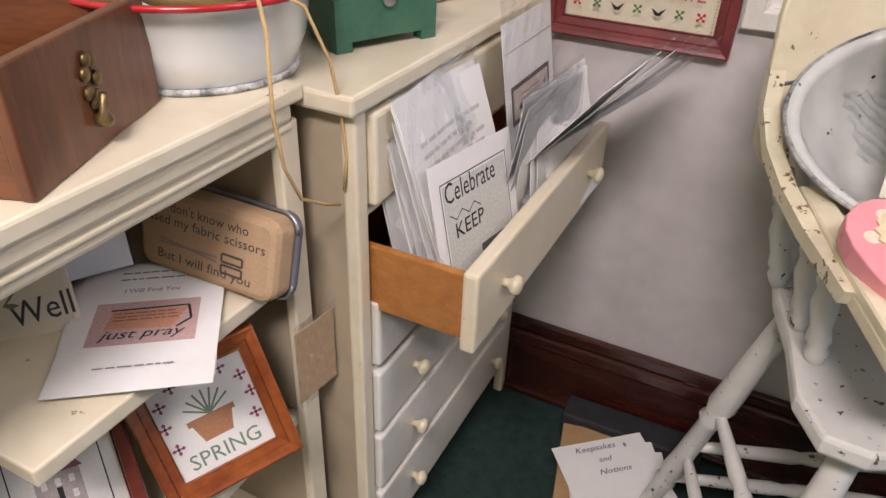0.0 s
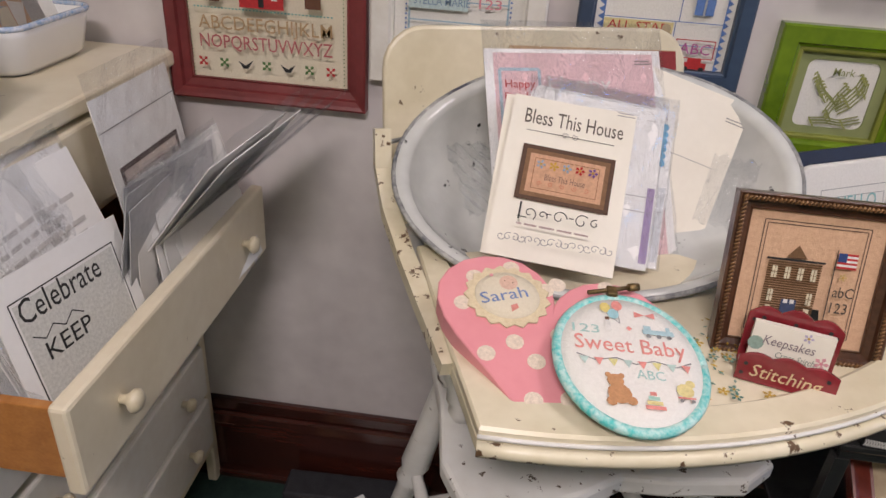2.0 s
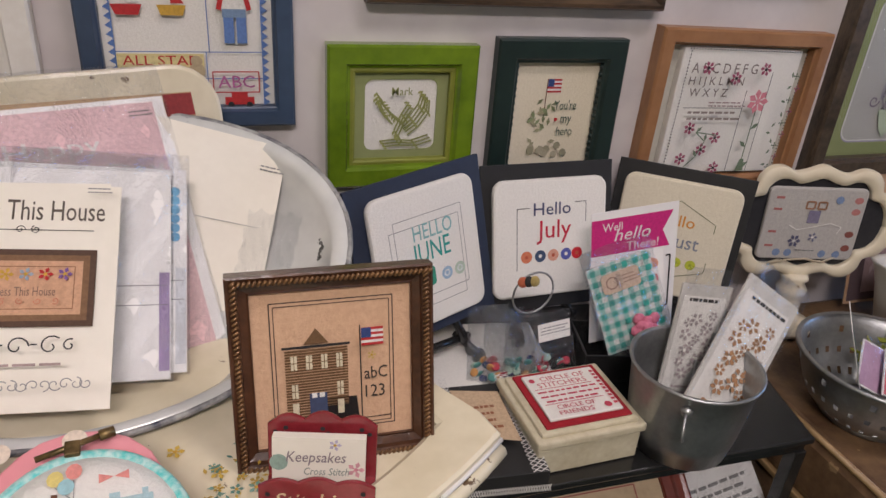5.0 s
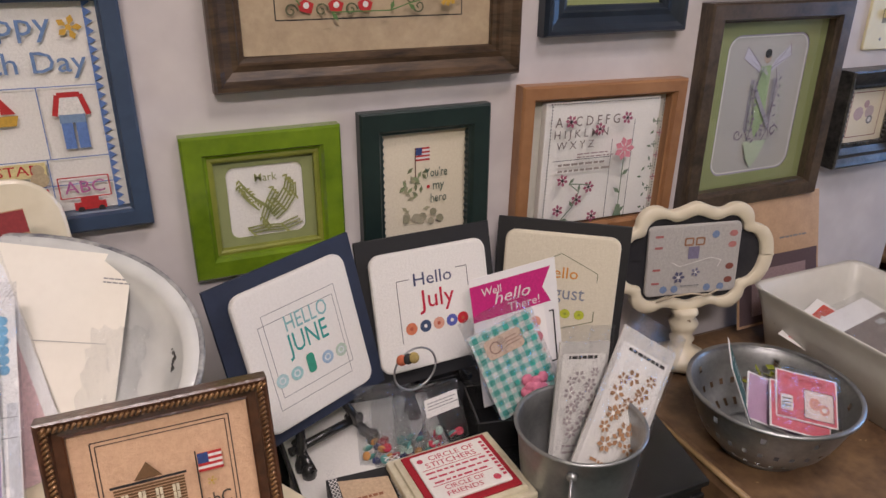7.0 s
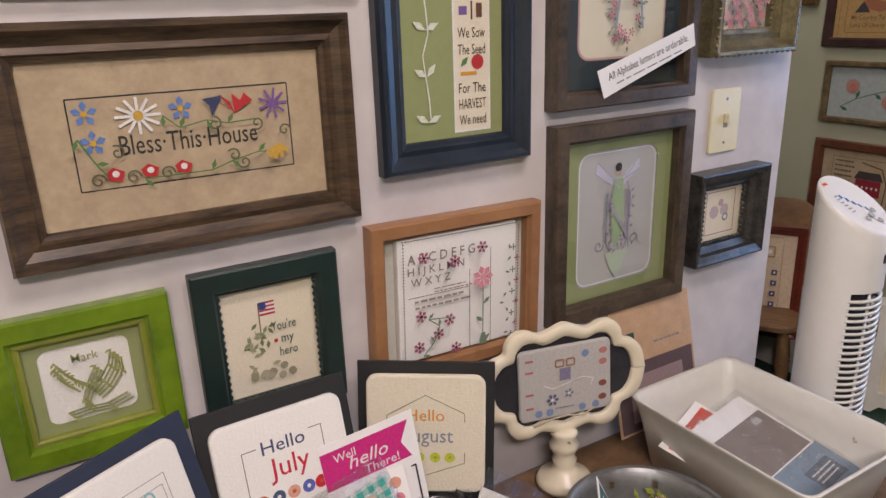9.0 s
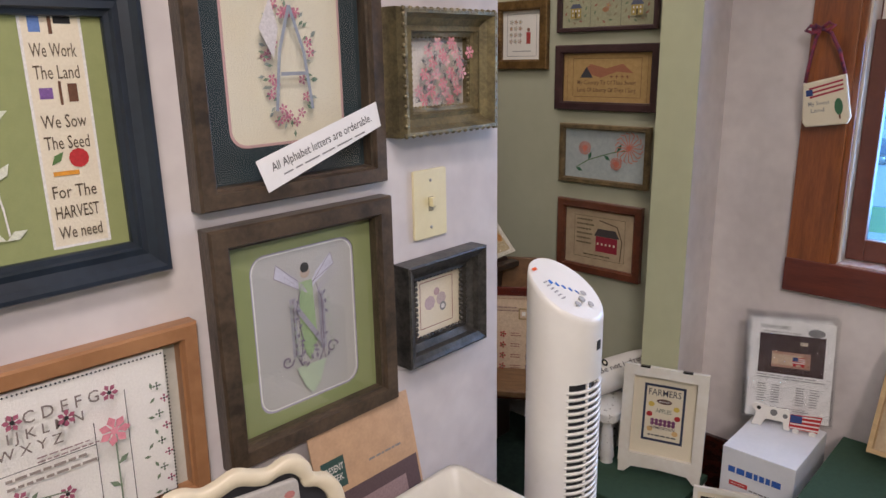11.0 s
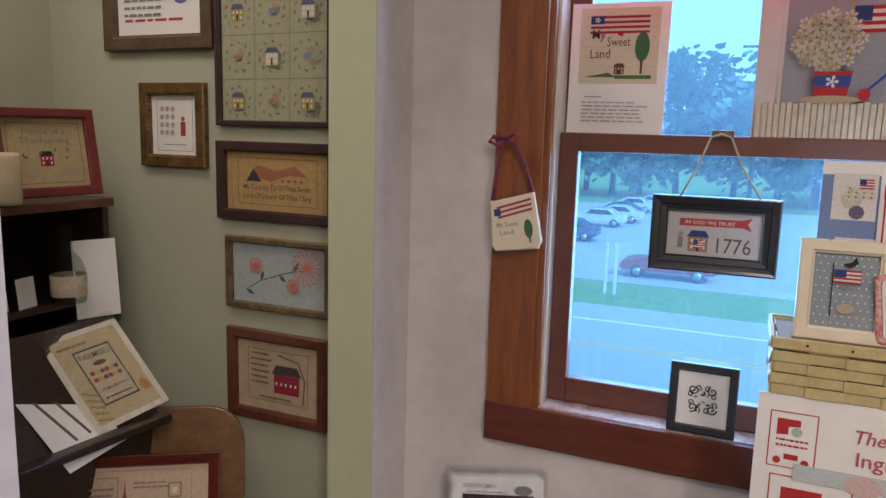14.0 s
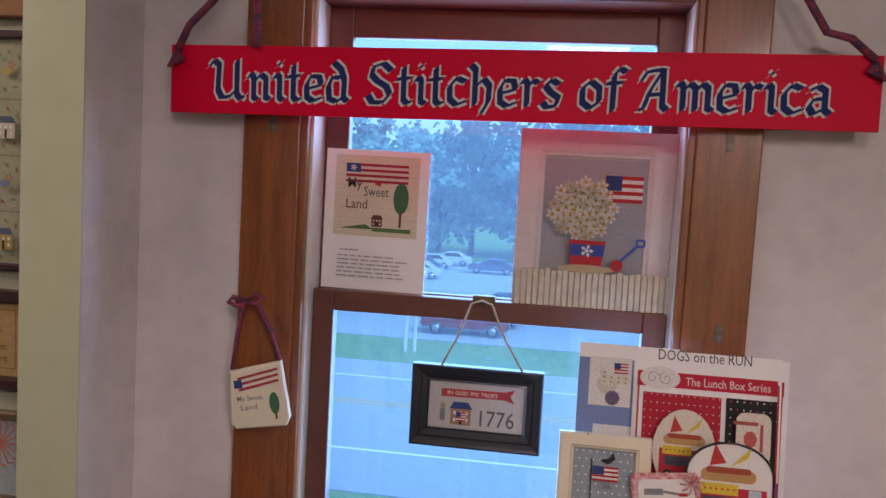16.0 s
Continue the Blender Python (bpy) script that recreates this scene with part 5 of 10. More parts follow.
part("screw", tube([(-0.030, 0.077, 0.004), (0.012, 0.088, 0.006)], 0.0022, 8), brass, hp)
part("screw_head", tube([(0.010, 0.0875, 0.006), (0.020, 0.0900, 0.006)], 0.004, 8), brass, hp)
part("clamp", box(-0.012, -0.002, 0.074, 0.086, 0.0, 0.008, 0.001), brass, hp)
a = Art(0.00003)
sal = (0.78, 0.30, 0.26)
a.words(0, 0.004, 0.026, "Sweet Baby", sal, 0.105).words(-0.040, 0.025, 0.015, "123", (0.4, 0.62, 0.58), 0.026).words(0.014, -0.026, 0.015, "ABC", (0.4, 0.62, 0.58), 0.026)
a.line([(-0.052, -0.003), (-0.035, -0.009), (-0.015, -0.004), (0.002, -0.010), (0.02, -0.004), (0.04, -0.009), (0.055, -0.002)], 0.0012, GREY)
for i in range(8):
    a.poly([(-0.05 + i * 0.0135, -0.006), (-0.041 + i * 0.0135, -0.006), (-0.0455 + i * 0.0135, -0.015)], [(0.5, 0.65, 0.6), sal, (0.75, 0.68, 0.3)][i % 3])
for x, y, c in ((-0.018, 0.060, (0.75, 0.62, 0.2)), (-0.006, 0.064, sal), (-0.011, 0.052, (0.35, 0.6, 0.65))):
    a.disc(x, y, 0.0055, c, 10, 0.0068).line([(x, y - 0.007), (-0.006, 0.040)], 0.0006, GREY)
a.poly([(0.01, 0.058), (0.02, 0.054), (0.01, 0.050)], sal).poly([(0.03, 0.058), (0.02, 0.054), (0.03, 0.050)], sal)
a.rect(0.03, 0.032, 0.03, 0.006, (0.42, 0.6, 0.65)).rect(0.02, 0.037, 0.007, 0.006, (0.42, 0.6, 0.65)).rect(0.04, 0.037, 0.004, 0.006, (0.42, 0.6, 0.65))
for x in (0.02, 0.03, 0.04):
    a.disc(x, 0.027, 0.0025, GREY, 8)
a.rect(-0.018, 0.036, 0.005, 0.014, WHITE).rect(-0.018, 0.045, 0.004, 0.004, BROWN).disc(0.002, 0.034, 0.003, sal, 4)
bear = (0.55, 0.28, 0.13)
a.disc(-0.018, -0.046, 0.011, bear, 12).disc(-0.02, -0.032, 0.0078, bear, 10).disc(-0.026, -0.026, 0.003, bear, 8).disc(-0.014, -0.026, 0.003, bear, 8).disc(-0.008, -0.053, 0.005, bear, 8).disc(-0.026, -0.055, 0.005, bear, 8)
a.disc(0.042, -0.036, 0.008, (0.75, 0.65, 0.3), 10).disc(0.048, -0.028, 0.0045, (0.75, 0.65, 0.3), 8).rect(0.042, -0.044, 0.016, 0.002, sal).disc(0.037, -0.047, 0.002, GREY, 6).disc(0.047, -0.047, 0.002, GREY, 6)
for i in range(4):
    a.rect(0.012, -0.058 + i * 0.005, 0.018 - i * 0.004, 0.004, [sal, (0.75, 0.65, 0.3), (0.4, 0.65, 0.55), sal][i])
o = a.put("stitching", hp, 0.0062)
o.matrix_basis = pose(0, 0, 0.0062) @ Matrix.Diagonal((0.94, 0.94, 1, 1))

# house sampler on the tray
a = Art()
a.ring(0, 0.0, 0.098, 0.112, 0.0009, (0.07, 0.05, 0.04)).ring(0, 0.0, 0.092, 0.106, 0.0007, (0.07, 0.05, 0.04))
hb = (0.16, 0.085, 0.035)
for i in range(26):
    a.rect(-0.014, -0.044 + i * 0.0024, 0.050, 0.0016, hb)
a.rect(-0.014, 0.019, 0.054, 0.002, BLACK).poly([(-0.024, 0.021), (-0.004, 0.021), (-0.014, 0.034)], hb)
for i in range(4):
    for y in (0.006, -0.018):
        if y > 0 or i in (0, 3):
            a.rect(-0.032 + i * 0.012, y, 0.005, 0.012, (0.68, 0.60, 0.42)).rect(-0.032 + i * 0.012, y, 0.0006, 0.012, hb).rect(-0.032 + i * 0.012, y, 0.005, 0.0006, hb)
        a.rect(-0.032 if i < 2 else 0.004, -0.034, 0.005, 0.012, (0.68, 0.60, 0.42))
a.rect(-0.014, -0.032, 0.014, 0.024, (0.05, 0.07, 0.14)).rect(-0.017, -0.022, 0.004, 0.004, WHITE).rect(-0.011, -0.022, 0.004, 0.004, WHITE)
a.line([(0.021, -0.046), (0.021, 0.034)], 0.001, BLACK).flag(0.031, 0.024, 0.018, 0.015).flower(0.03, 0.008, 0.004, (0.6, 0.42, 0.15), GOLD)
a.words(0.033, -0.012, 0.015, "abC", (0.06, 0.05, 0.04), 0.019).words(0.032, -0.028, 0.015, "123", (0.06, 0.05, 0.04), 0.016).line([(-0.045, -0.046), (0.045, -0.046)], 0.0008, BLACK)
hw = surf("carved walnut frame", (0.10, 0.042, 0.02), (0.035, 0.015, 0.008), 0.3, 30, 0.3, coat=0.3)
g = framed("picture_frame", leaning((0.468, 0.820, 0.930), -1.3, 14.7, 0.3), 0.161, 0.165, "carved dark walnut frame with a stitched schoolhouse and flag", hw, 0.017, 0.016, linen_peach, art=a, style="deep", group="")
bm = bmesh.new()
for i in range(40):
    t = -0.076 + i * 0.0039
    for s in (-1, 1):
        tube([(t, s * 0.0765 - 0.002, 0.0155), (t + 0.003, s * 0.0765 + 0.002, 0.0165)], 0.0013, 5, bm)
        tube([(s * 0.0745 - 0.002, t, 0.0155), (s * 0.0745 + 0.002, t + 0.003, 0.0165)], 0.0013, 5, bm)
part("rope_carving", bm, surf("gilded rope carving", (0.28, 0.15, 0.06), (0.12, 0.06, 0.025), 0.35, 40, 0.1, metal=0.3), g)["kind"] = "stuff"
part("easel_back", slab([(-0.02, -0.06), (0.02, -0.06), (0.012, 0.05), (-0.012, 0.05)], -0.006, -0.003, m=pose(0, 0, 0, -12, 0, 0)), blacklac, g)

# card holder
redglaze = surf("dark red glazed wood", (0.26, 0.025, 0.035), (0.18, 0.015, 0.02), 0.25, 30, 0.05, coat=0.6)
holder = thing("card_holder", pose(0.445, 0.745, 0.859, 0, 0, -15), "dark red scalloped card holder lettered in cream", "card holder")


def scallop(w, h, up=0.004):
    top = [(w / 2 - w * i / 24, h + up * abs(math.sin(math.pi * 3 * i / 24)) + up * math.sin(math.pi * i / 24)) for i in range(25)]
    return [(-w / 2, 0), (w / 2, 0)] + top


part("front_plate", slab(scallop(0.086, 0.024), -0.002, 0.002, 0.0008, m=pose(0, -0.012, 0, 82, 0, 0)), redglaze, holder)
part("back_plate", slab(scallop(0.084, 0.050, 0.006), -0.002, 0.002, 0.0008, m=pose(0, 0.024, 0, 84, 0, 0)), redglaze, holder)
part("base", box(-0.042, 0.042, -0.012, 0.024, 0, 0.004, 0.001), redglaze, holder)
a = Art(0.00004)
a.words(0.0, 0.007, 0.018, "Stitching", (0.72, 0.55, 0.32), 0.062, shear=0.2)
for x, y in ((-0.036, 0.018), (0.034, 0.02), (-0.038, 0.008), (0.037, 0.008)):
    a.disc(x, y, 0.002, BLACK, 8)
o = a.put("lettering", holder)
o.matrix_basis = pose(0, -0.012, 0, 82, 0, 0) @ pose(0, 0, 0.0025)
a = Art(0.00004)
for x, y in ((-0.036, 0.044), (-0.028, 0.048), (0.0, 0.048), (0.004, 0.044), (0.03, 0.048), (0.036, 0.044)):
    a.disc(x, y, 0.002, BLACK, 8)
o = a.put("painted_dots", holder)
o.matrix_basis = pose(0, 0.024, 0, 84, 0, 0) @ pose(0, 0, 0.0025)
a = Art(0.00004)
a.disc(-0.030, 0.0, 0.007, (0.3, 0.42, 0.35)).flower(0.028, -0.005, 0.007, (0.7, 0.35, 0.38), PINK).flower(0.012, 0.016, 0.005, (0.5, 0.45, 0.6), GOLD)
a.words(-0.002, 0.001, 0.013, "Keepsakes", (0.25, 0.2, 0.22), 0.045, shear=0.2).words(0.006, -0.010, 0.009, "Cross Stitch", (0.25, 0.3, 0.25), 0.034, shear=0.2)
cards = sheet("business_cards", pose(0.445, 0.745, 0.859, 0, 0, -15) @ pose(-0.001, 0.009, 0.030, 80, 0, 0), 0.070, 0.042, "stack of printed business cards with pastel flowers", "cards", paper_cream, a, 0.008)

# ---- things on the black table ----
cream_pad = surf("cream padded cloth", (0.74, 0.68, 0.54), (0.69, 0.63, 0.49), 0.9, 250, 0.15)


def easel_board(name, c, yaw, lean, roll, w, h, bw, bh, back, pad, art, label, off=(0.0, 0.0)):
    th = thing(name, leaning(c, yaw, lean, roll), label, "display board", "padded needlework boards on easels")
    part("backing_board", box(off[0] - bw / 2, off[0] + bw / 2, off[1] - bh / 2, off[1] + bh / 2, -0.013, -0.008, 0.0008), back, th)
    bm = slab(round_rect(w, h, 0.017), -0.008, 0.003, 0.0035)
    part("padded_panel", bm, pad, th)
    art.put("stitching", th, 0.0033)
    return th


def easel(c, yaw, h=0.09):
    ez = thing("easel", Matrix.Translation(c) @ pose(0, 0, 0, 0, 0, yaw), "small black folding wooden easel under a display board", "easel")
    for s in (-1, 1):
        part("front_leg", turned((s * 0.055, -0.03, 0.0), (s * 0.022, 0.012, h), [(0, 0.006), (0.1, 0.008), (0.2, 0.005), (0.25, 0.008), (0.5, 0.006), (1, 0.004)], 8), blacklac, ez)
        part("foot", lathe([(0, 0), (0.009, 0.0), (0.010, 0.012), (0.006, 0.02), (0, 0.022)], 10, m=pose(s * 0.052, -0.045, 0.0)), blacklac, ez)
        part("bracket", tube([(s * 0.05, -0.052, 0.012), (s * 0.045, -0.02, 0.022), (s * 0.042, 0.0, 0.026)], 0.006, 8), blacklac, ez)
    part("back_leg", tube([(0, 0.06, 0.002), (0, 0.02, h - 0.01)], 0.004, 8), blacklac, ez)
    part("cross_bar", tube([(-0.058, -0.012, 0.024), (0.058, -0.012, 0.024)], 0.006, 8), blacklac, ez)
    return ez


tl = (0.03, 0.33, 0.30)
a = Art(0.00005)
a.ring(0.003, 0.003, 0.110, 0.110, 0.0008, GREY).ring(-0.004, -0.010, 0.112, 0.112, 0.0008, GREY)
a.words(0.008, 0.026, 0.030, "HELLO", (0.25, 0.5, 0.5), 0.064)
a.words(0.002, -0.004, 0.038, "JUNE", tl, 0.062)
for x, c in ((-0.048, (0.45, 0.65, 0.66)), (-0.026, (0.35, 0.6, 0.6)), (0.022, (0.35, 0.5, 0.65)), (0.044, (0.5, 0.62, 0.5))):
    a.disc(x, -0.030, 0.009, c, 14).disc(x, -0.030, 0.005, (0.7, 0.75, 0.75), 10).disc(x, -0.030, 0.003, c, 8)
a.poly(round_rect(0.012, 0.026, 0.005, cx=-0.003, cy=-0.026), (0.03, 0.3, 0.2))
easel_board("display_board", (0.643, 1.132, 0.852), 21.8, 13.7, 3.6, 0.169, 0.187, 0.215, 0.222, surf("navy board", (0.02, 0.03, 0.06), None, 0.6, 40), linen_white, a, "white padded panel on a navy board, stitched in teal")
a = Art(0.00005)
a.line([(-0.035, 0.045), (-0.055, 0.045), (-0.055, -0.045)], 0.001, BLACK).line([(0.038, 0.050), (0.056, 0.050), (0.056, 0.02)], 0.001, BLACK)
a.words(0.001, 0.034, 0.026, "Hello", (0.06, 0.07, 0.15), 0.060).words(0.004, 0.0, 0.038, "July", (0.55, 0.02, 0.05), 0.056)
for x, c in ((-0.04, (0.65, 0.2, 0.1)), (-0.018, (0.05, 0.08, 0.15)), (0.003, (0.7, 0.35, 0.25)), (0.024, (0.1, 0.12, 0.4)), (0.042, (0.6, 0.02, 0.03))):
    a.disc(x, -0.026, 0.009, c, 12)
    a.disc(x, -0.026, 0.003, WHITE if c[0] < 0.2 else (0.5, 0.1, 0.05), 6)
bk = surf("black board", (0.015, 0.015, 0.016), None, 0.6, 40)
easel_board("display_board", (0.841, 1.183, 0.839), 2.8, 15.8, -0.3, 0.182, 0.172, 0.212, 0.215, bk, linen_white, a, "white padded panel on a black board, stitched in navy and red", (0, 0.0))
a = Art(0.00005)
ol = (0.12, 0.16, 0.05)
a.line([(-0.058, 0.0), (-0.058, 0.03), (0.0, 0.062), (0.058, 0.034), (0.058, 0.02)], 0.001, ol).line([(0.058, -0.028), (0.058, -0.045), (0.0, -0.065)], 0.001, ol)
a.words(0.0, 0.022, 0.026, "Hello", (0.75, 0.30, 0.03), 0.056).words(0.0, -0.012, 0.032, "August", (0.25, 0.28, 0.35), 0.082)
for x in (-0.01, 0.014, 0.036):
    a.disc(x, -0.036, 0.008, (0.55, 0.6, 0.05), 12).disc(x, -0.036, 0.0025, (0.35, 0.42, 0.05), 6)
easel_board("display_board", (1.057, 1.192, 0.816), -33, 8, -1.5, 0.178, 0.186, 0.205, 0.221, bk, cream_pad, a, "cream padded panel on a black board, stitched in orange")
for c, yw in (((0.655, 1.135, 0.687), 20), ((0.84, 1.185, 0.687), 3), ((1.06, 1.19, 0.687), -30)):
    easel(c, yw)
# white cloth on the table and the lattice box
wc = thing("cloth", pose(0.70, 1.10, 0.6855), "white cloth lying on the table top", "cloth")
part("cloth_sheet", slab([(-0.095, -0.20), (0.10, -0.14), (0.13, 0.09), (-0.095, 0.12)], 0, 0.004, 0.001), linen_white, wc)
lb = thing("flat_box", pose(0.672, 0.945, 0.686, 0, 0, -4), "flat black box with white lattice pattern and a tan stitched card", "box")
part("body", box(-0.045, 0.050, -0.075, 0.085, 0, 0.028, 0.001), surf("black lattice card", (0.02, 0.02, 0.02), None, 0.6, 40), lb)
a = Art(0.00005)
for i in range(26):
    y = -0.074 + i * 0.0063
    for x0, x1 in ((0.030, 0.049), (-0.044, -0.034)):
        a.line([(x0, y), ((x0 + x1) / 2, y + 0.006), (x1, y)], 0.0012, WHITE).line([(x0, y + 0.006), ((x0 + x1) / 2, y), (x1, y + 0.006)], 0.0012, WHITE)
a.poly([(-0.032, -0.02), (0.028, -0.035), (0.026, 0.055), (-0.034, 0.065)], (0.58, 0.42, 0.27)).bars(-0.005, 0.01, 0.04, 0.05, 4, (0.3, 0.12, 0.06))
a.put("print", lb, 0.0283)
a = Art(0.00005)
for i in range(16):
    x = -0.044 + i * 0.006
    a.line([(x, 0.002), (x + 0.003, 0.012), (x + 0.006, 0.002)], 0.001, WHITE).line([(x, 0.012), (x + 0.003, 0.002), (x + 0.006, 0.012)], 0.001, WHITE)
o = a.put("side_print", lb)
o.matrix_basis = pose(0, -0.0753, 0, 90, 0, 0)

# circle of stitchers box
cb = thing("stitched_box", pose(0.775, 0.948, 0.6865, 0, 0, 2), "cream distressed wooden box with a red and white stitched lid", "box")
creambox = surf("distressed cream box paint", (0.62, 0.57, 0.42), (0.48, 0.42, 0.28), 0.45, 25, 0.1)
part("body", box(-0.067, 0.067, -0.058, 0.058, 0, 0.038, 0.002), creambox, cb)
bm = box(-0.071, 0.071, -0.062, 0.062, 0.040, 0.052, 0.003)
box(-0.064, 0.064, -0.055, 0.055, 0.050, 0.058, 0.004, bm)
part("lid", bm, creambox, cb)
part("felt_mat", box(-0.056, 0.056, -0.049, 0.049, 0.058, 0.061, 0.001), surf("dark red felt", (0.35, 0.01, 0.02), None, 0.95, 200, 0.2), cb)
part("padded_panel", box(-0.048, 0.048, -0.041, 0.041, 0.061, 0.065, 0.0015), linen_white, cb)
a = Art(0.00004)
rd = (0.55, 0.06, 0.10)
a.words(0.002, 0.026, 0.012, "CIRCLE OF", rd, 0.060).words(-0.003, 0.015, 0.012, "STITCHERS", rd, 0.066).line([(-0.043, 0.012), (0.034, 0.012)], 0.001, rd)
a.bars(-0.004, 0.006, 0.076, 0.008, 1, rd).bars(-0.004, -0.003, 0.076, 0.008, 1, rd).bars(-0.004, -0.012, 0.07, 0.008, 1, rd).line([(-0.043, -0.017), (0.034, -0.017)], 0.001, rd)
a.words(-0.006, -0.027, 0.010, "CIRCLE OF", rd, 0.05).words(-0.01, -0.037, 0.010, "FRIENDS", rd, 0.045).disc(0.032, -0.032, 0.005, rd, 8).disc(-0.04, 0.028, 0.004, rd, 8)
for i in range(10):
    a.rect(0.0425, 0.030 - i * 0.0068, 0.005, 0.004, rd)
a.put("stitching", cb, 0.0652)

# pail
pl = thing("pail", pose(0.914, 0.912, 0.6865), "small grey galvanised pail with a wire handle, holding two stitched packets", "pail")
part("body", lathe([(0, 0.002), (0.058, 0.002), (0.060, 0.0), (0.066, 0.03), (0.071, 0.075), (0.074, 0.108), (0.078, 0.112), (0.079, 0.115), (0.076, 0.117), (0.0735, 0.113), (0.069, 0.075), (0.062, 0.02), (0, 0.006)], 40), galvanised, pl)
part("ear", lathe([(0, 0), (0.007, 0), (0.006, 0.006), (0, 0.008)], 12, m=pose(-0.046, -0.056, 0.095, 90, 0, -40)), galvanised, pl)
part("ear", lathe([(0, 0), (0.007, 0), (0.006, 0.006), (0, 0.008)], 12, m=pose(0.046, 0.056, 0.095, 90, 0, 140)), galvanised, pl)
hpts = []
for i in range(21):
    t = math.pi * i / 20
    hpts.append((-0.050 * math.cos(t) - 0.060 * math.sin(t) * 0.55, -0.060 * math.cos(t) - 0.075 * math.sin(t) * 0.6, 0.095 - 0.035 * math.sin(t)))
part("handle", tube(hpts, 0.0018, 6), galvanised, pl)


def packet(c, yaw, lean, roll, w, h, label, tint, motif, group="stitched packets in the pail"):
    a = Art(0.00005)
    a.poly(round_rect(w * 0.86, h * 0.86, 0.003, cy=-h * 0.02), linen_white)
    motif(a, w, h)
    p = sheet("needlework_packet", leaning(c, yaw, lean, roll), w, h, label, "needlework kit", surf("pale grey card", (0.62, 0.6, 0.55), None, 0.6, 30), a, 0.003, group)
    sleeve(p, w * 1.06, h * 1.03, 0.0035, 0.02)
    return p


def floral(col):
    def draw(a, w, h):
        a.bars(0, h * 0.38, w * 0.6, 0.012, 1, BLACK)
        for i in range(16):
            t = i * math.pi / 8
            a.flower(w * 0.25 * math.cos(t * 2.1 + i), h * (0.26 - 0.031 * i), w * (0.13 if i % 2 else 0.10), col, linen_white, 5 if i % 3 else 6, i)
        a.bars(0, -h * 0.34, w * 0.6, h * 0.1, 2, col)
    return draw


packet((0.978, 0.915, 0.790), 0, 28, -38, 0.085, 0.205, "long clear packet with a brown stitched floral strip", None, floral((0.40, 0.22, 0.11)))
packet((0.945, 0.960, 0.785), -5, 12, -8, 0.070, 0.165, "long clear packet with a mauve grey stitched strip", None, floral((0.42, 0.36, 0.36)))

# small bags of buttons on a ring
bagth = thing("button_bags", pose(0.775, 1.04, 0.69), "clear bags of buttons held on a metal ring", "bag of buttons")
for k, (x, y, yw, rl) in enumerate(((-0.05, 0.012, -28, 14), (-0.032, 0.0, -10, 8), (-0.01, -0.006, 4, 2), (0.02, -0.014, 10, -4))):
    bm = bmesh.new()
    n = 8
    g = {}
    for s in (0, 1):
        for j in range(n + 1):
            for i in range(n + 1):
                u, v = i / n, j / n
                d = 0.010 * math.sin(math.pi * u) * math.sin(math.pi * min(1, v * 1.1)) * (1 if s else -1) + 0.0012 * math.sin(7 * u + 9 * v + k)
                g[s, i, j] = bm.verts.new(((u - 0.5) * (0.084 - 0.030 * v), 0.11 * v, d))
    for s in (0, 1):
        for j in range(n):
            for i in range(n):
                bm.faces.new((g[s, i, j], g[s, i + 1, j], g[s, i + 1, j + 1], g[s, i, j + 1])).smooth = True
    o = part("plastic_bag", bm, film, bagth, "crinkled clear bag")
    o.visible_shadow = False
    o.matrix_basis = pose(x, y, 0, 72, 0, yw) @ pose(0, 0, 0, 0, 0, rl)
    r = random.Random(k)
    for q in range(16):
        c = [(0.12, 0.35, 0.32), (0.5, 0.05, 0.08), (0.45, 0.6, 0.5), (0.6, 0.3, 0.1), (0.06, 0.08, 0.2)][(q + k) % (3 if k > 1 else 5)]
        ob = part("button", lathe([(0, 0), (0.0055, 0), (0.006, 0.0012), (0.0045, 0.002), (0, 0.0015)], 10), ink(c), bagth)
        ob.matrix_basis = o.matrix_basis @ pose(r.uniform(-0.028, 0.028), 0.008 + 0.035 * r.random() ** 1.5, r.uniform(-0.005, 0.005), r.uniform(-50, 50), r.uniform(-50, 50), 0)
a = Art(0.00004)
a.rect(0, 0, 0.05, 0.024, WHITE).bars(0, 0.002, 0.042, 0.012, 3, GREY)
o = a.put("label", bagth)
o.matrix_basis = pose(0.02, -0.018, 0, 72, 0, 10) @ pose(0, 0.088, 0.008)
part("metal_ring", tube([(0.030 * math.cos(2 * math.pi * i / 30), 0.0, 0.030 * math.sin(2 * math.pi * i / 30)) for i in range(31)], 0.0014, 6), galvanised, bagth).matrix_basis = pose(-0.012, 0.02, 0.135, 0, 0, 8)
for x, c in ((-0.034, (0.5, 0.12, 0.05)), (-0.026, BLACK), (-0.018, (0.4, 0.3, 0.1))):
    part("charm", lathe([(0, 0), (0.007, 0.001), (0.007, 0.004), (0, 0.005)], 10), ink(c), bagth).matrix_basis = pose(x, 0.012, 0.158, 70, 0, 10)

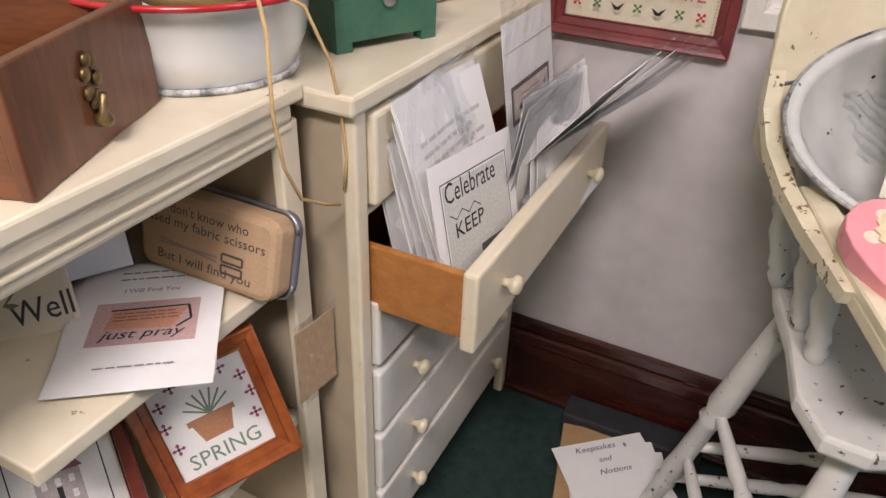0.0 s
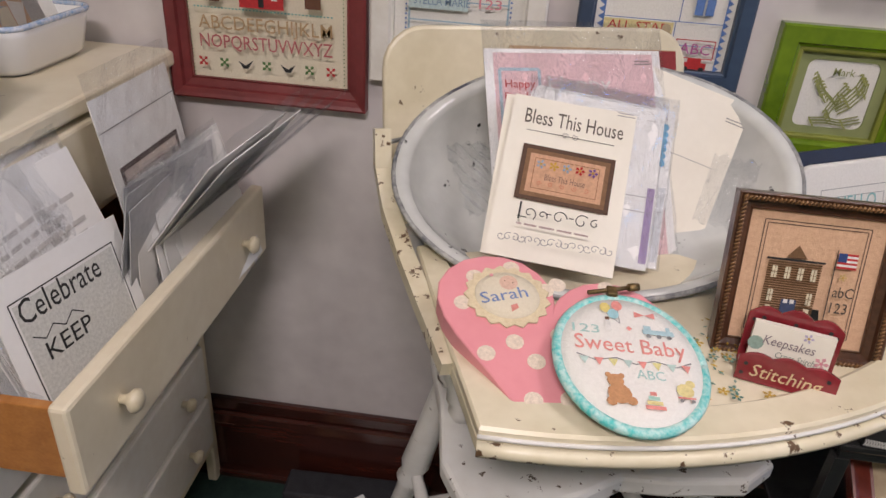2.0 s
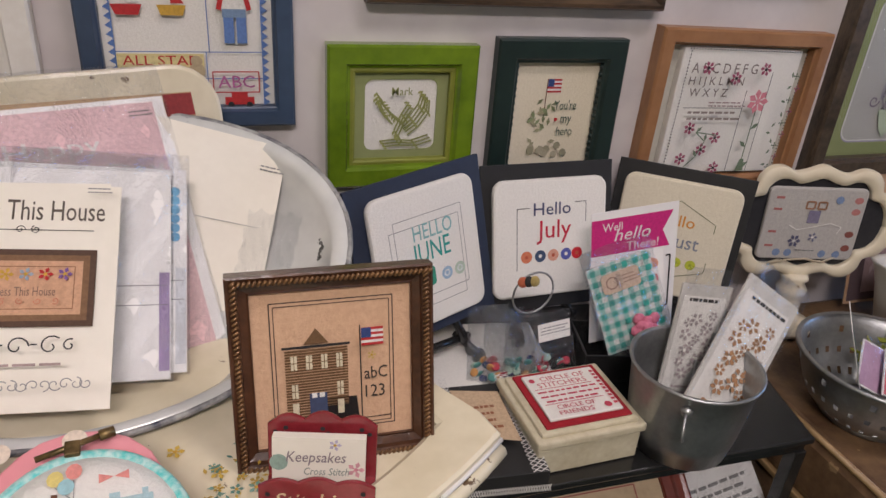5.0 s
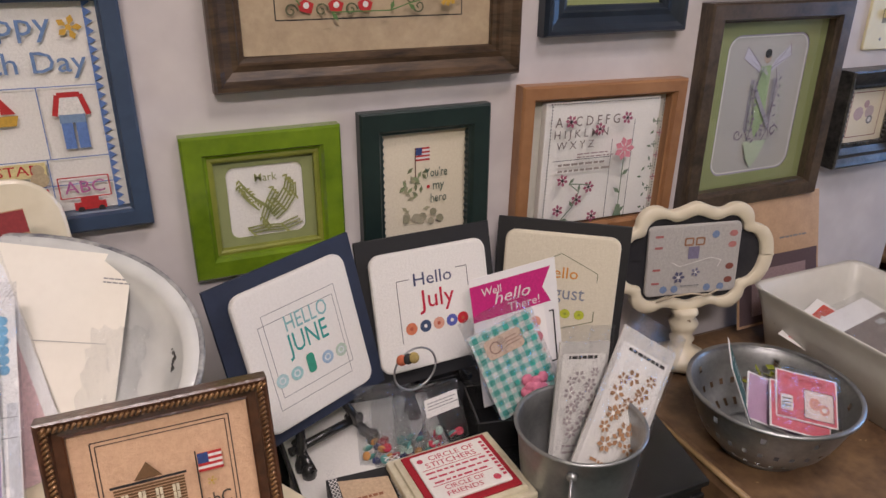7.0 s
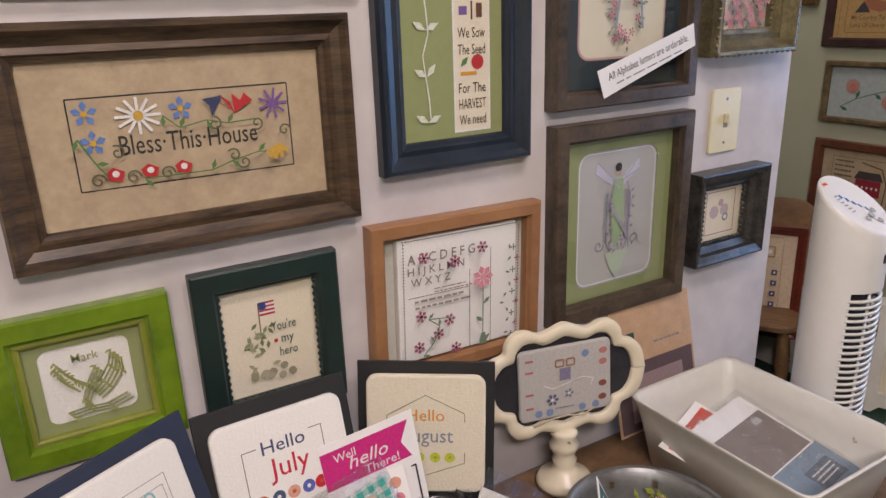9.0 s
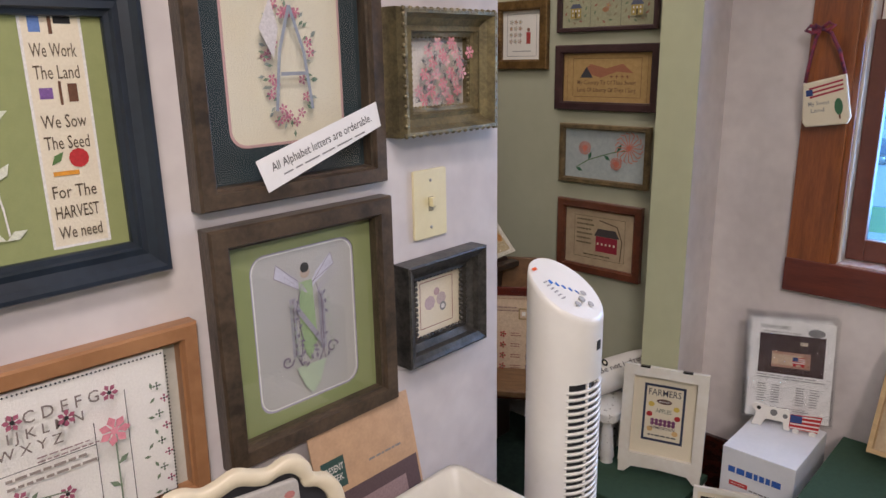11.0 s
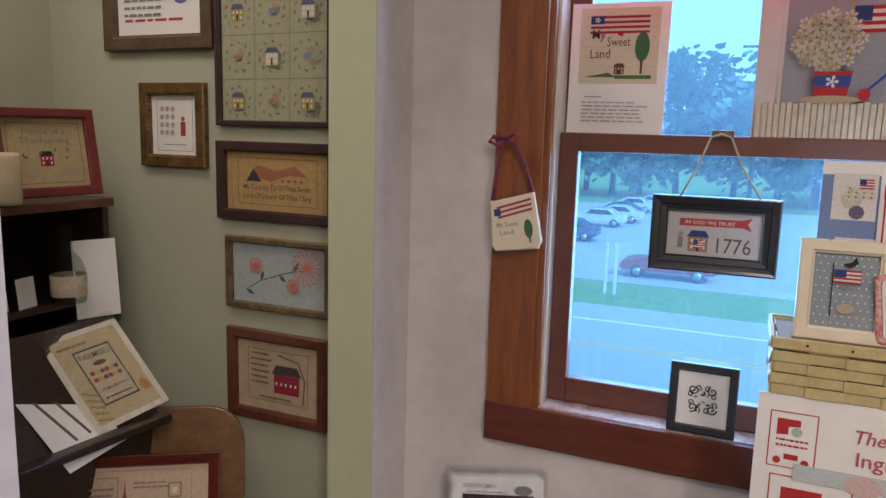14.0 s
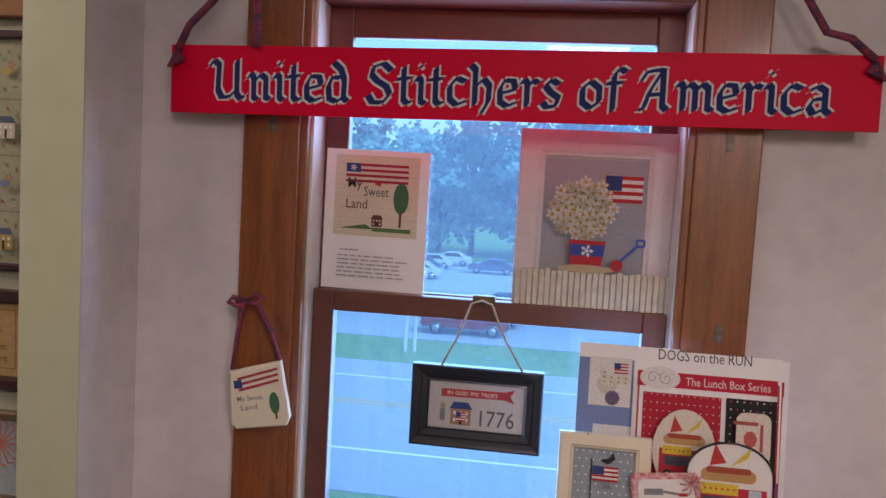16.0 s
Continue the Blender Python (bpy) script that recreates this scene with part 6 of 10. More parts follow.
# magenta card with gingham bags
a = Art(0.00005)
mg = (0.62, 0.02, 0.20)
a.poly([(-0.0665, 0.035), (0.055, 0.035), (0.043, 0.06), (0.058, 0.088), (-0.0665, 0.088)], mg)
a.words(-0.035, 0.070, 0.017, "Well", WHITE, 0.030).words(-0.004, 0.054, 0.026, "hello", WHITE, 0.056, shear=0.25).words(0.012, 0.038, 0.018, "There!", WHITE, 0.050)
a.line([(0.05, 0.02), (0.057, 0.02), (0.057, -0.06), (0.04, -0.06)], 0.0025, BLACK)
sheet("greeting_card", leaning((0.939, 1.106, 0.812), -1.5, 6.6, 5.7), 0.133, 0.198, "white card with a magenta banner and white lettering", "greeting card", paper, a, 0.001)
a = Art(0.00005)
W3, H3 = 0.092, 0.125
gr = (0.04, 0.36, 0.30)
a.rect(0, 0, W3, H3, WHITE)
for i in range(6):
    a.rect(-W3 / 2 + (i + 0.5) * W3 / 6, 0, W3 / 12, H3, (0.35, 0.62, 0.56))
for i in range(8):
    a.rect(0, -H3 / 2 + (i + 0.5) * H3 / 8, W3, H3 / 16, (0.35, 0.62, 0.56))
for i in range(6):
    for j in range(8):
        a.rect(-W3 / 2 + (i + 0.5) * W3 / 6, -H3 / 2 + (j + 0.5) * H3 / 8, W3 / 12, H3 / 16, gr)
a.poly(round_rect(0.055, 0.028, 0.006, cx=-0.003, cy=0.035), (0.55, 0.42, 0.33)).disc(-0.016, 0.035, 0.009, (0.3, 0.2, 0.16), 12).disc(-0.016, 0.035, 0.007, (0.55, 0.42, 0.33), 12).bars(0.01, 0.036, 0.02, 0.014, 3, (0.3, 0.2, 0.16))
p = sheet("gingham_packet", leaning((0.905, 1.055, 0.798), -8, 18, 19), W3, H3, "clear packet of green gingham card with a pink rose", "needlework kit", paper, a, 0.002)
sleeve(p, 0.102, 0.135, 0.003, 0.02)
bm = bmesh.new()
for i in range(9):
    t = i * 2.4
    rr = 0.003 + 0.0019 * i
    lathe([(0, 0), (0.008, 0.001), (0.009, 0.004), (0.004, 0.006), (0, 0.006)], 8, bm, pose(0.010 + rr * math.cos(t), -0.038 + rr * math.sin(t), 0.001 + (9 - i) * 0.0006, 14 * math.sin(t), 14 * math.cos(t), 0))
part("fabric_rose", bm, surf("pink felt", (0.68, 0.22, 0.30), (0.5, 0.12, 0.2), 0.9, 120, 0.2), p)["kind"] = "stuff"
a = Art(0.00005)
for i in range(5):
    a.disc(0.0, 0.04 - i * 0.022, 0.008, [(0.72, 0.35, 0.25), (0.7, 0.25, 0.3)][i % 2], 12)
p = sheet("dotted_packet", leaning((0.955, 1.075, 0.80), -14, 14, 8), 0.03, 0.12, "narrow packet with coral dots behind the gingham one", "needlework kit", paper, a, 0.001)
bx = thing("black_tray", pose(0.925, 1.06, 0.6865, 0, 0, -12), "shallow black tray holding the packets", "tray")
bm = box(-0.075, 0.065, -0.04, 0.05, 0, 0.004, 0.001)
for x0, x1, y0, y1 in ((-0.075, -0.072, -0.04, 0.05), (0.062, 0.065, -0.04, 0.05), (-0.072, 0.062, -0.04, -0.037), (-0.072, 0.062, 0.047, 0.05)):
    box(x0, x1, y0, y1, 0.004, 0.045, 0.0005, bm)
part("tray_body", bm, blacklac, bx)

# under the table: framed sampler and packets on the shelf
a = Art()
a.ring(0, 0, 0.16, 0.07, 0.002, (0.3, 0.1, 0.08)).bars(0, 0, 0.12, 0.04, 2, (0.3, 0.1, 0.08))
framed("picture_frame", leaning((0.80, 0.90, 0.575), 0, 52, 0), 0.30, 0.20, "octagonal mahogany frame leaning under the table", surf("mahogany frame", (0.16, 0.03, 0.018), (0.10, 0.02, 0.012), 0.25, 10, 0.05, coat=0.4), 0.032, 0.018, linen_tan, art=a, style="deep", group="")
p = sheet("pattern_sheet", leaning((1.02, 0.90, 0.54), 5, 45, 4), 0.15, 0.13, "white chart in a clear sleeve under the table", art=Art().bars(0, 0.02, 0.1, 0.05, 4, GREY))
sleeve(p, 0.16, 0.14, 0.002)

# painted posies on the tray
a = Art(0.00004)
r = random.Random(21)
for k in range(60):
    x, y = r.gauss(0.392, 0.018), r.gauss(0.765, 0.030)
    c = [(0.62, 0.42, 0.06), (0.10, 0.24, 0.20), (0.5, 0.33, 0.05), (0.16, 0.30, 0.24)][k % 4]
    (a.flower if k % 3 == 0 else a.leaf)(x - 0.392, y - 0.765, r.uniform(0.004, 0.008), *((c, GOLD) if k % 3 == 0 else (r.uniform(0, 6), c)))
dc = thing("painted_posy", pose(0.385, 0.770, 0.8582), "worn painted posy of yellow and teal flowers on the tray", "decoration")
a.put("paint", dc, 0.0004)
# crumpled bags in the basin
for k, (x, y, z, rz) in enumerate(((0.13, 0.985, 0.925, 30), (0.43, 1.00, 0.935, -20))):
    bm = bmesh.new()
    r = random.Random(30 + k)
    n = 12
    grid = [[bm.verts.new(((i / n - 0.5) * 0.055, (j / n - 0.5) * 0.10, 0.010 * math.sin(1.9 * i + 2.3 * j) * r.uniform(0.4, 1) + 0.008)) for i in range(n + 1)] for j in range(n + 1)]
    for j in range(n):
        for i in range(n):
            bm.faces.new((grid[j][i], grid[j][i + 1], grid[j + 1][i + 1], grid[j + 1][i]))
    bg = thing("plastic_bag", pose(x, y, z, 35, 0, rz), "crumpled clear plastic bag in the enamel basin", "bag")
    part("film", bm, film, bg).visible_shadow = False

# ---- trunk and what stands on it ----
tr = thing("trunk", pose(1.50, 1.02, F), "old brown leather trunk with brass studs and a metal catch", "trunk")
leather = surf("worn brown leather", (0.20, 0.12, 0.06), (0.09, 0.05, 0.028), 0.4, 14, 0.2, wear=((0.30, 0.20, 0.10), 0.12, 18))
part("body", box(-0.322, 0.36, -0.24, 0.24, 0.0, 0.475, 0.012), leather, tr)
part("lid", box(-0.326, 0.364, -0.244, 0.244, 0.48, 0.59, 0.018), leather, tr)
part("edge_strip", box(-0.329, 0.367, -0.247, 0.247, 0.474, 0.484, 0.002), surf("tan leather edging", (0.34, 0.22, 0.10), (0.22, 0.14, 0.06), 0.45, 30, 0.1), tr)
part("top_edging", tube([(-0.32, -0.238, 0.588), (0.358, -0.238, 0.588)], 0.005, 6), MATS["tan leather edging"], tr)
part("top_edging", tube([(-0.32, -0.238, 0.588), (-0.32, 0.238, 0.588)], 0.005, 6), MATS["tan leather edging"], tr)
part("catch", box(-0.03, 0.03, -0.252, -0.244, 0.44, 0.52, 0.003), galvanised, tr)
part("handle", tube([(-0.13, -0.246, 0.42), (-0.11, -0.27, 0.40), (0.11, -0.27, 0.40), (0.13, -0.246, 0.42)], 0.008, 8), leather, tr)
for x in (-0.3, -0.2, -0.1, 0.1, 0.2, 0.3):
    part("stud", lathe([(0, 0), (0.005, 0.0), (0.004, 0.003), (0, 0.004)], 8, m=pose(x, -0.244, 0.53, 90, 0, 0)), brass, tr)

# colander
co = thing("colander", pose(1.285, 0.955, 0.621), "grey metal colander with punched holes full of small packets", "colander")
N, bm = 60, bmesh.new()
lev = [(0.062, 0.008), (0.075, 0.014), (0.088, 0.028), (0.096, 0.042), (0.102, 0.056), (0.108, 0.072), (0.112, 0.088), (0.118, 0.098)]
rings = [[bm.verts.new((r * math.cos(2 * math.pi * i / N), r * math.sin(2 * math.pi * i / N), z)) for i in range(N)] for r, z in lev]
for j, (ra, rb) in enumerate(zip(rings, rings[1:])):
    for i in range(N):
        if j in (1, 3) and i % 2 == 0 or j == 5 and i % 6 == 0:
            c = sum((v.co for v in (ra[i], ra[(i + 1) % N], rb[(i + 1) % N], rb[i])), Vector()) / 4
            q = [ra[i], ra[(i + 1) % N], rb[(i + 1) % N], rb[i]]
            inn = [bm.verts.new(v.co.lerp(c, 0.38)) for v in q]
            for k in range(4):
                bm.faces.new((q[k], q[(k + 1) % 4], inn[(k + 1) % 4], inn[k]))
        else:
            bm.faces.new((ra[i], ra[(i + 1) % N], rb[(i + 1) % N], rb[i])).smooth = True
bm.faces.new(rings[0][::-1])
part("body", bm, galvanised, co)
part("rim", lathe([(0.117, 0.097), (0.122, 0.100), (0.1215, 0.105), (0.115, 0.104)], 48), galvanised, co)
part("foot_ring", lathe([(0.06, 0.0), (0.064, 0.0), (0.066, 0.010), (0.062, 0.010)], 32), galvanised, co)
a = Art(0.00005)
pk = (0.72, 0.16, 0.20)
a.rect(0, 0, 0.088, 0.066, pk).poly(round_rect(0.045, 0.042, 0.001, 1, cx=0.018, cy=-0.008), BLACK).poly(round_rect(0.043, 0.040, 0.001, 1, cx=0.018, cy=-0.008), (0.78, 0.66, 0.6)).disc(0.012, -0.006, 0.009, (0.72, 0.35, 0.28), 10).disc(0.026, -0.012, 0.008, (0.72, 0.35, 0.28), 10).disc(0.026, -0.012, 0.004, WHITE, 8)
a.rect(-0.03, -0.012, 0.018, 0.022, WHITE).bars(-0.03, -0.012, 0.014, 0.016, 3, BLACK).bars(-0.005, 0.024, 0.06, 0.01, 1, (0.5, 0.1, 0.12))
for k, (c, yw, ln, rl) in enumerate((((1.30, 0.91, 0.728), -12, 48, -20), ((1.285, 0.905, 0.716), -6, 50, -26), ((1.262, 0.93, 0.715), 4, 45, -36))):
    p = sheet("pin_packet", leaning(c, yw, ln, rl), 0.092, 0.070, "small clear packet with a coral pink card", "needlework kit", art=a if k == 0 else Art(0.00005).rect(0, 0, 0.088, 0.066, (0.72, 0.16, 0.20) if k == 1 else (0.55, 0.35, 0.5)), thick=0.002, group="small packets in the colander")
    sleeve(p, 0.098, 0.074, 0.003, 0.004)
a = Art(0.00005)
a.rect(0, 0, 0.055, 0.115, (0.03, 0.12, 0.11)).bars(0.008, 0.01, 0.012, 0.08, 6, WHITE).ring(-0.008, -0.038, 0.02, 0.02, 0.001, WHITE).ring(-0.008, -0.038, 0.008, 0.008, 0.002, WHITE)
sheet("tag_card", leaning((1.205, 0.945, 0.755), 48, 22, 14), 0.062, 0.125, "tall white card with a dark teal panel", "needlework kit", paper, a, 0.001)
bm = bmesh.new()
r = random.Random(4)
for i in range(26):
    p = Vector((r.uniform(-0.03, 0.03), r.uniform(-0.012, 0.012), r.uniform(0, 0.02)))
    q = slab([(0, 0), (0.008, 0.005), (0.018, 0.0), (0.008, -0.005)], 0, 0.0012)
    join(bm, q, Matrix.Translation(p) @ pose(0, 0, 0, r.uniform(-60, 60), r.uniform(-60, 60), r.uniform(0, 360)))
bird = thing("felt_ornament", pose(1.325, 1.00, 0.69), "small tan and black stuffed ornament with yellow green leaves", "ornament")
part("leaves", bm, surf("yellow green felt", (0.30, 0.30, 0.03), (0.16, 0.2, 0.02), 0.9, 60, 0.2), bird)["kind"] = "stuff"
part("body", lathe([(0, -0.02), (0.018, -0.014), (0.025, 0), (0.018, 0.014), (0, 0.02)], 16, m=pose(0.005, -0.03, 0.012, 0, 70, -30)), surf("tan felt", (0.45, 0.28, 0.14), None, 0.9, 100, 0.2), bird)
part("wing", lathe([(0, -0.016), (0.012, -0.010), (0.017, 0), (0.012, 0.010), (0, 0.016)], 14, m=pose(0.03, -0.038, 0.006, 0, 60, -50), sx=0.5), surf("black felt", (0.02, 0.02, 0.02), None, 0.9, 100, 0.2), bird)

# white tub
tub = thing("tub", pose(1.603, 1.01, 0.621), "white plastic tub with a rolled rim holding pattern sheets", "tub")
white_pl = surf("off-white plastic", (0.66, 0.65, 0.60), (0.60, 0.59, 0.54), 0.4, 8, 0.03, wear=((0.35, 0.3, 0.25), 0.03, 30))
bm = bmesh.new()
lv = [(0.225, 0.285, 0.0), (0.25, 0.325, 0.09), (0.262, 0.345, 0.122), (0.272, 0.355, 0.130), (0.270, 0.353, 0.133), (0.256, 0.338, 0.128), (0.246, 0.325, 0.09), (0.22, 0.28, 0.004)]
rings = [[bm.verts.new((x, y, z)) for x, y in round_rect(w, h, 0.02, 4)] for w, h, z in lv]
for ra, rb in zip(rings, rings[1:]):
    for i in range(len(ra)):
        bm.faces.new((ra[i], ra[(i + 1) % len(ra)], rb[(i + 1) % len(ra)], rb[i])).smooth = True
bm.faces.new(rings[0][::-1])
bm.faces.new(rings[-1])
part("body", bm, white_pl, tub)
part("tube_handle", tube([(0.125, -0.165, 0.131), (0.145, -0.13, 0.128)], 0.011, 14), surf("bright chrome", (0.7, 0.7, 0.72), None, 0.15, 40, 0.01, metal=1.0), tub)
a = Art(0.00005)
a.rect(0, 0.08, 0.14, 0.03, (0.65, 0.10, 0.07)).bars(0, 0.08, 0.11, 0.014, 1, WHITE)
for i in range(9):
    a.flower(-0.05 + (i % 5) * 0.025, 0.02 - (i // 5) * 0.04, 0.010, (0.5, 0.3, 0.35), GREEN)
    a.leaf(-0.04 + (i % 5) * 0.022, -0.01 - (i // 5) * 0.03, 0.014, i, GREEN)
sheet("pattern_sheet", pose(1.575, 1.03, 0.672, 14, -6, 18), 0.155, 0.22, "white chart with a red banner lying in the tub", art=a)
a = Art(0.00005)
a.rect(0.0, 0.03, 0.155, 0.10, (0.24, 0.20, 0.18)).rect(0.01, -0.065, 0.155, 0.085, (0.22, 0.30, 0.38)).rect(0.03, -0.07, 0.075, 0.04, (0.12, 0.15, 0.2)).bars(0.03, -0.07, 0.06, 0.024, 3, WHITE).rect(0.045, 0.065, 0.022, 0.012, (0.5, 0.5, 0.5))
p = sheet("pattern_sheet", pose(1.620, 0.985, 0.684, 12, -3, 8), 0.165, 0.245, "grey and blue chart in a clear sleeve lying in the tub", art=a)
sleeve(p, 0.185, 0.25, 0.002, 0.01)

# scalloped sign on a turned stand
sg = thing("tabletop_sign", leaning((1.327, 1.194, 0.822), -14.4, 3.4, 0), "cream scalloped chalkboard sign on a turned foot with a stitched plaque", "sign")


def scalloped(k):
    pts = [(0.148, -0.030), (0.152, 0.0), (0.146, 0.030), (0.130, 0.052), (0.108, 0.060), (0.103, 0.078), (0.088, 0.094), (0.066, 0.096), (0.046, 0.088), (0.026, 0.092), (0.0, 0.101)]
    half = [(x * k[0], y * k[1]) for x, y in pts]
    top = half[1:] + [(-x, y) for x, y in half[:-1][::-1]][:-1]
    return top + [(-x, -y) for x, y in top]


def smooth_loop(pts, n=3):
    out = []
    m = len(pts)
    for i in range(m):
        p0, p1, p2, p3 = (Vector(pts[(i + k) % m]) for k in (-1, 0, 1, 2))
        for j in range(n):
            t = j / n
            out.append(tuple(0.5 * ((2 * p1) + (p2 - p0) * t + (2 * p0 - 5 * p1 + 4 * p2 - p3) * t * t + (3 * p1 - p0 - 3 * p2 + p3) * t ** 3)))
    return out


outer, inner = smooth_loop(scalloped((1, 1))), smooth_loop(scalloped((0.84, 0.78)))
bm = bmesh.new()
loops = [[bm.verts.new((x, y, z)) for x, y in pts] for pts, z in ((outer, -0.012), (outer, 0.0), ([(x * 0.985, y * 0.98) for x, y in outer], 0.003), ([(x * 1.02, y * 1.02) for x, y in inner], 0.003), (inner, 0.0), (inner, -0.006))]
for la, lb2 in zip(loops, loops[1:]):
    for i in range(len(la)):
        bm.faces.new((la[i], la[(i + 1) % len(la)], lb2[(i + 1) % len(la)], lb2[i])).smooth = True
part("frame", bm, cream, sg, "cream scalloped frame")
part("chalkboard", slab([(x * 1.01, y * 1.01) for x, y in inner], -0.011, -0.006), surf("chalkboard", (0.015, 0.015, 0.02), (0.025, 0.025, 0.03), 0.7, 20), sg)
part("plaque", slab(round_rect(0.168, 0.128, 0.010), -0.005, 0.004, 0.003, m=pose(0, 0, 0, 0, 0, 1)), linen_grey, sg)
a = Art(0.00005)
for y in (0.045, 0.025, -0.015, -0.04):
    a.rect(-0.066, y, 0.014, 0.004, (0.45, 0.15, 0.14)).disc(0.068, y, 0.008, [(0.25, 0.08, 0.06), (0.5, 0.2, 0.18)][y > 0], 8, 0.006)
for x in (-0.05, -0.03, 0.03, 0.055):
    a.disc(x, -0.052, 0.007, (0.2, 0.28, 0.45), 8)
a.disc(0.035, 0.045, 0.007, (0.2, 0.28, 0.45), 8).ring(-0.012, 0.034, 0.014, 0.012, 0.003, (0.35, 0.18, 0.10)).ring(0.008, 0.034, 0.014, 0.012, 0.003, (0.35, 0.18, 0.10)).rect(-0.002, 0.014, 0.02, 0.022, (0.22, 0.2, 0.3))
a.line([(-0.04, -0.002), (-0.025, -0.010), (0.0, -0.004), (0.03, 0.004), (0.05, -0.002), (0.045, -0.014)], 0.0016, WHITE).flower(-0.025, -0.03, 0.012, (0.12, 0.12, 0.2), WHITE, 6).flower(0.005, -0.022, 0.009, (0.2, 0.2, 0.3), WHITE, 5).bars(0.0, -0.046, 0.04, 0.006, 1, GREY)
a.put("stitching", sg, 0.0043)
part("twine_bow", tube([(-0.06, -0.075, 0.004), (-0.03, -0.064, 0.008), (0, -0.060, 0.010), (0.03, -0.066, 0.008), (0.055, -0.058, 0.004)], 0.0018, 6), surf("twine", (0.5, 0.42, 0.3), None, 0.9, 80, 0.2), sg)
part("turned_stem", lathe([(0, -0.198), (0.048, -0.198), (0.05, -0.190), (0.044, -0.180), (0.024, -0.172), (0.018, -0.160), (0.022, -0.150), (0.017, -0.142), (0.022, -0.132), (0.026, -0.120), (0.018, -0.108), (0.024, -0.100), (0.020, -0.093), (0, -0.093)], 28, m=pose(0, 0, -0.004, -90, 0, 0) @ Matrix.Diagonal((1, 1, 1, 1))), cream, sg, "turned cream foot")
sg.children[-1].matrix_basis = Matrix.Identity(4)

# tan card behind the sign
a = Art(0.00005)
a.rect(0, -0.055, 0.215, 0.13, (0.12, 0.08, 0.09)).rect(0.0, -0.06, 0.15, 0.09, (0.35, 0.25, 0.26)).rect(-0.075, 0.045, 0.048, 0.05, (0.03, 0.08, 0.07)).words(-0.075, 0.048, 0.016, "PRESENT", WHITE, 0.042).words(-0.075, 0.032, 0.016, "WEEK", WHITE, 0.036).bars(0.04, 0.04, 0.08, 0.01, 1, GREY)
for i in range(7):
    a.leaf(-0.06 + i * 0.02, -0.07, 0.022, 1.2 + i, (0.5, 0.4, 0.4))
sheet("pattern_card", leaning((1.60, 1.245, 0.755), 3, 14, -2), 0.225, 0.25, "tan printed card with a dark photograph leaning on the wall", ground=surf("tan card", (0.55, 0.36, 0.22), None, 0.6, 30, 0.02), art=a, thick=0.002)

# ---- tower fan ----
fan = thing("tower_fan", pose(1.920, 1.084, F, 0, 0, 6), "white plastic tower fan with a slanted control top", "fan")
fpl = surf("white fan plastic", (0.78, 0.77, 0.73), (0.74, 0.73, 0.69), 0.35, 10, 0.01, coat=0.2)
fdark = surf("dark fan slot", (0.015, 0.015, 0.015), None, 0.6, 30)
H = 1.015
bm = bmesh.new()
n = 48
rows = []
cut = lambda x, y: H - 0.02 + 0.045 * (y / 0.068) + 0.0
for z, k in ((0.04, 0.97), (0.10, 1.0), (0.3, 1.0), (0.6, 1.0), (0.87, 1.0), (0.92, 1.0)):
    rows.append([bm.verts.new((0.069 * k * math.cos(2 * math.pi * i / n), 0.066 * k * math.sin(2 * math.pi * i / n), z)) for i in range(n)])
for k, dz in ((1.0, -0.012), (0.985, -0.004), (0.94, 0.0)):
    rows.append([])
    for i in range(n):
        x, y = 0.069 * k * math.cos(2 * math.pi * i / n), 0.066 * k * math.sin(2 * math.pi * i / n)
        rows[-1].append(bm.verts.new((x, y, cut(x, y) + dz + 0.03)))
front_i = [i for i in range(n) if 214 < 360 * i / n < 326]
for j, (ra, rb) in enumerate(zip(rows, rows[1:])):
    for i in range(n):
        if j in (1, 2, 3) and i in front_i:
            continue
        bm.faces.new((ra[i], ra[(i + 1) % n], rb[(i + 1) % n], rb[i])).smooth = True
bm.faces.new(rows[-1])
part("housing", bm, fpl, fan)
part("back_core", lathe([(0, 0.09), (0.050, 0.09), (0.050, 0.88), (0, 0.88)], 24), fdark, fan)
a0, a1 = radians(214), radians(326)
slat = tube([(0.0675 * math.cos(a0 + (a1 - a0) * i / 12), 0.0645 * math.sin(a0 + (a1 - a0) * i / 12), 0) for i in range(13)], 0.0035, 4)
slat_me = bpy.data.meshes.new("slat")
slat.to_mesh(slat_me)
slat.free()
slat_me.materials.append(fpl)
for i in range(58):
    o = new("slat", slat_me)
    o.parent = fan
    o.matrix_basis = pose(0, 0, 0.108 + i * 0.0131)
for k in (0.33, 0.66):
    t = a0 + (a1 - a0) * k
    part("slat_post", tube([(0.064 * math.cos(t), 0.061 * math.sin(t), 0.1), (0.064 * math.cos(t), 0.061 * math.sin(t), 0.87)], 0.003, 4), fpl, fan)
part("base", lathe([(0, 0), (0.14, 0), (0.142, 0.008), (0.13, 0.022), (0.07, 0.04), (0, 0.045)], 36), fpl, fan)
tz = math.degrees(math.atan(0.045 / 0.068))
a = Art(0.00005)
for i in range(5):
    a.rect(-0.022 + i * 0.0055 * 1.6, 0.022 - i * 0.010, 0.0075 - i * 0.0008, 0.009, (0.02, 0.16, 0.55))
a.bars(-0.034, 0.005, 0.012, 0.05, 6, GREY).rect(-0.030, 0.056, 0.014, 0.006, (0.8, 0.12, 0.02))
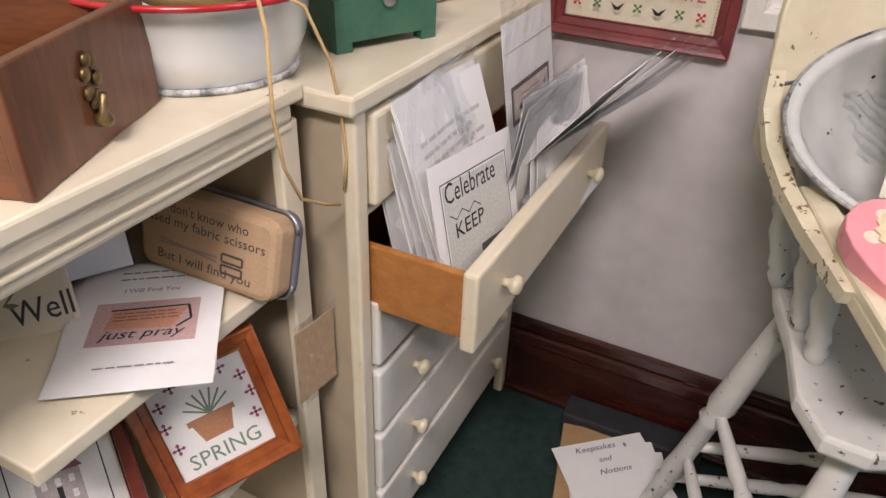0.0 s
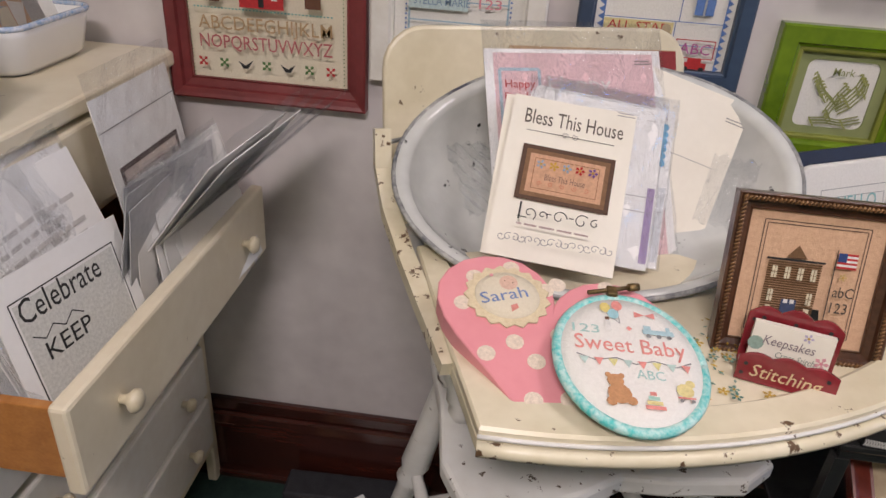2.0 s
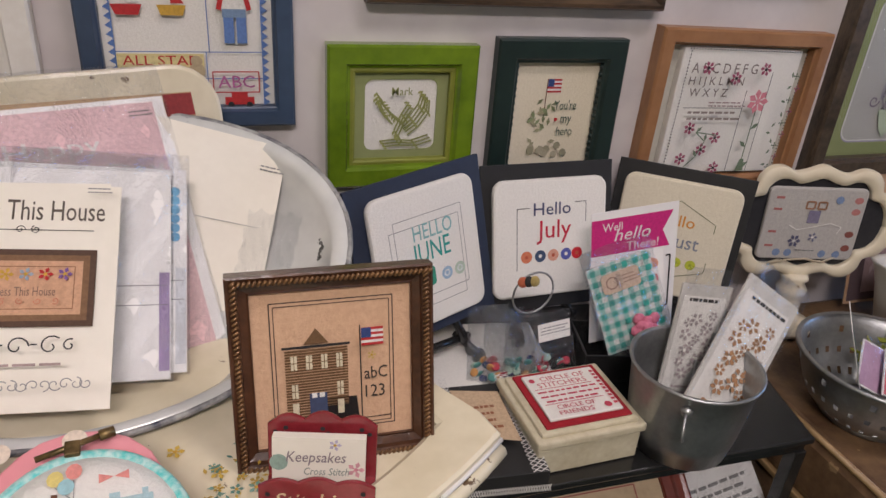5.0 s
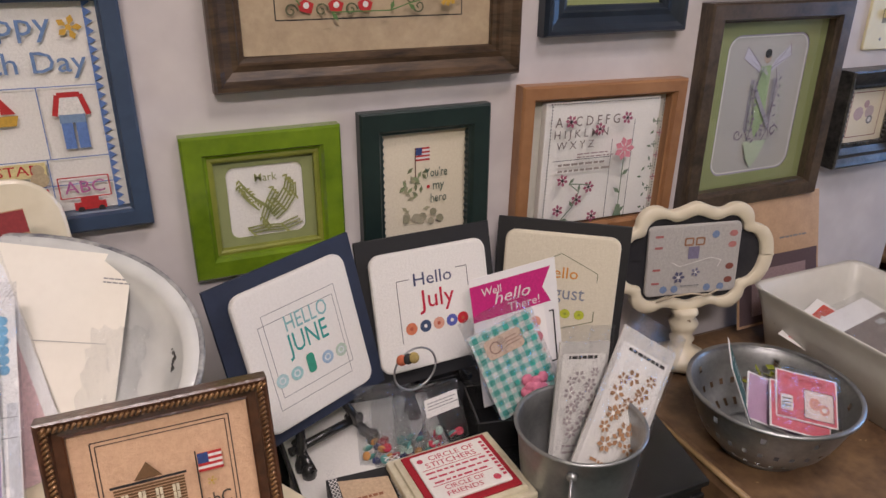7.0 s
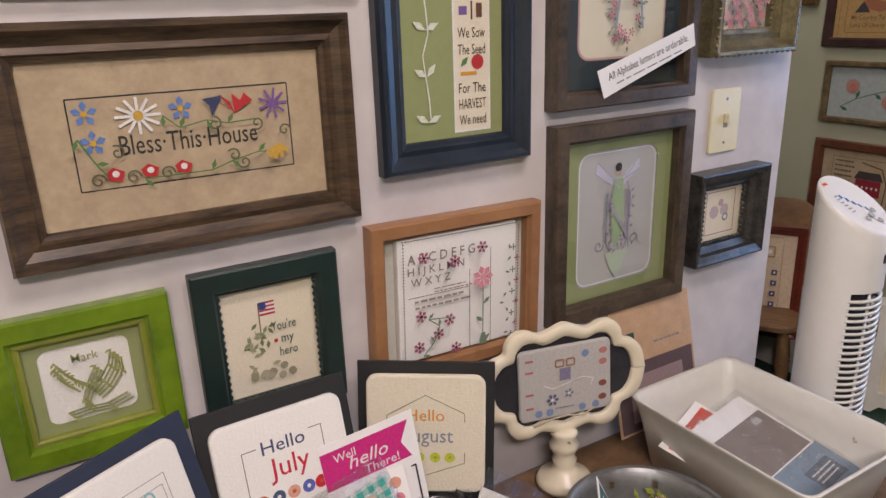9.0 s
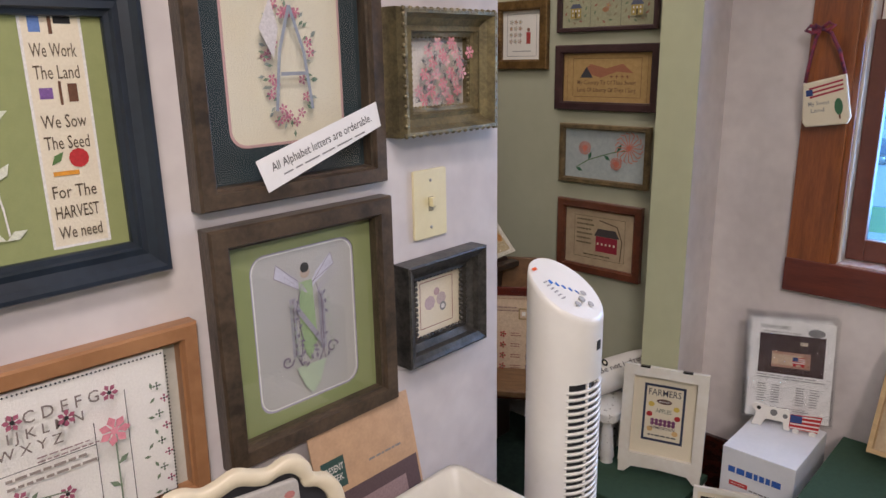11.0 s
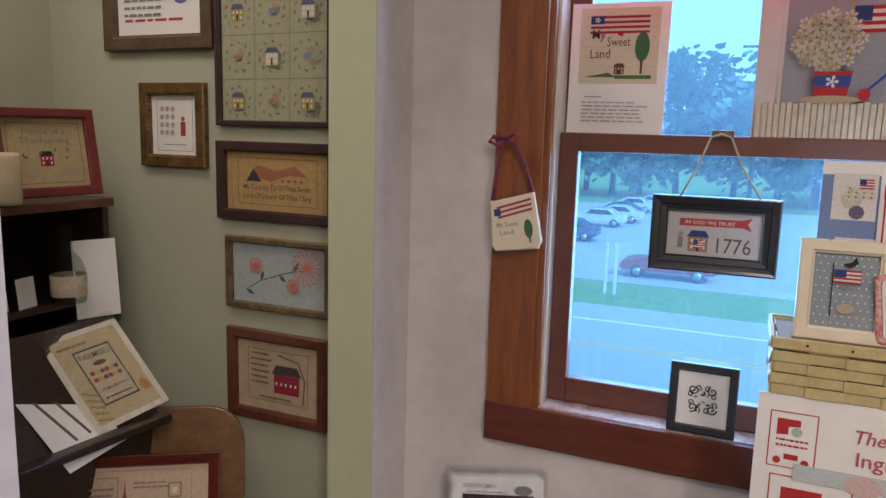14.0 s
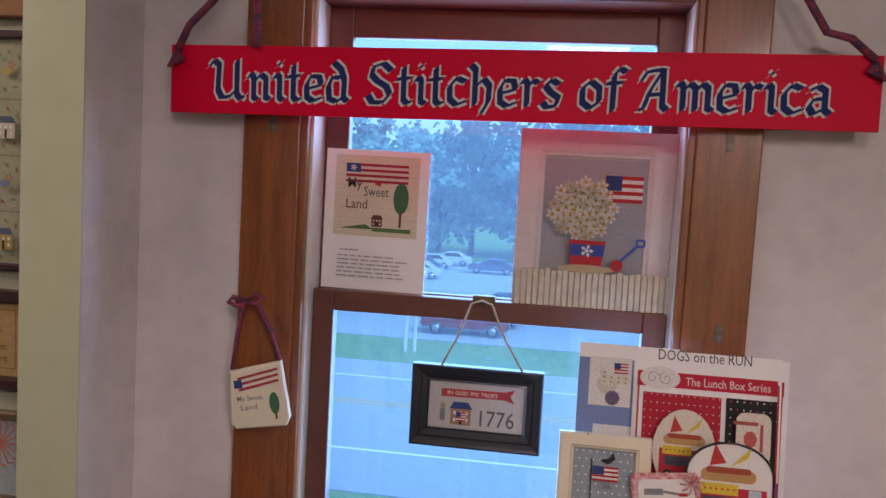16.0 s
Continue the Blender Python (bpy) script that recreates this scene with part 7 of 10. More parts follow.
for x, y, rr in ((0.022, -0.026, 0.006), (0.004, -0.034, 0.007), (-0.016, -0.038, 0.006), (0.012, -0.050, 0.006)):
    a.disc(x, y, rr, GREY, 14).disc(x, y, rr * 0.8, (0.45, 0.45, 0.45), 14)
o = a.put("control_panel", fan)
o.matrix_basis = pose(0, 0, H + 0.0105, tz, 0, 0)
part("sensor", box(-0.006, 0.006, -0.0675, -0.062, 0.925, 0.942, 0.001), fdark, fan)

# ---- in front of the window ----
st = thing("stool", pose(2.70, 1.30, F), "low stool covered with a green cloth below the white frame", "stool")
part("seat", box(-0.17, 0.13, -0.14, 0.15, 0.165, 0.185, 0.003), surf("green cloth", (0.025, 0.065, 0.038), None, 0.9, 60, 0.2), st)
for x in (-0.15, 0.11):
    for y in (-0.12, 0.13):
        part("leg", box(x - 0.015, x + 0.015, y - 0.015, y + 0.015, 0, 0.165, 0.002), white_old, st)

gt = thing("display_table", pose(2.80, 0.72, F), "low table covered with a green cloth below the window", "table")
part("tabletop", box(-0.22, 0.22, -0.55, 0.14, 0.33, 0.35, 0.003), surf("green cloth", (0.025, 0.065, 0.038), None, 0.9, 60, 0.2), gt)
for x in (-0.2, 0.2):
    for y in (-0.53, 0.12):
        part("leg", box(x - 0.018, x + 0.018, y - 0.018, y + 0.018, 0, 0.33, 0.002), white_old, gt)


def facing_west(c, yaw, lean, roll=0.0):
    return leaning(c, yaw, lean, roll)


a = Art(0.00006)
nv = (0.03, 0.04, 0.08)
a.rect(0, 0.01, 0.118, 0.175, nv).rect(0, 0.01, 0.104, 0.160, linen)
a.words(0, 0.064, 0.028, "FARMERS", (0.05, 0.05, 0.07), 0.092).disc(0, 0.047, 0.022, (0.12, 0.06, 0.05), 14, 0.008).words(0, 0.044, 0.008, "MARKET", WHITE, 0.03)
a.words(0, 0.012, 0.018, "APPLES", (0.05, 0.1, 0.08), 0.045)
for x, y, c in ((-0.036, 0.036, (0.7, 0.5, 0.1)), (0.036, 0.03, (0.7, 0.5, 0.1)), (-0.04, 0.005, (0.45, 0.03, 0.03)), (0.04, 0.002, (0.45, 0.03, 0.03)), (-0.036, -0.04, (0.7, 0.45, 0.2)), (0.036, -0.045, (0.7, 0.45, 0.2))):
    a.disc(x, y, 0.009, c, 10, 0.008)
for i in range(12):
    a.disc(-0.03 + (i % 6) * 0.012, -0.012 - (i // 6) * 0.010, 0.006, (0.2, 0.06, 0.15), 7)
a.words(0, -0.038, 0.012, "HOMEGROWN", (0.05, 0.05, 0.07), 0.07).bars(0, -0.058, 0.08, 0.012, 1, (0.1, 0.1, 0.1))
fm = framed("standing_frame", leaning((2.74, 1.272, 0.405), -72, 8, 0), 0.24, 0.30, "white chippy standing frame with a stitched farmers market design", white_old, 0.030, 0.018, linen, art=a, style="box", group="")
for x in (-0.06, 0.06):
    part("hinge", box(x - 0.014, x + 0.014, 0.146, 0.1515, 0.004, 0.0186, 0.0005), blacklac, fm)
part("apron", slab([(-0.118, -0.185), (-0.10, -0.185), (-0.08, -0.164), (0, -0.160), (0.08, -0.164), (0.10, -0.185), (0.118, -0.185), (0.118, -0.149), (-0.118, -0.149)], 0.002, 0.016, 0.001), white_old, fm)

a = Art(0.00006)
a.rect(0, 0.045, 0.17, 0.115, (0.06, 0.03, 0.03)).rect(0, 0.03, 0.10, 0.045, (0.45, 0.25, 0.18)).rect(-0.01, 0.03, 0.08, 0.03, (0.6, 0.45, 0.32)).flag(0.02, 0.03, 0.032, 0.02).disc(0.01, 0.018, 0.005, RED, 8).disc(0.03, 0.018, 0.005, RED, 8).rect(0.03, 0.08, 0.02, 0.010, (0.65, 0.55, 0.4))
a.words(-0.045, 0.118, 0.014, "COUNTRY LABELS", BLACK, 0.08).bars(-0.02, 0.108, 0.11, 0.006, 1, GREY).disc(0.06, 0.114, 0.022, GREY, 12, 0.012)
for x in (-0.07, -0.035, 0.03, 0.065):
    a.bars(x, -0.07, 0.022, 0.055, 8, GREY)
a.bars(0, -0.02, 0.17, 0.014, 2, GREY).bars(0, -0.11, 0.12, 0.01, 2, GREY)
for k in range(3):
    p = sheet("pattern_pack", leaning((2.958 + k * 0.006, 1.003 + 0.006 * k, 0.560 + 0.002 * k), -71 - k, 12, 1 + k), 0.216, 0.285, "stack of white pattern sheets in crinkled clear sleeves", art=a if k == 0 else None, group="pattern packs by the window")
    sleeve(p, 0.235, 0.30, 0.002, 0.012)
cow = thing("cutout_cow", leaning((2.90, 0.985, 0.435), -75, 8, 0), "flat painted wooden cow pulling a flag wagon", "ornament")
part("body", slab([(-0.085, -0.03), (-0.075, 0.01), (-0.09, 0.02), (-0.08, 0.035), (-0.05, 0.03), (0.01, 0.03), (0.015, -0.03), (0.0, -0.03), (-0.005, -0.008), (-0.05, -0.008), (-0.06, -0.03)], -0.004, 0, 0.0005), linen_white, cow)
part("wagon", slab([(0.012, -0.022), (0.085, -0.022), (0.092, 0.025), (0.012, 0.018)], -0.004, 0.001, 0.0005), ink(RED), cow)
a = Art(0.00005)
for i in range(4):
    a.line([(0.014, -0.018 + i * 0.011), (0.088, -0.016 + i * 0.012)], 0.004, WHITE)
a.rect(0.028, 0.008, 0.03, 0.022, NAVY).disc(-0.07, 0.022, 0.006, BLACK, 7).disc(-0.03, 0.015, 0.010, (0.2, 0.2, 0.2), 7).disc(0.0, 0.01, 0.007, (0.2, 0.2, 0.2), 7).disc(0.03, -0.028, 0.009, WHITE, 12).disc(0.072, -0.028, 0.009, WHITE, 12)
a.put("paint", cow, 0.0013)

tanwood = surf("pale tan wood", (0.50, 0.35, 0.18), (0.40, 0.27, 0.13), 0.5, 12, 0.06, grain=(1, 6, 1))
a = Art(0.00006)
rd = (0.50, 0.04, 0.05)
a.words(0, 0.074, 0.040, "STITCH\u00b7CON", rd, 0.205).words(0, 0.108, 0.015, "2022", rd, 0.040)
a.words(-0.060, 0.042, 0.024, "Friends", (0.06, 0.1, 0.06), 0.075).words(0.068, 0.030, 0.024, "Sharing", (0.06, 0.1, 0.06), 0.080).words(-0.066, 0.026, 0.012, "new and old", GREY, 0.055).words(0.068, 0.012, 0.012, "a common thread", GREY, 0.085)
a.poly([(-0.006, 0.044), (0.0, 0.040), (0.006, 0.046), (0.010, 0.040), (0.0, 0.024), (-0.011, 0.038)], rd)
a.rect(0.0, -0.005, 0.046, 0.024, WHITE).ring(0, -0.005, 0.05, 0.028, 0.003, rd).words(0, -0.011, 0.016, "SH", BLACK, 0.024)
a.disc(-0.088, 0.002, 0.012, BLACK, 10, 0.007).disc(-0.074, 0.008, 0.005, BLACK, 7).disc(-0.082, -0.062, 0.014, (0.5, 0.05, 0.08), 12, 0.012).line([(-0.082, -0.05), (-0.08, -0.044)], 0.003, GREEN)
for i in range(5):
    a.disc(-0.082 + 0.012 * math.cos(i * 1.26), -0.025 + 0.009 * math.sin(i * 1.26), 0.005, (0.45, 0.2, 0.12), 7)
a.rect(0.0, -0.068, 0.056, 0.016, rd).rect(-0.004, -0.058, 0.044, 0.008, (0.6, 0.5, 0.4)).disc(-0.018, -0.078, 0.006, BLACK, 10).disc(0.018, -0.078, 0.006, BLACK, 10)
a.house(0.078, -0.045, 0.042, 0.055, linen_white, (0.06, 0.08, 0.07))
for i in range(14):
    a.leaf(0.05 + 0.06 * ((i * 7) % 13) / 13, -0.07 + 0.08 * (i % 5) / 5, 0.010, i, (0.08, 0.12, 0.07))
a.bars(0.0, -0.034, 0.07, 0.016, 2, (0.2, 0.25, 0.15))
for i in range(30):
    t = i / 29
    a.disc(-0.07 + 0.14 * t, -0.090 - 0.018 * math.sin(math.pi * t), 0.0016, GREEN, 4)
    a.disc(-0.095 + 0.19 * t, 0.100 + 0.010 * math.sin(math.pi * t), 0.0012, GREEN, 4)
framed("standing_frame", leaning((2.938, 0.634, 0.556), -96, 24.4, 1.9), 0.274, 0.284, "shallow tan wooden tray frame with a red and green stitched panel", tanwood, 0.012, 0.02, linen_tan, art=a, style="box", group="")

# carton and small framed card beside the display table
ct = thing("carton", pose(2.835, 0.985, F), "plain white carton with blue and red printing under the pattern packs", "box")
part("body", box(-0.125, 0.135, -0.095, 0.095, 0, 0.372, 0.002), surf("white carton board", (0.70, 0.72, 0.76), (0.66, 0.68, 0.72), 0.55, 20, 0.02), ct)
a = Art(0.00006)
a.bars(-0.01, 0.085, 0.13, 0.05, 1, (0.03, 0.12, 0.45)).rect(-0.045, 0.045, 0.05, 0.014, (0.60, 0.05, 0.06)).bars(-0.045, 0.045, 0.04, 0.006, 1, WHITE).bars(0.03, 0.02, 0.09, 0.05, 4, GREY)
o = a.put("print", ct)
o.matrix_basis = axes((-0.1256, 0, 0.225), (0, -1, 0), (0, 0, 1))
a = Art(0.00006)
a.rect(0, 0.075, 0.125, 0.056, (0.03, 0.025, 0.02)).rect(-0.035, 0.077, 0.036, 0.036, (0.50, 0.38, 0.20)).bars(0.028, 0.075, 0.05, 0.024, 3, (0.35, 0.35, 0.36)).bars(0, -0.02, 0.11, 0.09, 6, GREY)
framed("standing_frame", leaning((2.655, 1.040, F + 0.135), -66, 8, 0), 0.165, 0.262, "white standing frame with a dark printed panel beside the carton", white_old, 0.012, 0.012, linen, art=a, style="box", group="")

# stand, basket and patterns at the window
st = thing("display_cabinet", pose(2.90, 0.10, F), "plain painted stand under the basket", "cabinet")
part("body", box(-0.105, 0.115, -0.36, 0.36, 0.0, 0.42, 0.004), white_old, st)
part("upper_case", box(-0.075, 0.115, -0.34, 0.34, 0.425, 1.035, 0.004), white_old, st)
bk2 = thing("basket", pose(2.885, 0.20, 1.067), "rectangular woven splint basket painted pale yellow", "basket")
splint = surf("pale yellow splint", (0.60, 0.50, 0.26), (0.46, 0.37, 0.17), 0.5, 30, 0.1)
bw2, bd2 = 0.52, 0.18
# solid filler behind the weave, its dark brown stands for the shade inside
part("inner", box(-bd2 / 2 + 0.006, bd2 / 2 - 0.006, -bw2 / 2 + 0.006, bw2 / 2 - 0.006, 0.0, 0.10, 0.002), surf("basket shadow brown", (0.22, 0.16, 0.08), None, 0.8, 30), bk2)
for row in range(5):
    for side in (-1, 1):
        nn = 9
        for i in range(nn):
            y0 = -bw2 / 2 + bw2 * i / nn
            off = 0.004 if (i + row) % 2 else 0.0
            x = side * (bd2 / 2 - 0.006 + off)
            part("splint", box(min(x, x + side * 0.003), max(x, x + side * 0.003), y0 - 0.002, y0 + bw2 / nn + 0.002, 0.004 + row * 0.020, 0.0225 + row * 0.020, 0.0008, seg=1), splint, bk2)
        for i in range(3):
            x0 = -bd2 / 2 + bd2 * i / 3
            off = 0.004 if (i + row) % 2 else 0.0
            y = side * (bw2 / 2 - 0.006 + off)
            part("splint", box(x0 - 0.002, x0 + bd2 / 3 + 0.002, min(y, y + side * 0.003), max(y, y + side * 0.003), 0.004 + row * 0.020, 0.0225 + row * 0.020, 0.0008, seg=1), splint, bk2)
for side in (-1, 1):
    part("rim_band", box(side * (bd2 / 2 + 0.003) - 0.003, side * (bd2 / 2 + 0.003) + 0.003, -bw2 / 2 - 0.004, bw2 / 2 + 0.004, 0.088, 0.108, 0.002), splint, bk2)
    part("rim_band", box(-bd2 / 2, bd2 / 2, side * (bw2 / 2 + 0.003) - 0.003, side * (bw2 / 2 + 0.003) + 0.003, 0.088, 0.108, 0.002), splint, bk2)
for i in range(7):
    part("tack", lathe([(0, 0), (0.0025, 0), (0, 0.002)], 6, m=pose(-bd2 / 2 - 0.006, -0.2 + i * 0.068, 0.098, 0, -90, 0)), blacklac, bk2)
# leaning red printed board
a = Art(0.00006)
for cx, cy, w, h in ((-0.145, 0.10, 0.075, 0.10), (-0.11, -0.05, 0.13, 0.17)):
    a.ring(cx, cy, w, h, 0.002, RED)
    a.poly([(cx - w * 0.35, cy + h * 0.38), (cx + w * 0.15, cy + h * 0.38), (cx + w * 0.15, cy + h * 0.26), (cx - w * 0.1, cy + h * 0.24), (cx - w * 0.1, cy + h * 0.1), (cx - w * 0.35, cy + h * 0.08)], RED).disc(cx + w * 0.08, cy + h * 0.16, w * 0.12, (0.45, 0.55, 0.5), 10)
    a.bars(cx, cy - h * 0.05, w * 0.7, h * 0.2, 2, RED).disc(cx - w * 0.3, cy - h * 0.38, w * 0.09, RED, 8).disc(cx + w * 0.3, cy - h * 0.38, w * 0.09, RED, 8).rect(cx, cy - h * 0.3, w * 0.3, h * 0.1, RED)
a.rect(0.03, 0.045, 0.34, 0.03, (0.55, 0.62, 0.62)).words(0.02, 0.115, 0.034, "The Secret", (0.55, 0.1, 0.12), 0.14, shear=0.2).words(0.03, 0.075, 0.036, "Ingredient", (0.55, 0.1, 0.12), 0.15).disc(-0.03, 0.04, 0.03, (0.7, 0.5, 0.48), 16, 0.018)
sheet("printed_board", leaning((2.79, 0.27, 0.89), -90, 3, 0), 0.41, 0.36, "white printed board with red kitchen motifs and lettering", "poster", paper, a, 0.004)
for k, y in enumerate((0.30, 0.265)):
    cbx = thing("clear_bin", pose(2.70 - k * 0.012, y - 0.12, 0.60 + k * 0.05, 0, 0, 0), "clear plastic bin standing before the printed board", "bin")
    bm = box(-0.04, -0.037, -0.12, 0.12, 0, 0.30, 0.001)
    box(-0.037, 0.04, 0.117, 0.12, 0, 0.30, 0.001, bm)
    box(-0.037, 0.04, -0.12, -0.117, 0, 0.30, 0.001, bm)
    part("bin_walls", bm, film, cbx).visible_shadow = False
sh = thing("shelf", pose(2.70, 0.14, 0.585), "narrow ledge carrying the clear bins", "shelf")
part("board", box(-0.06, 0.095, -0.16, 0.16, -0.01, 0.012, 0.002), white_old, sh)

# dogs pattern
a = Art(0.00006)
a.words(-0.005, 0.172, 0.026, "DOGS on the RUN", (0.12, 0.1, 0.1), 0.155)
a.rect(0, 0.138, 0.232, 0.026, (0.60, 0.02, 0.05)).words(0.035, 0.131, 0.020, "The Lunch Box Series", WHITE, 0.14).disc(-0.078, 0.140, 0.034, (0.8, 0.78, 0.75), 20, 0.020).curl(-0.09, 0.14, 0.012, GREY, 0.001).curl(-0.068, 0.14, 0.012, GREY, 0.001, 2)
a.rect(-0.040, 0.035, 0.130, 0.160, (0.50, 0.02, 0.04)).rect(0.075, 0.056, 0.084, 0.120, BLACK)
rr = random.Random(3)
for i in range(150):
    a.disc(-0.102 + 0.124 * ((i % 13) / 12), 0.112 - (i // 13) * 0.0135, 0.0013, WHITE, 4)
for i in range(70):
    a.disc(0.038 + 0.075 * ((i % 8) / 7), 0.112 - (i // 8) * 0.0135, 0.0016, (0.6, 0.1, 0.1) if i % 3 == 0 else WHITE, 4)
a.disc(-0.036, 0.022, 0.052, (0.76, 0.70, 0.58), 24, 0.070)


def hotdog(a, x, y, k):
    a.poly([(x - 0.03 * k, y + 0.014 * k), (x - 0.004 * k, y + 0.02 * k), (x - 0.022 * k, y + 0.05 * k)], (0.55, 0.05, 0.04)).poly([(x + 0.03 * k, y + 0.03 * k), (x + 0.002 * k, y + 0.014 * k), (x + 0.034 * k, y + 0.048 * k)], (0.7, 0.55, 0.08))
    a.poly(round_rect(0.086 * k, 0.020 * k, 0.009 * k, 3, x, y), (0.55, 0.32, 0.12)).poly(round_rect(0.070 * k, 0.010 * k, 0.004 * k, 3, x, y + 0.008 * k), (0.42, 0.08, 0.04))
    a.rect(x + 0.005 * k, y - 0.045 * k, 0.11 * k, 0.052 * k, (0.55, 0.03, 0.05)).rect(x - 0.014 * k, y - 0.022 * k, 0.06 * k, 0.018 * k, (0.75, 0.55, 0.05)).rect(x - 0.012 * k, y - 0.044 * k, 0.055 * k, 0.02 * k, (0.08, 0.08, 0.1)).rect(x + 0.042 * k, y - 0.03 * k, 0.02 * k, 0.02 * k, (0.5, 0.6, 0.65))
    for i in range(6):
        a.disc(x - 0.036 * k + i * 0.009 * k, y - 0.022 * k, 0.002 * k, RED, 5)
    for i in (-1, 1):
        a.disc(x + i * 0.032 * k, y - 0.072 * k, 0.009 * k, BLACK, 12).disc(x + i * 0.032 * k, y - 0.072 * k, 0.004 * k, WHITE, 8)
    return a


hotdog(a, -0.036, 0.040, 0.8)
a.poly(round_rect(0.056, 0.084, 0.014, 4, 0.075, 0.054), (0.76, 0.68, 0.58)).rect(0.062, 0.078, 0.04, 0.006, (0.4, 0.1, 0.08)).rect(0.088, 0.055, 0.005, 0.045, (0.5, 0.1, 0.08)).disc(0.070, 0.052, 0.011, (0.55, 0.12, 0.1), 9, 0.014).bars(0.078, 0.026, 0.04, 0.014, 2, GREY)
a.rect(-0.116, -0.02, 0.003, 0.33, RED).rect(0.112, -0.02, 0.003, 0.33, RED).rect(0.075, -0.04, 0.084, 0.05, (0.35, 0.05, 0.15))
sheet("pattern_sheet", leaning((2.925, 0.183, 1.290), -90, 8, 0), 0.245, 0.375, "large white chart with red dotted panels of hot dog stands", art=a, thick=0.002)
sheet("pattern_sheet", leaning((2.934, 0.170, 1.286), -90, 8, -0.6), 0.245, 0.375, "chart behind with a red border, only its edge showing", art=Art(0.00006).rect(0.112, -0.02, 0.003, 0.33, RED).rect(0.105, 0.14, 0.02, 0.026, RED))
a = Art(0.00006)
bl = (0.20, 0.28, 0.5)
a.rect(-0.02, 0.02, 0.13, 0.24, bl).rect(-0.03, 0.10, 0.072, 0.085, WHITE).rect(0.0, -0.04, 0.11, 0.13, WHITE).flag(-0.012, 0.124, 0.024, 0.018).disc(-0.035, 0.095, 0.018, (0.62, 0.6, 0.5), 9).disc(-0.025, 0.072, 0.013, (0.15, 0.12, 0.2), 9)
for i in range(9):
    a.flower(-0.04 + 0.012 * (i % 4), 0.10 + 0.008 * (i // 4), 0.008, WHITE, GOLD)
    a.leaf(0.02 + 0.01 * (i % 3), -0.05 + 0.01 * (i // 3), 0.016, i, (0.4, 0.42, 0.35))
sheet("pattern_sheet", leaning((2.935, 0.315, 1.315), -90, 6, 0), 0.17, 0.33, "white chart with a blue border and daisies", art=a, thick=0.002)
# standing cream flag frame on the basket
a = Art(0.00006)
a.rect(0, 0, 0.10, 0.13, (0.30, 0.36, 0.40))
for i in range(90):
    a.disc(-0.045 + 0.0112 * (i % 9) + (0.005 if (i // 9) % 2 else 0), 0.06 - (i // 9) * 0.0130, 0.0018, WHITE, 5)
a.line([(-0.02, 0.05), (-0.02, -0.045)], 0.002, BLACK).flag(0.003, 0.026, 0.042, 0.024).poly([(-0.006, 0.048), (0.008, 0.052), (0.014, 0.062), (0.018, 0.05), (0.006, 0.042)], BLACK).words(0.003, 0.002, 0.013, "USA", GREY, 0.022).disc(0.003, -0.030, 0.014, (0.5, 0.42, 0.3), 10, 0.009)
framed("standing_frame", leaning((2.868, 0.354, 1.252), -90, 9, 0), 0.150, 0.180, "cream wooden standing frame with a flag stitched on dotted blue cloth", cream, 0.024, 0.014, linen, art=a, group="")
# checked pillow ornament and lunchbox shapes
ging = surf("red gingham edge", (0.55, 0.03, 0.04), (0.72, 0.6, 0.58), 0.9, 110, 0.1, fine=1.5)
o = thing("ornament_pillow", leaning((2.845, 0.252, 1.235), -90, 8, 6), "small stitched barbecue pillow with a red gingham border", "ornament")
part("border", slab(round_rect(0.108, 0.12, 0.010), -0.008, 0.0, 0.003), ging, o)
part("panel", slab(round_rect(0.090, 0.102, 0.008), 0.0, 0.004, 0.002), linen_white, o)
a = Art(0.00005)
a.rect(-0.02, 0.032, 0.03, 0.010, GREY).line([(-0.005, 0.032), (0.032, 0.026)], 0.004, GREY).rect(0.026, 0.027, 0.014, 0.005, RED).disc(-0.018, 0.0, 0.009, (0.7, 0.6, 0.1), 8, 0.012).poly([(0.005, 0.015), (0.025, 0.015), (0.02, -0.02), (0.008, -0.02)], (0.6, 0.12, 0.1)).bars(0, -0.035, 0.05, 0.014, 2, GREY)
for i in range(4):
    a.line([(-0.034 + i * 0.003, -0.01), (-0.030 + i * 0.003, -0.026)], 0.003, (0.6, 0.2, 0.05))
a.put("stitching", o, 0.0043)
bm = bmesh.new()
for i in range(10):
    t = i * 0.63
    tube([(0.04, 0.045, 0.004), (0.04 + 0.012 * math.cos(t), 0.045 + 0.012 * math.sin(t), 0.012), (0.04 + 0.018 * math.cos(t), 0.045 + 0.018 * math.sin(t), 0.006)], 0.0012, 5, bm)
part("ribbon_bow", bm, ging, o)["kind"] = "stuff"
o = thing("ornament_pillow", leaning((2.860, 0.155, 1.262), -90, 8, 0), "domed white stitched pillow of a hot dog stand, dark piped edge", "ornament")
dome = [(0.068 * math.cos(math.pi * i / 20), 0.035 + 0.052 * math.sin(math.pi * i / 20)) for i in range(21)] + [(-0.068, -0.07), (0.068, -0.07)]
part("pillow", slab(dome, -0.010, 0.0, 0.004), linen_white, o)
part("piping", tube([(x, y, 0) for x, y in dome] + [(0.068, 0.035, 0)], 0.002, 6), blacklac, o)
hotdog(Art(0.00005), -0.002, 0.035, 1.0).put("stitching", o, 0.0006)
o = thing("ornament_sign", leaning((2.84, 0.062, 1.215), -90, 6, 4), "dark grey sign with a red buffalo check bow", "ornament")
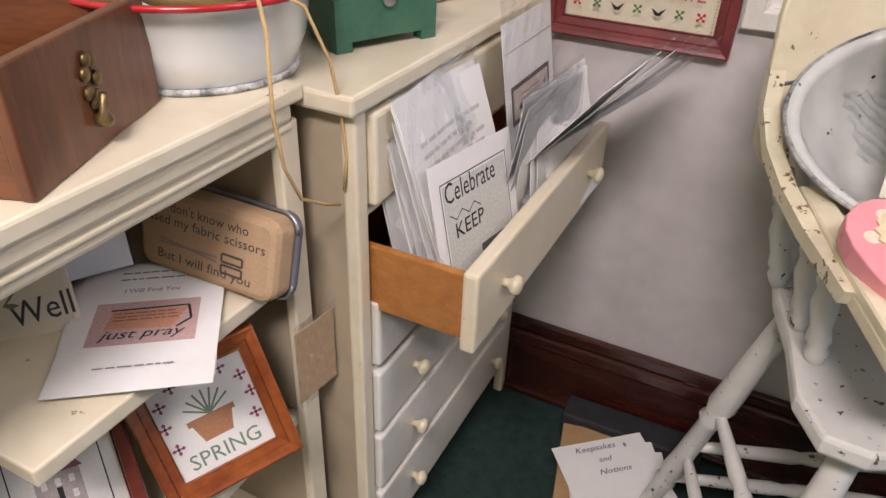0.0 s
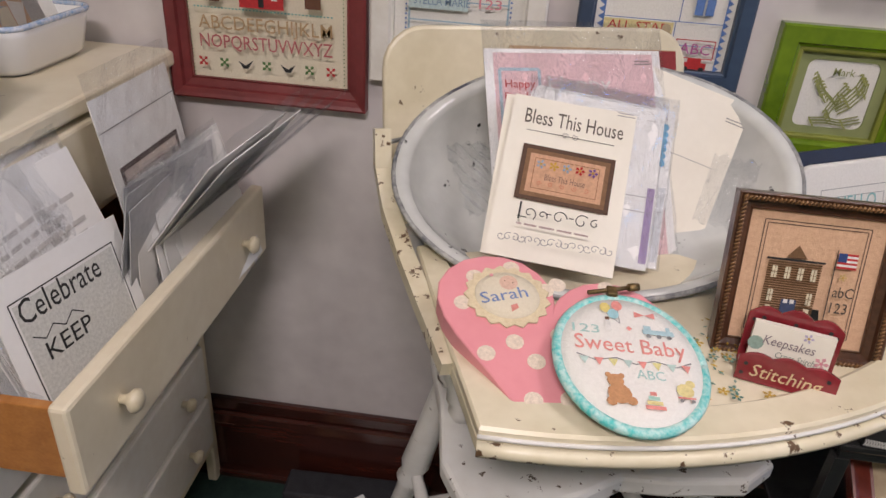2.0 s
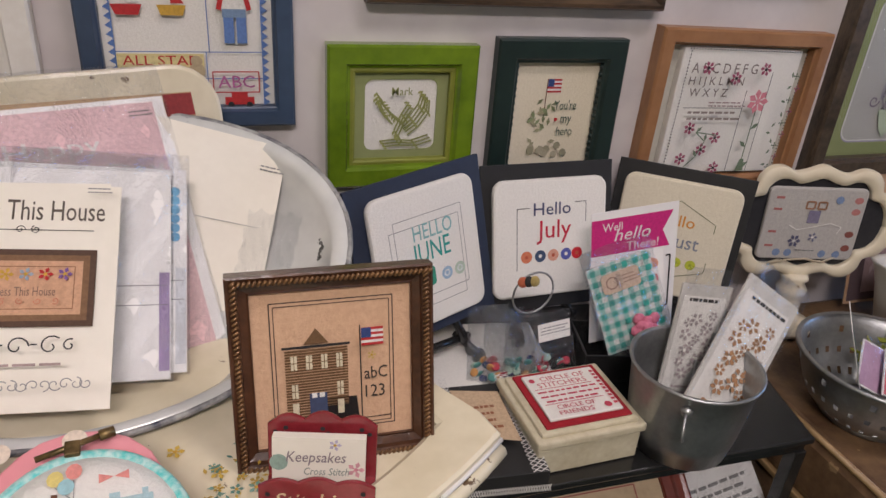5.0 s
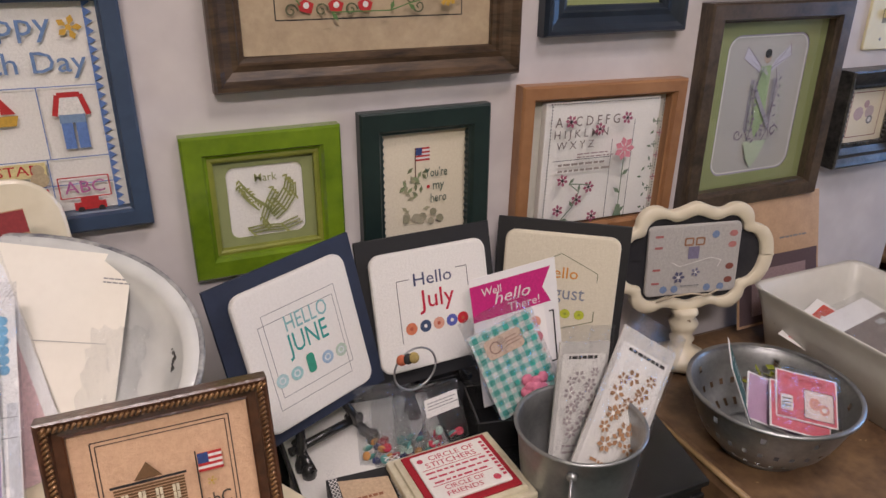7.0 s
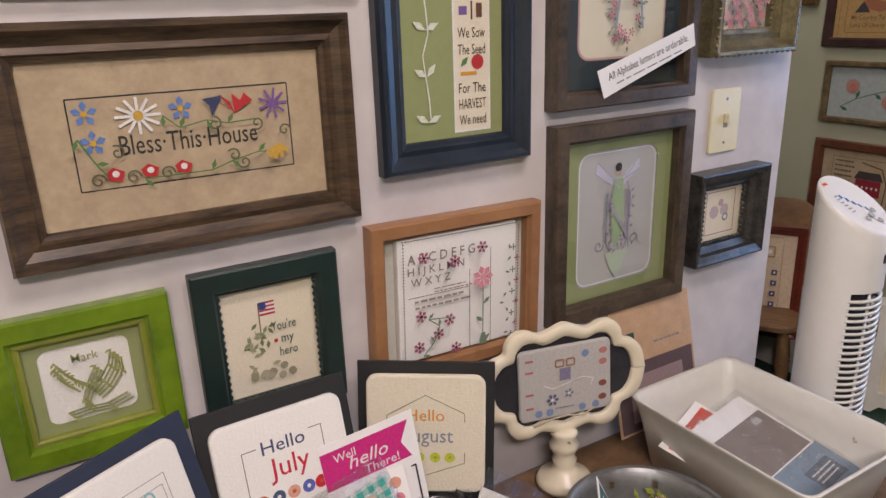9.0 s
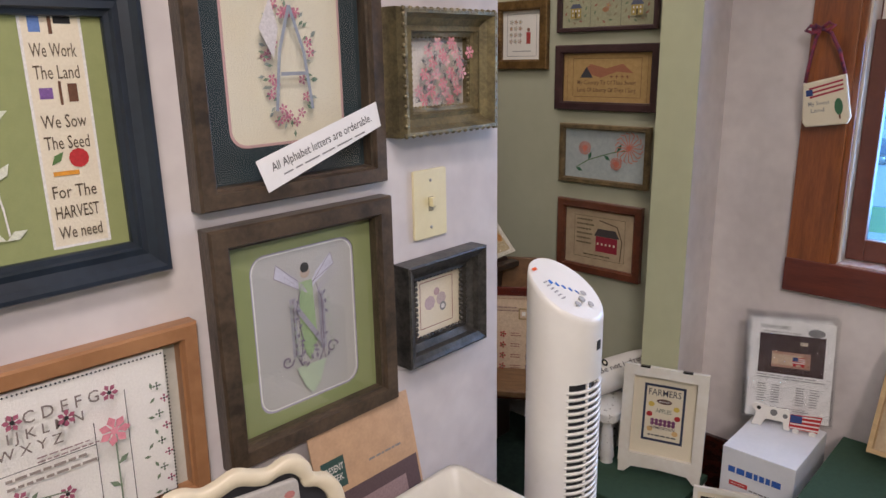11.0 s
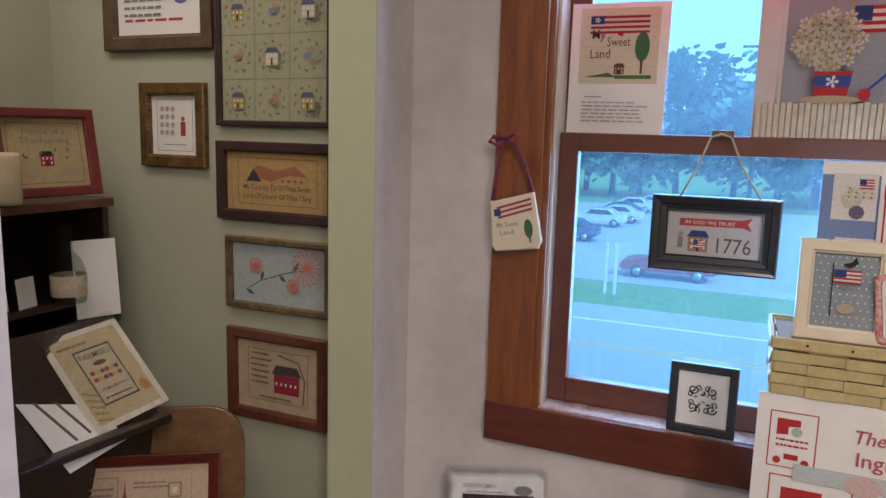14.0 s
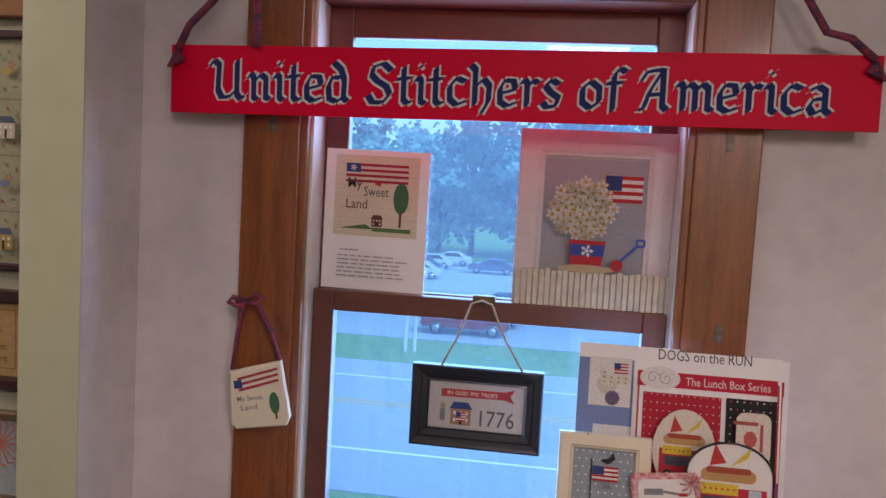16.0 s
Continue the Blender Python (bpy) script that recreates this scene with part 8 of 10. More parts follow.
part("board", slab(round_rect(0.10, 0.075, 0.003), -0.006, 0, 0.001), surf("charcoal board", (0.05, 0.05, 0.06), None, 0.7, 40), o)
Art(0.00005).words(0.0, -0.005, 0.022, "GRILL", (0.6, 0.12, 0.1), 0.055).put("lettering", o, 0.0003)
check = surf("red and black check ribbon", (0.5, 0.02, 0.03), (0.03, 0.01, 0.01), 0.8, 90, 0.05, fine=1.3)
for s in (-1, 1):
    part("ribbon_loop", tube([(0, 0.04, 0.005), (s * 0.025, 0.055, 0.014), (s * 0.05, 0.048, 0.008), (s * 0.03, 0.036, 0.010), (0, 0.04, 0.006)], 0.006, 6), check, o)

# things in the window
a = Art(0.00006)
a.rect(0, 0.05, 0.175, 0.165, (0.72, 0.66, 0.50))
for i in range(7):
    a.rect(0, -0.018 + i * 0.022, 0.175, 0.0006, (0.55, 0.48, 0.34))
for i in range(4):
    a.rect(0.0, 0.113 - i * 0.011, 0.13, 0.0055, (0.40, 0.03, 0.06))
a.rect(-0.050, 0.107, 0.03, 0.018, NAVY).flower(-0.050, 0.107, 0.007, WHITE, WHITE)
a.words(-0.045, 0.066, 0.030, "My", (0.15, 0.1, 0.08), 0.030).words(0.0, 0.050, 0.028, "Sweet", (0.15, 0.1, 0.08), 0.052).words(-0.04, 0.024, 0.028, "Land", (0.15, 0.1, 0.08), 0.044)
a.poly([(-0.006, 0.075), (0.010, 0.083), (0.008, 0.070)], RED)
a.disc(0.052, 0.048, 0.016, (0.05, 0.16, 0.07), 14, 0.032).rect(0.052, 0.004, 0.005, 0.03, BROWN).poly([(-0.075, -0.018), (-0.02, -0.008), (0.0, -0.018)], GREEN).rect(0.035, -0.018, 0.08, 0.008, GREEN).house(0.004, 0.0, 0.022, 0.024, BROWN)
a.bars(-0.05, -0.062, 0.04, 0.006, 1, GREY).bars(-0.01, -0.095, 0.13, 0.05, 6, (0.45, 0.45, 0.45))
sheet("pattern_sheet", east_at(0.819, 1.664, 3.118) @ pose(0, 0, 0, 0, 0, -0.4), 0.216, 0.287, "white sheet with a stitched flag and tree taped in the window", art=a)
# large framed flag basket
a = Art(0.00006)
a.rect(0, 0, 0.198, 0.236, (0.36, 0.37, 0.40))
a.flag(0.055, 0.062, 0.072, 0.052).line([(0.016, 0.095), (0.022, -0.02)], 0.003, GOLD)
for i in range(60):
    t, q = i * 2.4, 0.006 * math.sqrt(i)
    a.flower(-0.022 + q * math.cos(t) * 1.3, 0.02 + q * math.sin(t) * 1.2, 0.013, (0.66, 0.64, 0.55) if i % 3 else (0.5, 0.5, 0.38), GOLD, 6, i)
a.poly([(-0.045, -0.04), (0.025, -0.04), (0.018, -0.092), (-0.04, -0.092)], RED).poly([(-0.043, -0.048), (0.024, -0.048), (0.022, -0.07), (-0.041, -0.07)], (0.04, 0.08, 0.3)).flower(-0.01, -0.06, 0.013, WHITE, WHITE)
a.disc(-0.01, -0.095, 0.055, (0.5, 0.38, 0.22), 16, 0.008).line([(0.05, -0.08), (0.085, -0.045)], 0.005, (0.04, 0.1, 0.4)).ring(0.09, -0.04, 0.014, 0.012, 0.004, (0.04, 0.1, 0.4)).disc(0.048, -0.085, 0.012, RED, 8)
fr = framed("picture_frame", east_at(0.381, 1.692, 3.117), 0.300, 0.345, "wide white frame with a patriotic flower basket standing in the window", surf("chalky white frame", (0.62, 0.56, 0.54), (0.55, 0.49, 0.47), 0.6, 12, 0.04), 0.05, 0.010, linen_grey, art=a, group="")
pk3 = thing("picket_strip", east_at(0.378, 1.553, 3.095), "row of small cream wooden pickets in front of the frame", "fence")
picket = surf("cream picket paint", (0.62, 0.55, 0.42), (0.45, 0.38, 0.27), 0.6, 40, 0.1)
for i in range(26):
    part("picket", box(-0.147 + i * 0.0115, -0.137 + i * 0.0115, -0.036 - 0.002 * ((i * 5) % 3), 0.036 + 0.002 * ((i * 7) % 3), 0, 0.004, 0.0006, seg=1), picket, pk3)
part("backing_rail", box(-0.147, 0.149, -0.02, -0.012, -0.003, 0.0, 0.0005), picket, pk3)
# hanging 1776 frame
twine = surf("twine", (0.5, 0.42, 0.3), None, 0.9, 80, 0.2)
a = Art(0.00006)
a.poly([(-0.07, 0.032), (0.055, 0.034), (0.075, 0.040), (0.066, 0.026), (0.075, 0.012), (0.055, 0.018), (-0.07, 0.016)], (0.45, 0.05, 0.06)).words(-0.008, 0.021, 0.011, "IN GOD WE TRUST", linen, 0.10)
a.words(0.042, -0.038, 0.046, "1776", (0.12, 0.1, 0.1), 0.068).house(-0.030, -0.016, 0.040, 0.046, (0.35, 0.2, 0.12), NAVY).flag(-0.028, -0.022, 0.02, 0.018).disc(-0.066, -0.002, 0.006, (0.4, 0.3, 0.2), 8).rect(-0.066, -0.020, 0.010, 0.024, (0.2, 0.22, 0.25))
h76 = framed("hanging_frame", east_at(0.585, 1.312, 3.068), 0.256, 0.162, "black wooden frame stitched with 1776 hanging on twine in the window", surf("satin black frame", (0.02, 0.022, 0.028), None, 0.35, 30, 0.03, coat=0.3), 0.034, 0.02, linen_grey, art=a, style="deep", group="")
part("twine_hanger", tube([(-0.072, 0.080, 0.008), (-0.045, 0.135, 0.008), (-0.020, 0.205, 0.010), (0, 0.212, 0.010), (0.020, 0.205, 0.010), (0.048, 0.14, 0.008), (0.086, 0.080, 0.008)], 0.0022, 6), twine, h76)
cl = thing("sash_lock", east_at(0.583, 1.522, 3.083), "small brass sash lock on the meeting rail", "window lock")
part("lock_body", box(-0.022, 0.022, -0.004, 0.010, -0.002, 0.014, 0.002), brass, cl)
# small black frame on the sill
a = Art(0.00006)
bs = (0.02, 0.02, 0.02)
for qx in (-1, 1):
    for qy in (-1, 1):
        a.curl(qx * 0.020, qy * 0.020, 0.011, bs, 0.003, qx + qy, 1.3, qx * qy).curl(qx * 0.010, qy * 0.024, 0.007, bs, 0.0025, qx, 1.1).curl(qx * 0.024, qy * 0.009, 0.007, bs, 0.0025, qy, 1.1).leaf(qx * 0.006, qy * 0.010, 0.012, qx + qy, bs)
        a.leaf(qx * 0.008, qy * 0.006, 0.012, 2 * qx - qy, (0.3, 0.27, 0.2))
framed("standing_frame", leaning((3.045, 0.577, 0.954), -90, 8, 0), 0.140, 0.152, "small black frame with a scroll motif on the sill", MATS["satin black frame"], 0.018, 0.012, linen_white, art=a, group="")
# tote bag on the casing
tg = thing("tote_bag", axes((3.0, 1.012, 1.315), (0.12, -1, 0.14), (0, 0.14, 1)) @ pose(0, 0.185, 0, 0, 0, 2) @ pose(0, -0.185, 0), "tiny stitched linen tote hanging from a plaid ribbon on the casing", "bag")
part("bag_body", slab([(-0.052, -0.062), (0.046, -0.066), (0.056, -0.05), (0.052, 0.062), (-0.050, 0.052), (-0.060, -0.048)], -0.010, 0.010, 0.005), linen, tg)
a = Art(0.00006)
for i in range(3):
    a.line([(-0.036, 0.036 - i * 0.011), (0.044, 0.048 - i * 0.011)], 0.005, (0.42, 0.04, 0.07))
a.rect(-0.036, 0.026, 0.016, 0.016, NAVY).disc(0.030, -0.018, 0.010, (0.05, 0.16, 0.08), 12, 0.022).rect(0.031, -0.044, 0.004, 0.012, BROWN).words(-0.016, -0.008, 0.015, "My Sweet", GREY, 0.05).words(-0.020, -0.026, 0.015, "Land", GREY, 0.032)
a.put("stitching", tg, 0.0104)
plaid = surf("navy and red plaid ribbon", (0.35, 0.04, 0.06), (0.03, 0.03, 0.08), 0.8, 70, 0.1, fine=1.4)
part("ribbon_strap", tube([(-0.046, 0.055, 0), (-0.03, 0.11, 0.003), (-0.012, 0.165, 0.004), (0.0, 0.185, 0.005)], 0.0045, 6), plaid, tg)
part("ribbon_strap", tube([(0.048, 0.062, 0), (0.040, 0.12, 0.003), (0.024, 0.17, 0.004), (0.0, 0.188, 0.006)], 0.0045, 6), plaid, tg)
for s, tt in ((-1, 0), (1, 1.1), (-0.5, 2.4)):
    part("ribbon_bow", tube([(0, 0.185, 0.006), (s * 0.022, 0.197, 0.014), (s * 0.034, 0.188, 0.008), (s * 0.018, 0.178, 0.010), (0, 0.185, 0.006)], 0.005, 6), plaid, tg)
# banner
bn = thing("banner", axes((2.99, 0.565, 1.926), (0, -1, 0.012), (0, 0.012, 1)), "long red board lettered United Stitchers of America in blue and white", "sign")
part("board", box(-0.637, 0.637, -0.064, 0.064, -0.006, 0, 0.0006), surf("glossy red vinyl", (0.72, 0.004, 0.035), (0.66, 0.004, 0.03), 0.45, 4, 0.01), bn)
# each letter: strokes of a broad pen, and its advance
GOTHIC = {
    "U": ("0,.6 .08,.7 .17,.62 .15,.2 .22,.06 .36,.07 .5,.2|.5,.7 .5,.12 .58,.03 .64,.1", 0.70),
    "n": ("0,.40 .06,.48 .11,.42 .11,.08 .17,.03|.11,.34 .24,.47 .33,.4 .33,.08 .40,.04", 0.47),
    "i": ("0,.40 .06,.48 .11,.42 .11,.08 .18,.03|.08,.63 .13,.68", 0.25),
    "t": ("0,.44 .22,.46|.11,.64 .11,.1 .17,.03 .25,.08", 0.30),
    "e": ("0.06,.24 .31,.31 .27,.45 .13,.46 .05,.32 .06,.1 .17,.03 .33,.1", 0.39),
    "d": ("0.27,.44 .12,.45 .05,.3 .07,.08 .2,.03 .32,.12|.14,.7 .27,.58 .33,.4 .32,.1 .39,.04", 0.46),
    "S": ("0.44,.58 .3,.7 .13,.64 .1,.5 .2,.4 .36,.31 .42,.18 .3,.04 .12,.04 .04,.16", 0.55),
    "c": ("0.31,.42 .17,.48 .05,.34 .06,.12 .17,.03 .33,.1", 0.38),
    "h": ("0.02,.7 .10,.62 .10,.04|.10,.34 .24,.47 .34,.36 .33,.1 .22,-.1", 0.47),
    "r": ("0,.40 .06,.48 .11,.42 .11,.04|.11,.34 .21,.47 .29,.42", 0.34),
    "s": ("0.29,.41 .17,.48 .07,.38 .17,.27 .29,.19 .24,.05 .1,.03 .03,.11", 0.37),
    "o": ("0.19,.47 .06,.36 .06,.13 .19,.03 .33,.14 .33,.36 .19,.47", 0.44),
    "f": ("0.31,.63 .21,.69 .12,.58 .11,0|0,.44 .25,.46", 0.29),
    "A": ("0.02,.5 .1,.64 .3,.68 .38,.66|.36,.66 .36,.1 .44,.03|.32,.62 .16,.34 .06,.04 0,.04|.12,.27 .36,.29", 0.57),
    "m": ("0,.40 .06,.48 .11,.42 .11,.04|.11,.34 .22,.47 .30,.4 .30,.04|.30,.34 .41,.47 .50,.4 .50,.08 .57,.04", 0.63),
    "a": ("0.06,.40 .18,.47 .29,.4 .29,.1 .37,.03|.29,.28 .12,.26 .05,.14 .12,.03 .29,.12", 0.43),
    " ": ("", 0.25),
}


def gothic(a, said, x, y, size, c, more=0.0):
    """Lettering with a pen whose nib is held at 38 degrees; more: the width that a border adds."""
    vx, vy = math.cos(radians(38)) * (0.052 + more / 2) * size, math.sin(radians(38)) * (0.052 + more / 2) * size
    for letter in said:
        strokes, step = GOTHIC[letter]
        for stroke in strokes.split("|"):
            pts = [tuple(float(v) for v in p.split(",")) for p in stroke.split()]
            pts = [(x + px * size, y + py * size) for px, py in pts]
            if len(pts) > 1:
                a.line(pts, (0.026 + more) * size, c)
            for (ax, ay), (bx, by) in zip(pts, pts[1:]):
                a.poly([(ax - vx, ay - vy), (ax + vx, ay + vy), (bx + vx, by + vy), (bx - vx, by - vy)], c)
        x += step * size
    return a


MATS["glossy red vinyl"].node_tree.nodes["Principled BSDF"].inputs["Specular IOR Level"].default_value = 0.12
wide = sum(GOTHIC[k][1] for k in "United Stitchers of America")
a = Art(0.000002)
gothic(a, "United Stitchers of America", -0.558, -0.040, 1.12 / wide, WHITE, 0.100)
a.z += 0.0004
gothic(a, "United Stitchers of America", -0.558, -0.040, 1.12 / wide, (0.01, 0.025, 0.14), 0.014)
a.put("lettering", bn, 0.0002)
for pts in ([(-0.622, 0.055, 0.004), (-0.60, 0.10, 0.004), (-0.555, 0.145, 0.002), (-0.50, 0.22, 0.0)], [(0.622, 0.055, 0.004), (0.58, 0.09, 0.006), (0.54, 0.10, 0.006), (0.51, 0.15, 0.004), (0.47, 0.22, 0.0)], [(-0.47, 0.06, 0.002), (-0.465, 0.10, 0.003), (-0.47, 0.15, 0.0)]):
    part("ribbon_hanger", tube(pts, 0.007, 6), plaid, bn)
for s in (-1, 1):
    for k in range(3):
        part("ribbon_knot", tube([(s * 0.622, 0.05, 0.004), (s * (0.610 + 0.012 * k), 0.035 - 0.008 * k, 0.012), (s * 0.625, 0.03, 0.004)], 0.006, 6), plaid, bn)
for y, z in ((0.150, 1.50), (0.157, 1.845), (1.01, 1.845)):
    kh = thing("hook_plate", east_at(y, z, 3.028), "small dark metal plate screwed to the window casing", "hardware")
    part("plate", slab(round_rect(0.014, 0.032, 0.005, 3), 0, 0.002, 0.0005), surf("tarnished metal", (0.2, 0.18, 0.14), (0.1, 0.09, 0.07), 0.5, 60, 0.1, metal=0.7), kh)

# ---- pictures on the green wall ----
GX = WX - 0.001


def on_green(y0, y1, z0, z1, roll=0.0):
    return east_at((y0 + y1) / 2, (z0 + z1) / 2, GX) @ pose(0, 0, 0, 0, 0, roll), abs(y1 - y0), z1 - z0


dkwood = surf("dark purple brown frame", (0.07, 0.035, 0.035), (0.035, 0.018, 0.02), 0.35, 12, 0.06)
cherry = surf("cherry frame", (0.16, 0.05, 0.025), (0.08, 0.025, 0.014), 0.35, 12, 0.06, coat=0.3)
ggrp = "pictures on the green wall"
a = Art(0.00006)
a.ring(0, 0, 0.255, 0.125, 0.002, (0.25, 0.15, 0.06)).ring(0, 0, 0.30, 0.17, 0.0015, (0.25, 0.15, 0.06)).poly([(-0.09, 0.02), (-0.06, 0.045), (0.0, 0.03), (0.06, 0.045), (0.10, 0.015), (0.04, 0.02), (-0.02, 0.0)], (0.38, 0.15, 0.08)).poly([(-0.10, 0.0), (-0.075, 0.035), (-0.05, 0.0)], (0.05, 0.05, 0.06)).words(0, -0.022, 0.020, "My Country Tis Of Thee Sweet", (0.18, 0.1, 0.05), 0.22).words(0, -0.046, 0.020, "Land Of Liberty Of Thee I Sing", (0.18, 0.1, 0.05), 0.22)
for i in range(4):
    a.flower(0.02 + i * 0.02, 0.004, 0.007, (0.3, 0.12, 0.06), BLACK, 4)
goldcloth = surf("gold brown linen", (0.46, 0.30, 0.12), (0.38, 0.24, 0.09), 0.9, 80, 0.2)
framed("picture_frame", *on_green(1.50, 1.888, 1.262, 1.476), "dark framed gold sampler with an eagle and flag", dkwood, 0.028, 0.02, goldcloth, art=a, group=ggrp)
a = Art(0.00006)
cor = (0.62, 0.20, 0.14)
a.stem([(-0.11, -0.05), (-0.06, -0.02), (0.0, 0.0), (0.05, 0.015), (0.09, 0.02)], 0.003, GREEN, 0.03, (0.04, 0.15, 0.08))
for x, y, k in ((-0.075, 0.02, 0.02), (0.095, 0.03, 0.045), (0.05, -0.025, 0.018)):
    for i in range(16):
        t = i * math.pi / 8
        a.line([(x, y), (x + k * math.cos(t), y + k * math.sin(t)), (x + k * 1.15 * math.cos(t + 0.3), y + k * 1.15 * math.sin(t + 0.3))], 0.003, cor)
framed("picture_frame", *on_green(1.518, 1.862, 1.012, 1.216), "gilt framed sky grey panel with coral chrysanthemums", surf("dull gilt bamboo frame", (0.28, 0.20, 0.10), (0.12, 0.09, 0.05), 0.4, 30, 0.2, metal=0.4), 0.018, 0.02, surf("grey blue linen", (0.40, 0.45, 0.44), (0.33, 0.38, 0.38), 0.9, 60, 0.2), art=a, group=ggrp)
a = Art(0.00006)
a.ring(0, 0, 0.20, 0.15, 0.0016, (0.15, 0.12, 0.06)).rect(0.03, -0.02, 0.085, 0.055, (0.30, 0.02, 0.04)).poly([(-0.02, 0.008), (0.08, 0.008), (0.065, 0.035), (-0.005, 0.035)], (0.06, 0.05, 0.05)).line([(0.085, -0.07), (0.09, 0.0), (0.07, 0.05), (0.0, 0.065)], 0.004, (0.12, 0.08, 0.04)).bars(-0.06, 0.02, 0.06, 0.10, 6, (0.15, 0.12, 0.06)).bars(0.0, -0.062, 0.12, 0.014, 1, (0.15, 0.12, 0.06))
for i in range(5):
    a.rect(-0.002 + i * 0.016, -0.018, 0.006, 0.008, linen)
framed("picture_frame", *on_green(1.530, 1.863, 0.690, 0.952), "cherry framed tan sampler of a red house under a tree", cherry, 0.030, 0.02, linen_tan, art=a, group=ggrp)
a = Art(0.00006)
for i in range(3):
    for j in range(4):
        x, y = 0.115 * (i - 1), 0.165 - 0.115 * j
        a.ring(x, y, 0.113, 0.113, 0.001, (0.2, 0.2, 0.14))
        for k in range(10):
            t = k * 0.63
            a.leaf(x + 0.036 * math.cos(t), y + 0.034 * math.sin(t), 0.016, t + 1.2, [(0.18, 0.24, 0.14), (0.30, 0.24, 0.14), (0.35, 0.14, 0.1)][(k + i + j) % 3])
        if (i + j) % 2:
            a.house(x, y, 0.04, 0.045, [(0.42, 0.32, 0.1), (0.35, 0.1, 0.08), (0.6, 0.55, 0.42)][(i * j) % 3], (0.1, 0.12, 0.18))
        else:
            a.disc(x, y, 0.012, [(0.2, 0.25, 0.4), (0.4, 0.2, 0.1), (0.5, 0.4, 0.12)][(i + 2 * j) % 3], 9, 0.008).flower(x + 0.01, y + 0.012, 0.010, (0.45, 0.2, 0.15), GOLD)
framed("picture_frame", *on_green(1.515, 1.885, 1.517, 2.01), "dark frame with a grid of stitched birdhouse squares", dkwood, 0.015, 0.02, surf("sage linen", (0.40, 0.40, 0.26), None, 0.9, 120, 0.2), art=a, group=ggrp)
a = Art(0.00006)
a.ring(0, 0, 0.13, 0.145, 0.0015, GREY).rect(0.03, -0.01, 0.018, 0.04, (0.45, 0.06, 0.05)).disc(0.03, 0.018, 0.007, (0.3, 0.15, 0.1), 8).bars(0, -0.055, 0.08, 0.008, 1, GREY)
for i in range(12):
    a.flower(-0.045 + (i % 3) * 0.02, 0.045 - (i // 3) * 0.022, 0.009, [(0.3, 0.3, 0.26), (0.35, 0.2, 0.16)][i % 2], GOLD, 5)
g = framed("picture_frame", *on_green(1.925, 2.162, 1.397, 1.632), "small beaded bronze frame with a stitched verse", surf("bronze beaded frame", (0.24, 0.14, 0.05), (0.10, 0.055, 0.02), 0.35, 30, 0.2, metal=0.5), 0.034, 0.02, linen_white, art=a, group=ggrp)
beads(g, 0.176, 0.176, 0.005, MATS["bronze beaded frame"], 0.012, 0.012)
a = Art(0.00006)
a.bars(0, -0.085, 0.26, 0.02, 1, (0.5, 0.05, 0.1)).bars(-0.05, -0.03, 0.16, 0.10, 5, GREY).disc(0.08, -0.01, 0.035, (0.12, 0.14, 0.4), 12).bars(0.02, 0.07, 0.2, 0.06, 3, (0.2, 0.25, 0.5))
framed("picture_frame", *on_green(1.890, 2.285, 1.722, 2.06), "brown frame with a white sampler in red and blue thread", wood_dark, 0.042, 0.024, linen_white, art=a, group=ggrp)
a = Art(0.00006)
a.ring(0, 0, 0.30, 0.14, 0.002, (0.2, 0.12, 0.05))
for i in range(14):
    a.curl(-0.12 + 0.018 * i, -0.045 + 0.01 * (i % 3), 0.012, (0.2, 0.12, 0.05), 0.002, i)
framed("picture_frame", *on_green(1.50, 1.90, 2.035, 2.30), "varnished brown frame with a gold needlework", surf("golden brown frame", (0.30, 0.14, 0.05), (0.2, 0.09, 0.03), 0.3, 10, 0.05, coat=0.4), 0.045, 0.025, goldcloth, art=a, group=ggrp)

# ---- alcove furniture ----
dk = surf("black brown cabinet", (0.035, 0.018, 0.012), (0.02, 0.01, 0.008), 0.3, 10, 0.05, coat=0.3)
ac = thing("cabinet", pose(2.66, 2.36, F), "dark brown open cabinet in the green corner", "cabinet")
part("side", box(0.27, 0.29, -0.15, 0.15, 0, 1.25, 0.002), dk, ac)
part("side", box(-0.29, -0.27, -0.15, 0.15, 0, 1.25, 0.002), dk, ac)
part("back", box(-0.27, 0.27, 0.135, 0.15, 0, 1.25, 0.001), dk, ac)
part("top_board", box(-0.30, 0.30, -0.165, 0.155, 1.25, 1.275, 0.004), cherry, ac)
for z in (0.3, 0.75, 0.98):
    part("shelf", box(-0.27, 0.27, -0.145, 0.135, z, z + 0.018, 0.002), dk, ac)
a = Art(0.00006)
a.ring(0, 0, 0.19, 0.16, 0.0015, (0.12, 0.15, 0.08)).words(0, 0.05, 0.024, "House of a", (0.25, 0.22, 0.2), 0.11).words(0, 0.026, 0.024, "Thanksgiving", (0.25, 0.22, 0.2), 0.13).house(0, -0.015, 0.035, 0.04, (0.45, 0.03, 0.04), BLACK).words(-0.05, -0.062, 0.022, "ABE", (0.4, 0.35, 0.25), 0.05).words(0.055, -0.062, 0.022, "1872", (0.4, 0.35, 0.25), 0.05)
for i in range(8):
    a.leaf(-0.06 + (i % 4) * 0.04, -0.01 + 0.012 * (i // 4), 0.014, i * 1.2, (0.12, 0.15, 0.08))
framed("picture_frame", leaning((2.80, 2.26, 1.43), -12, 8, 1), 0.27, 0.235, "burgundy framed house sampler standing on the cabinet", redwood, 0.026, 0.02, surf("yellow linen", (0.48, 0.38, 0.20), None, 0.9, 120, 0.2), art=a, group="")
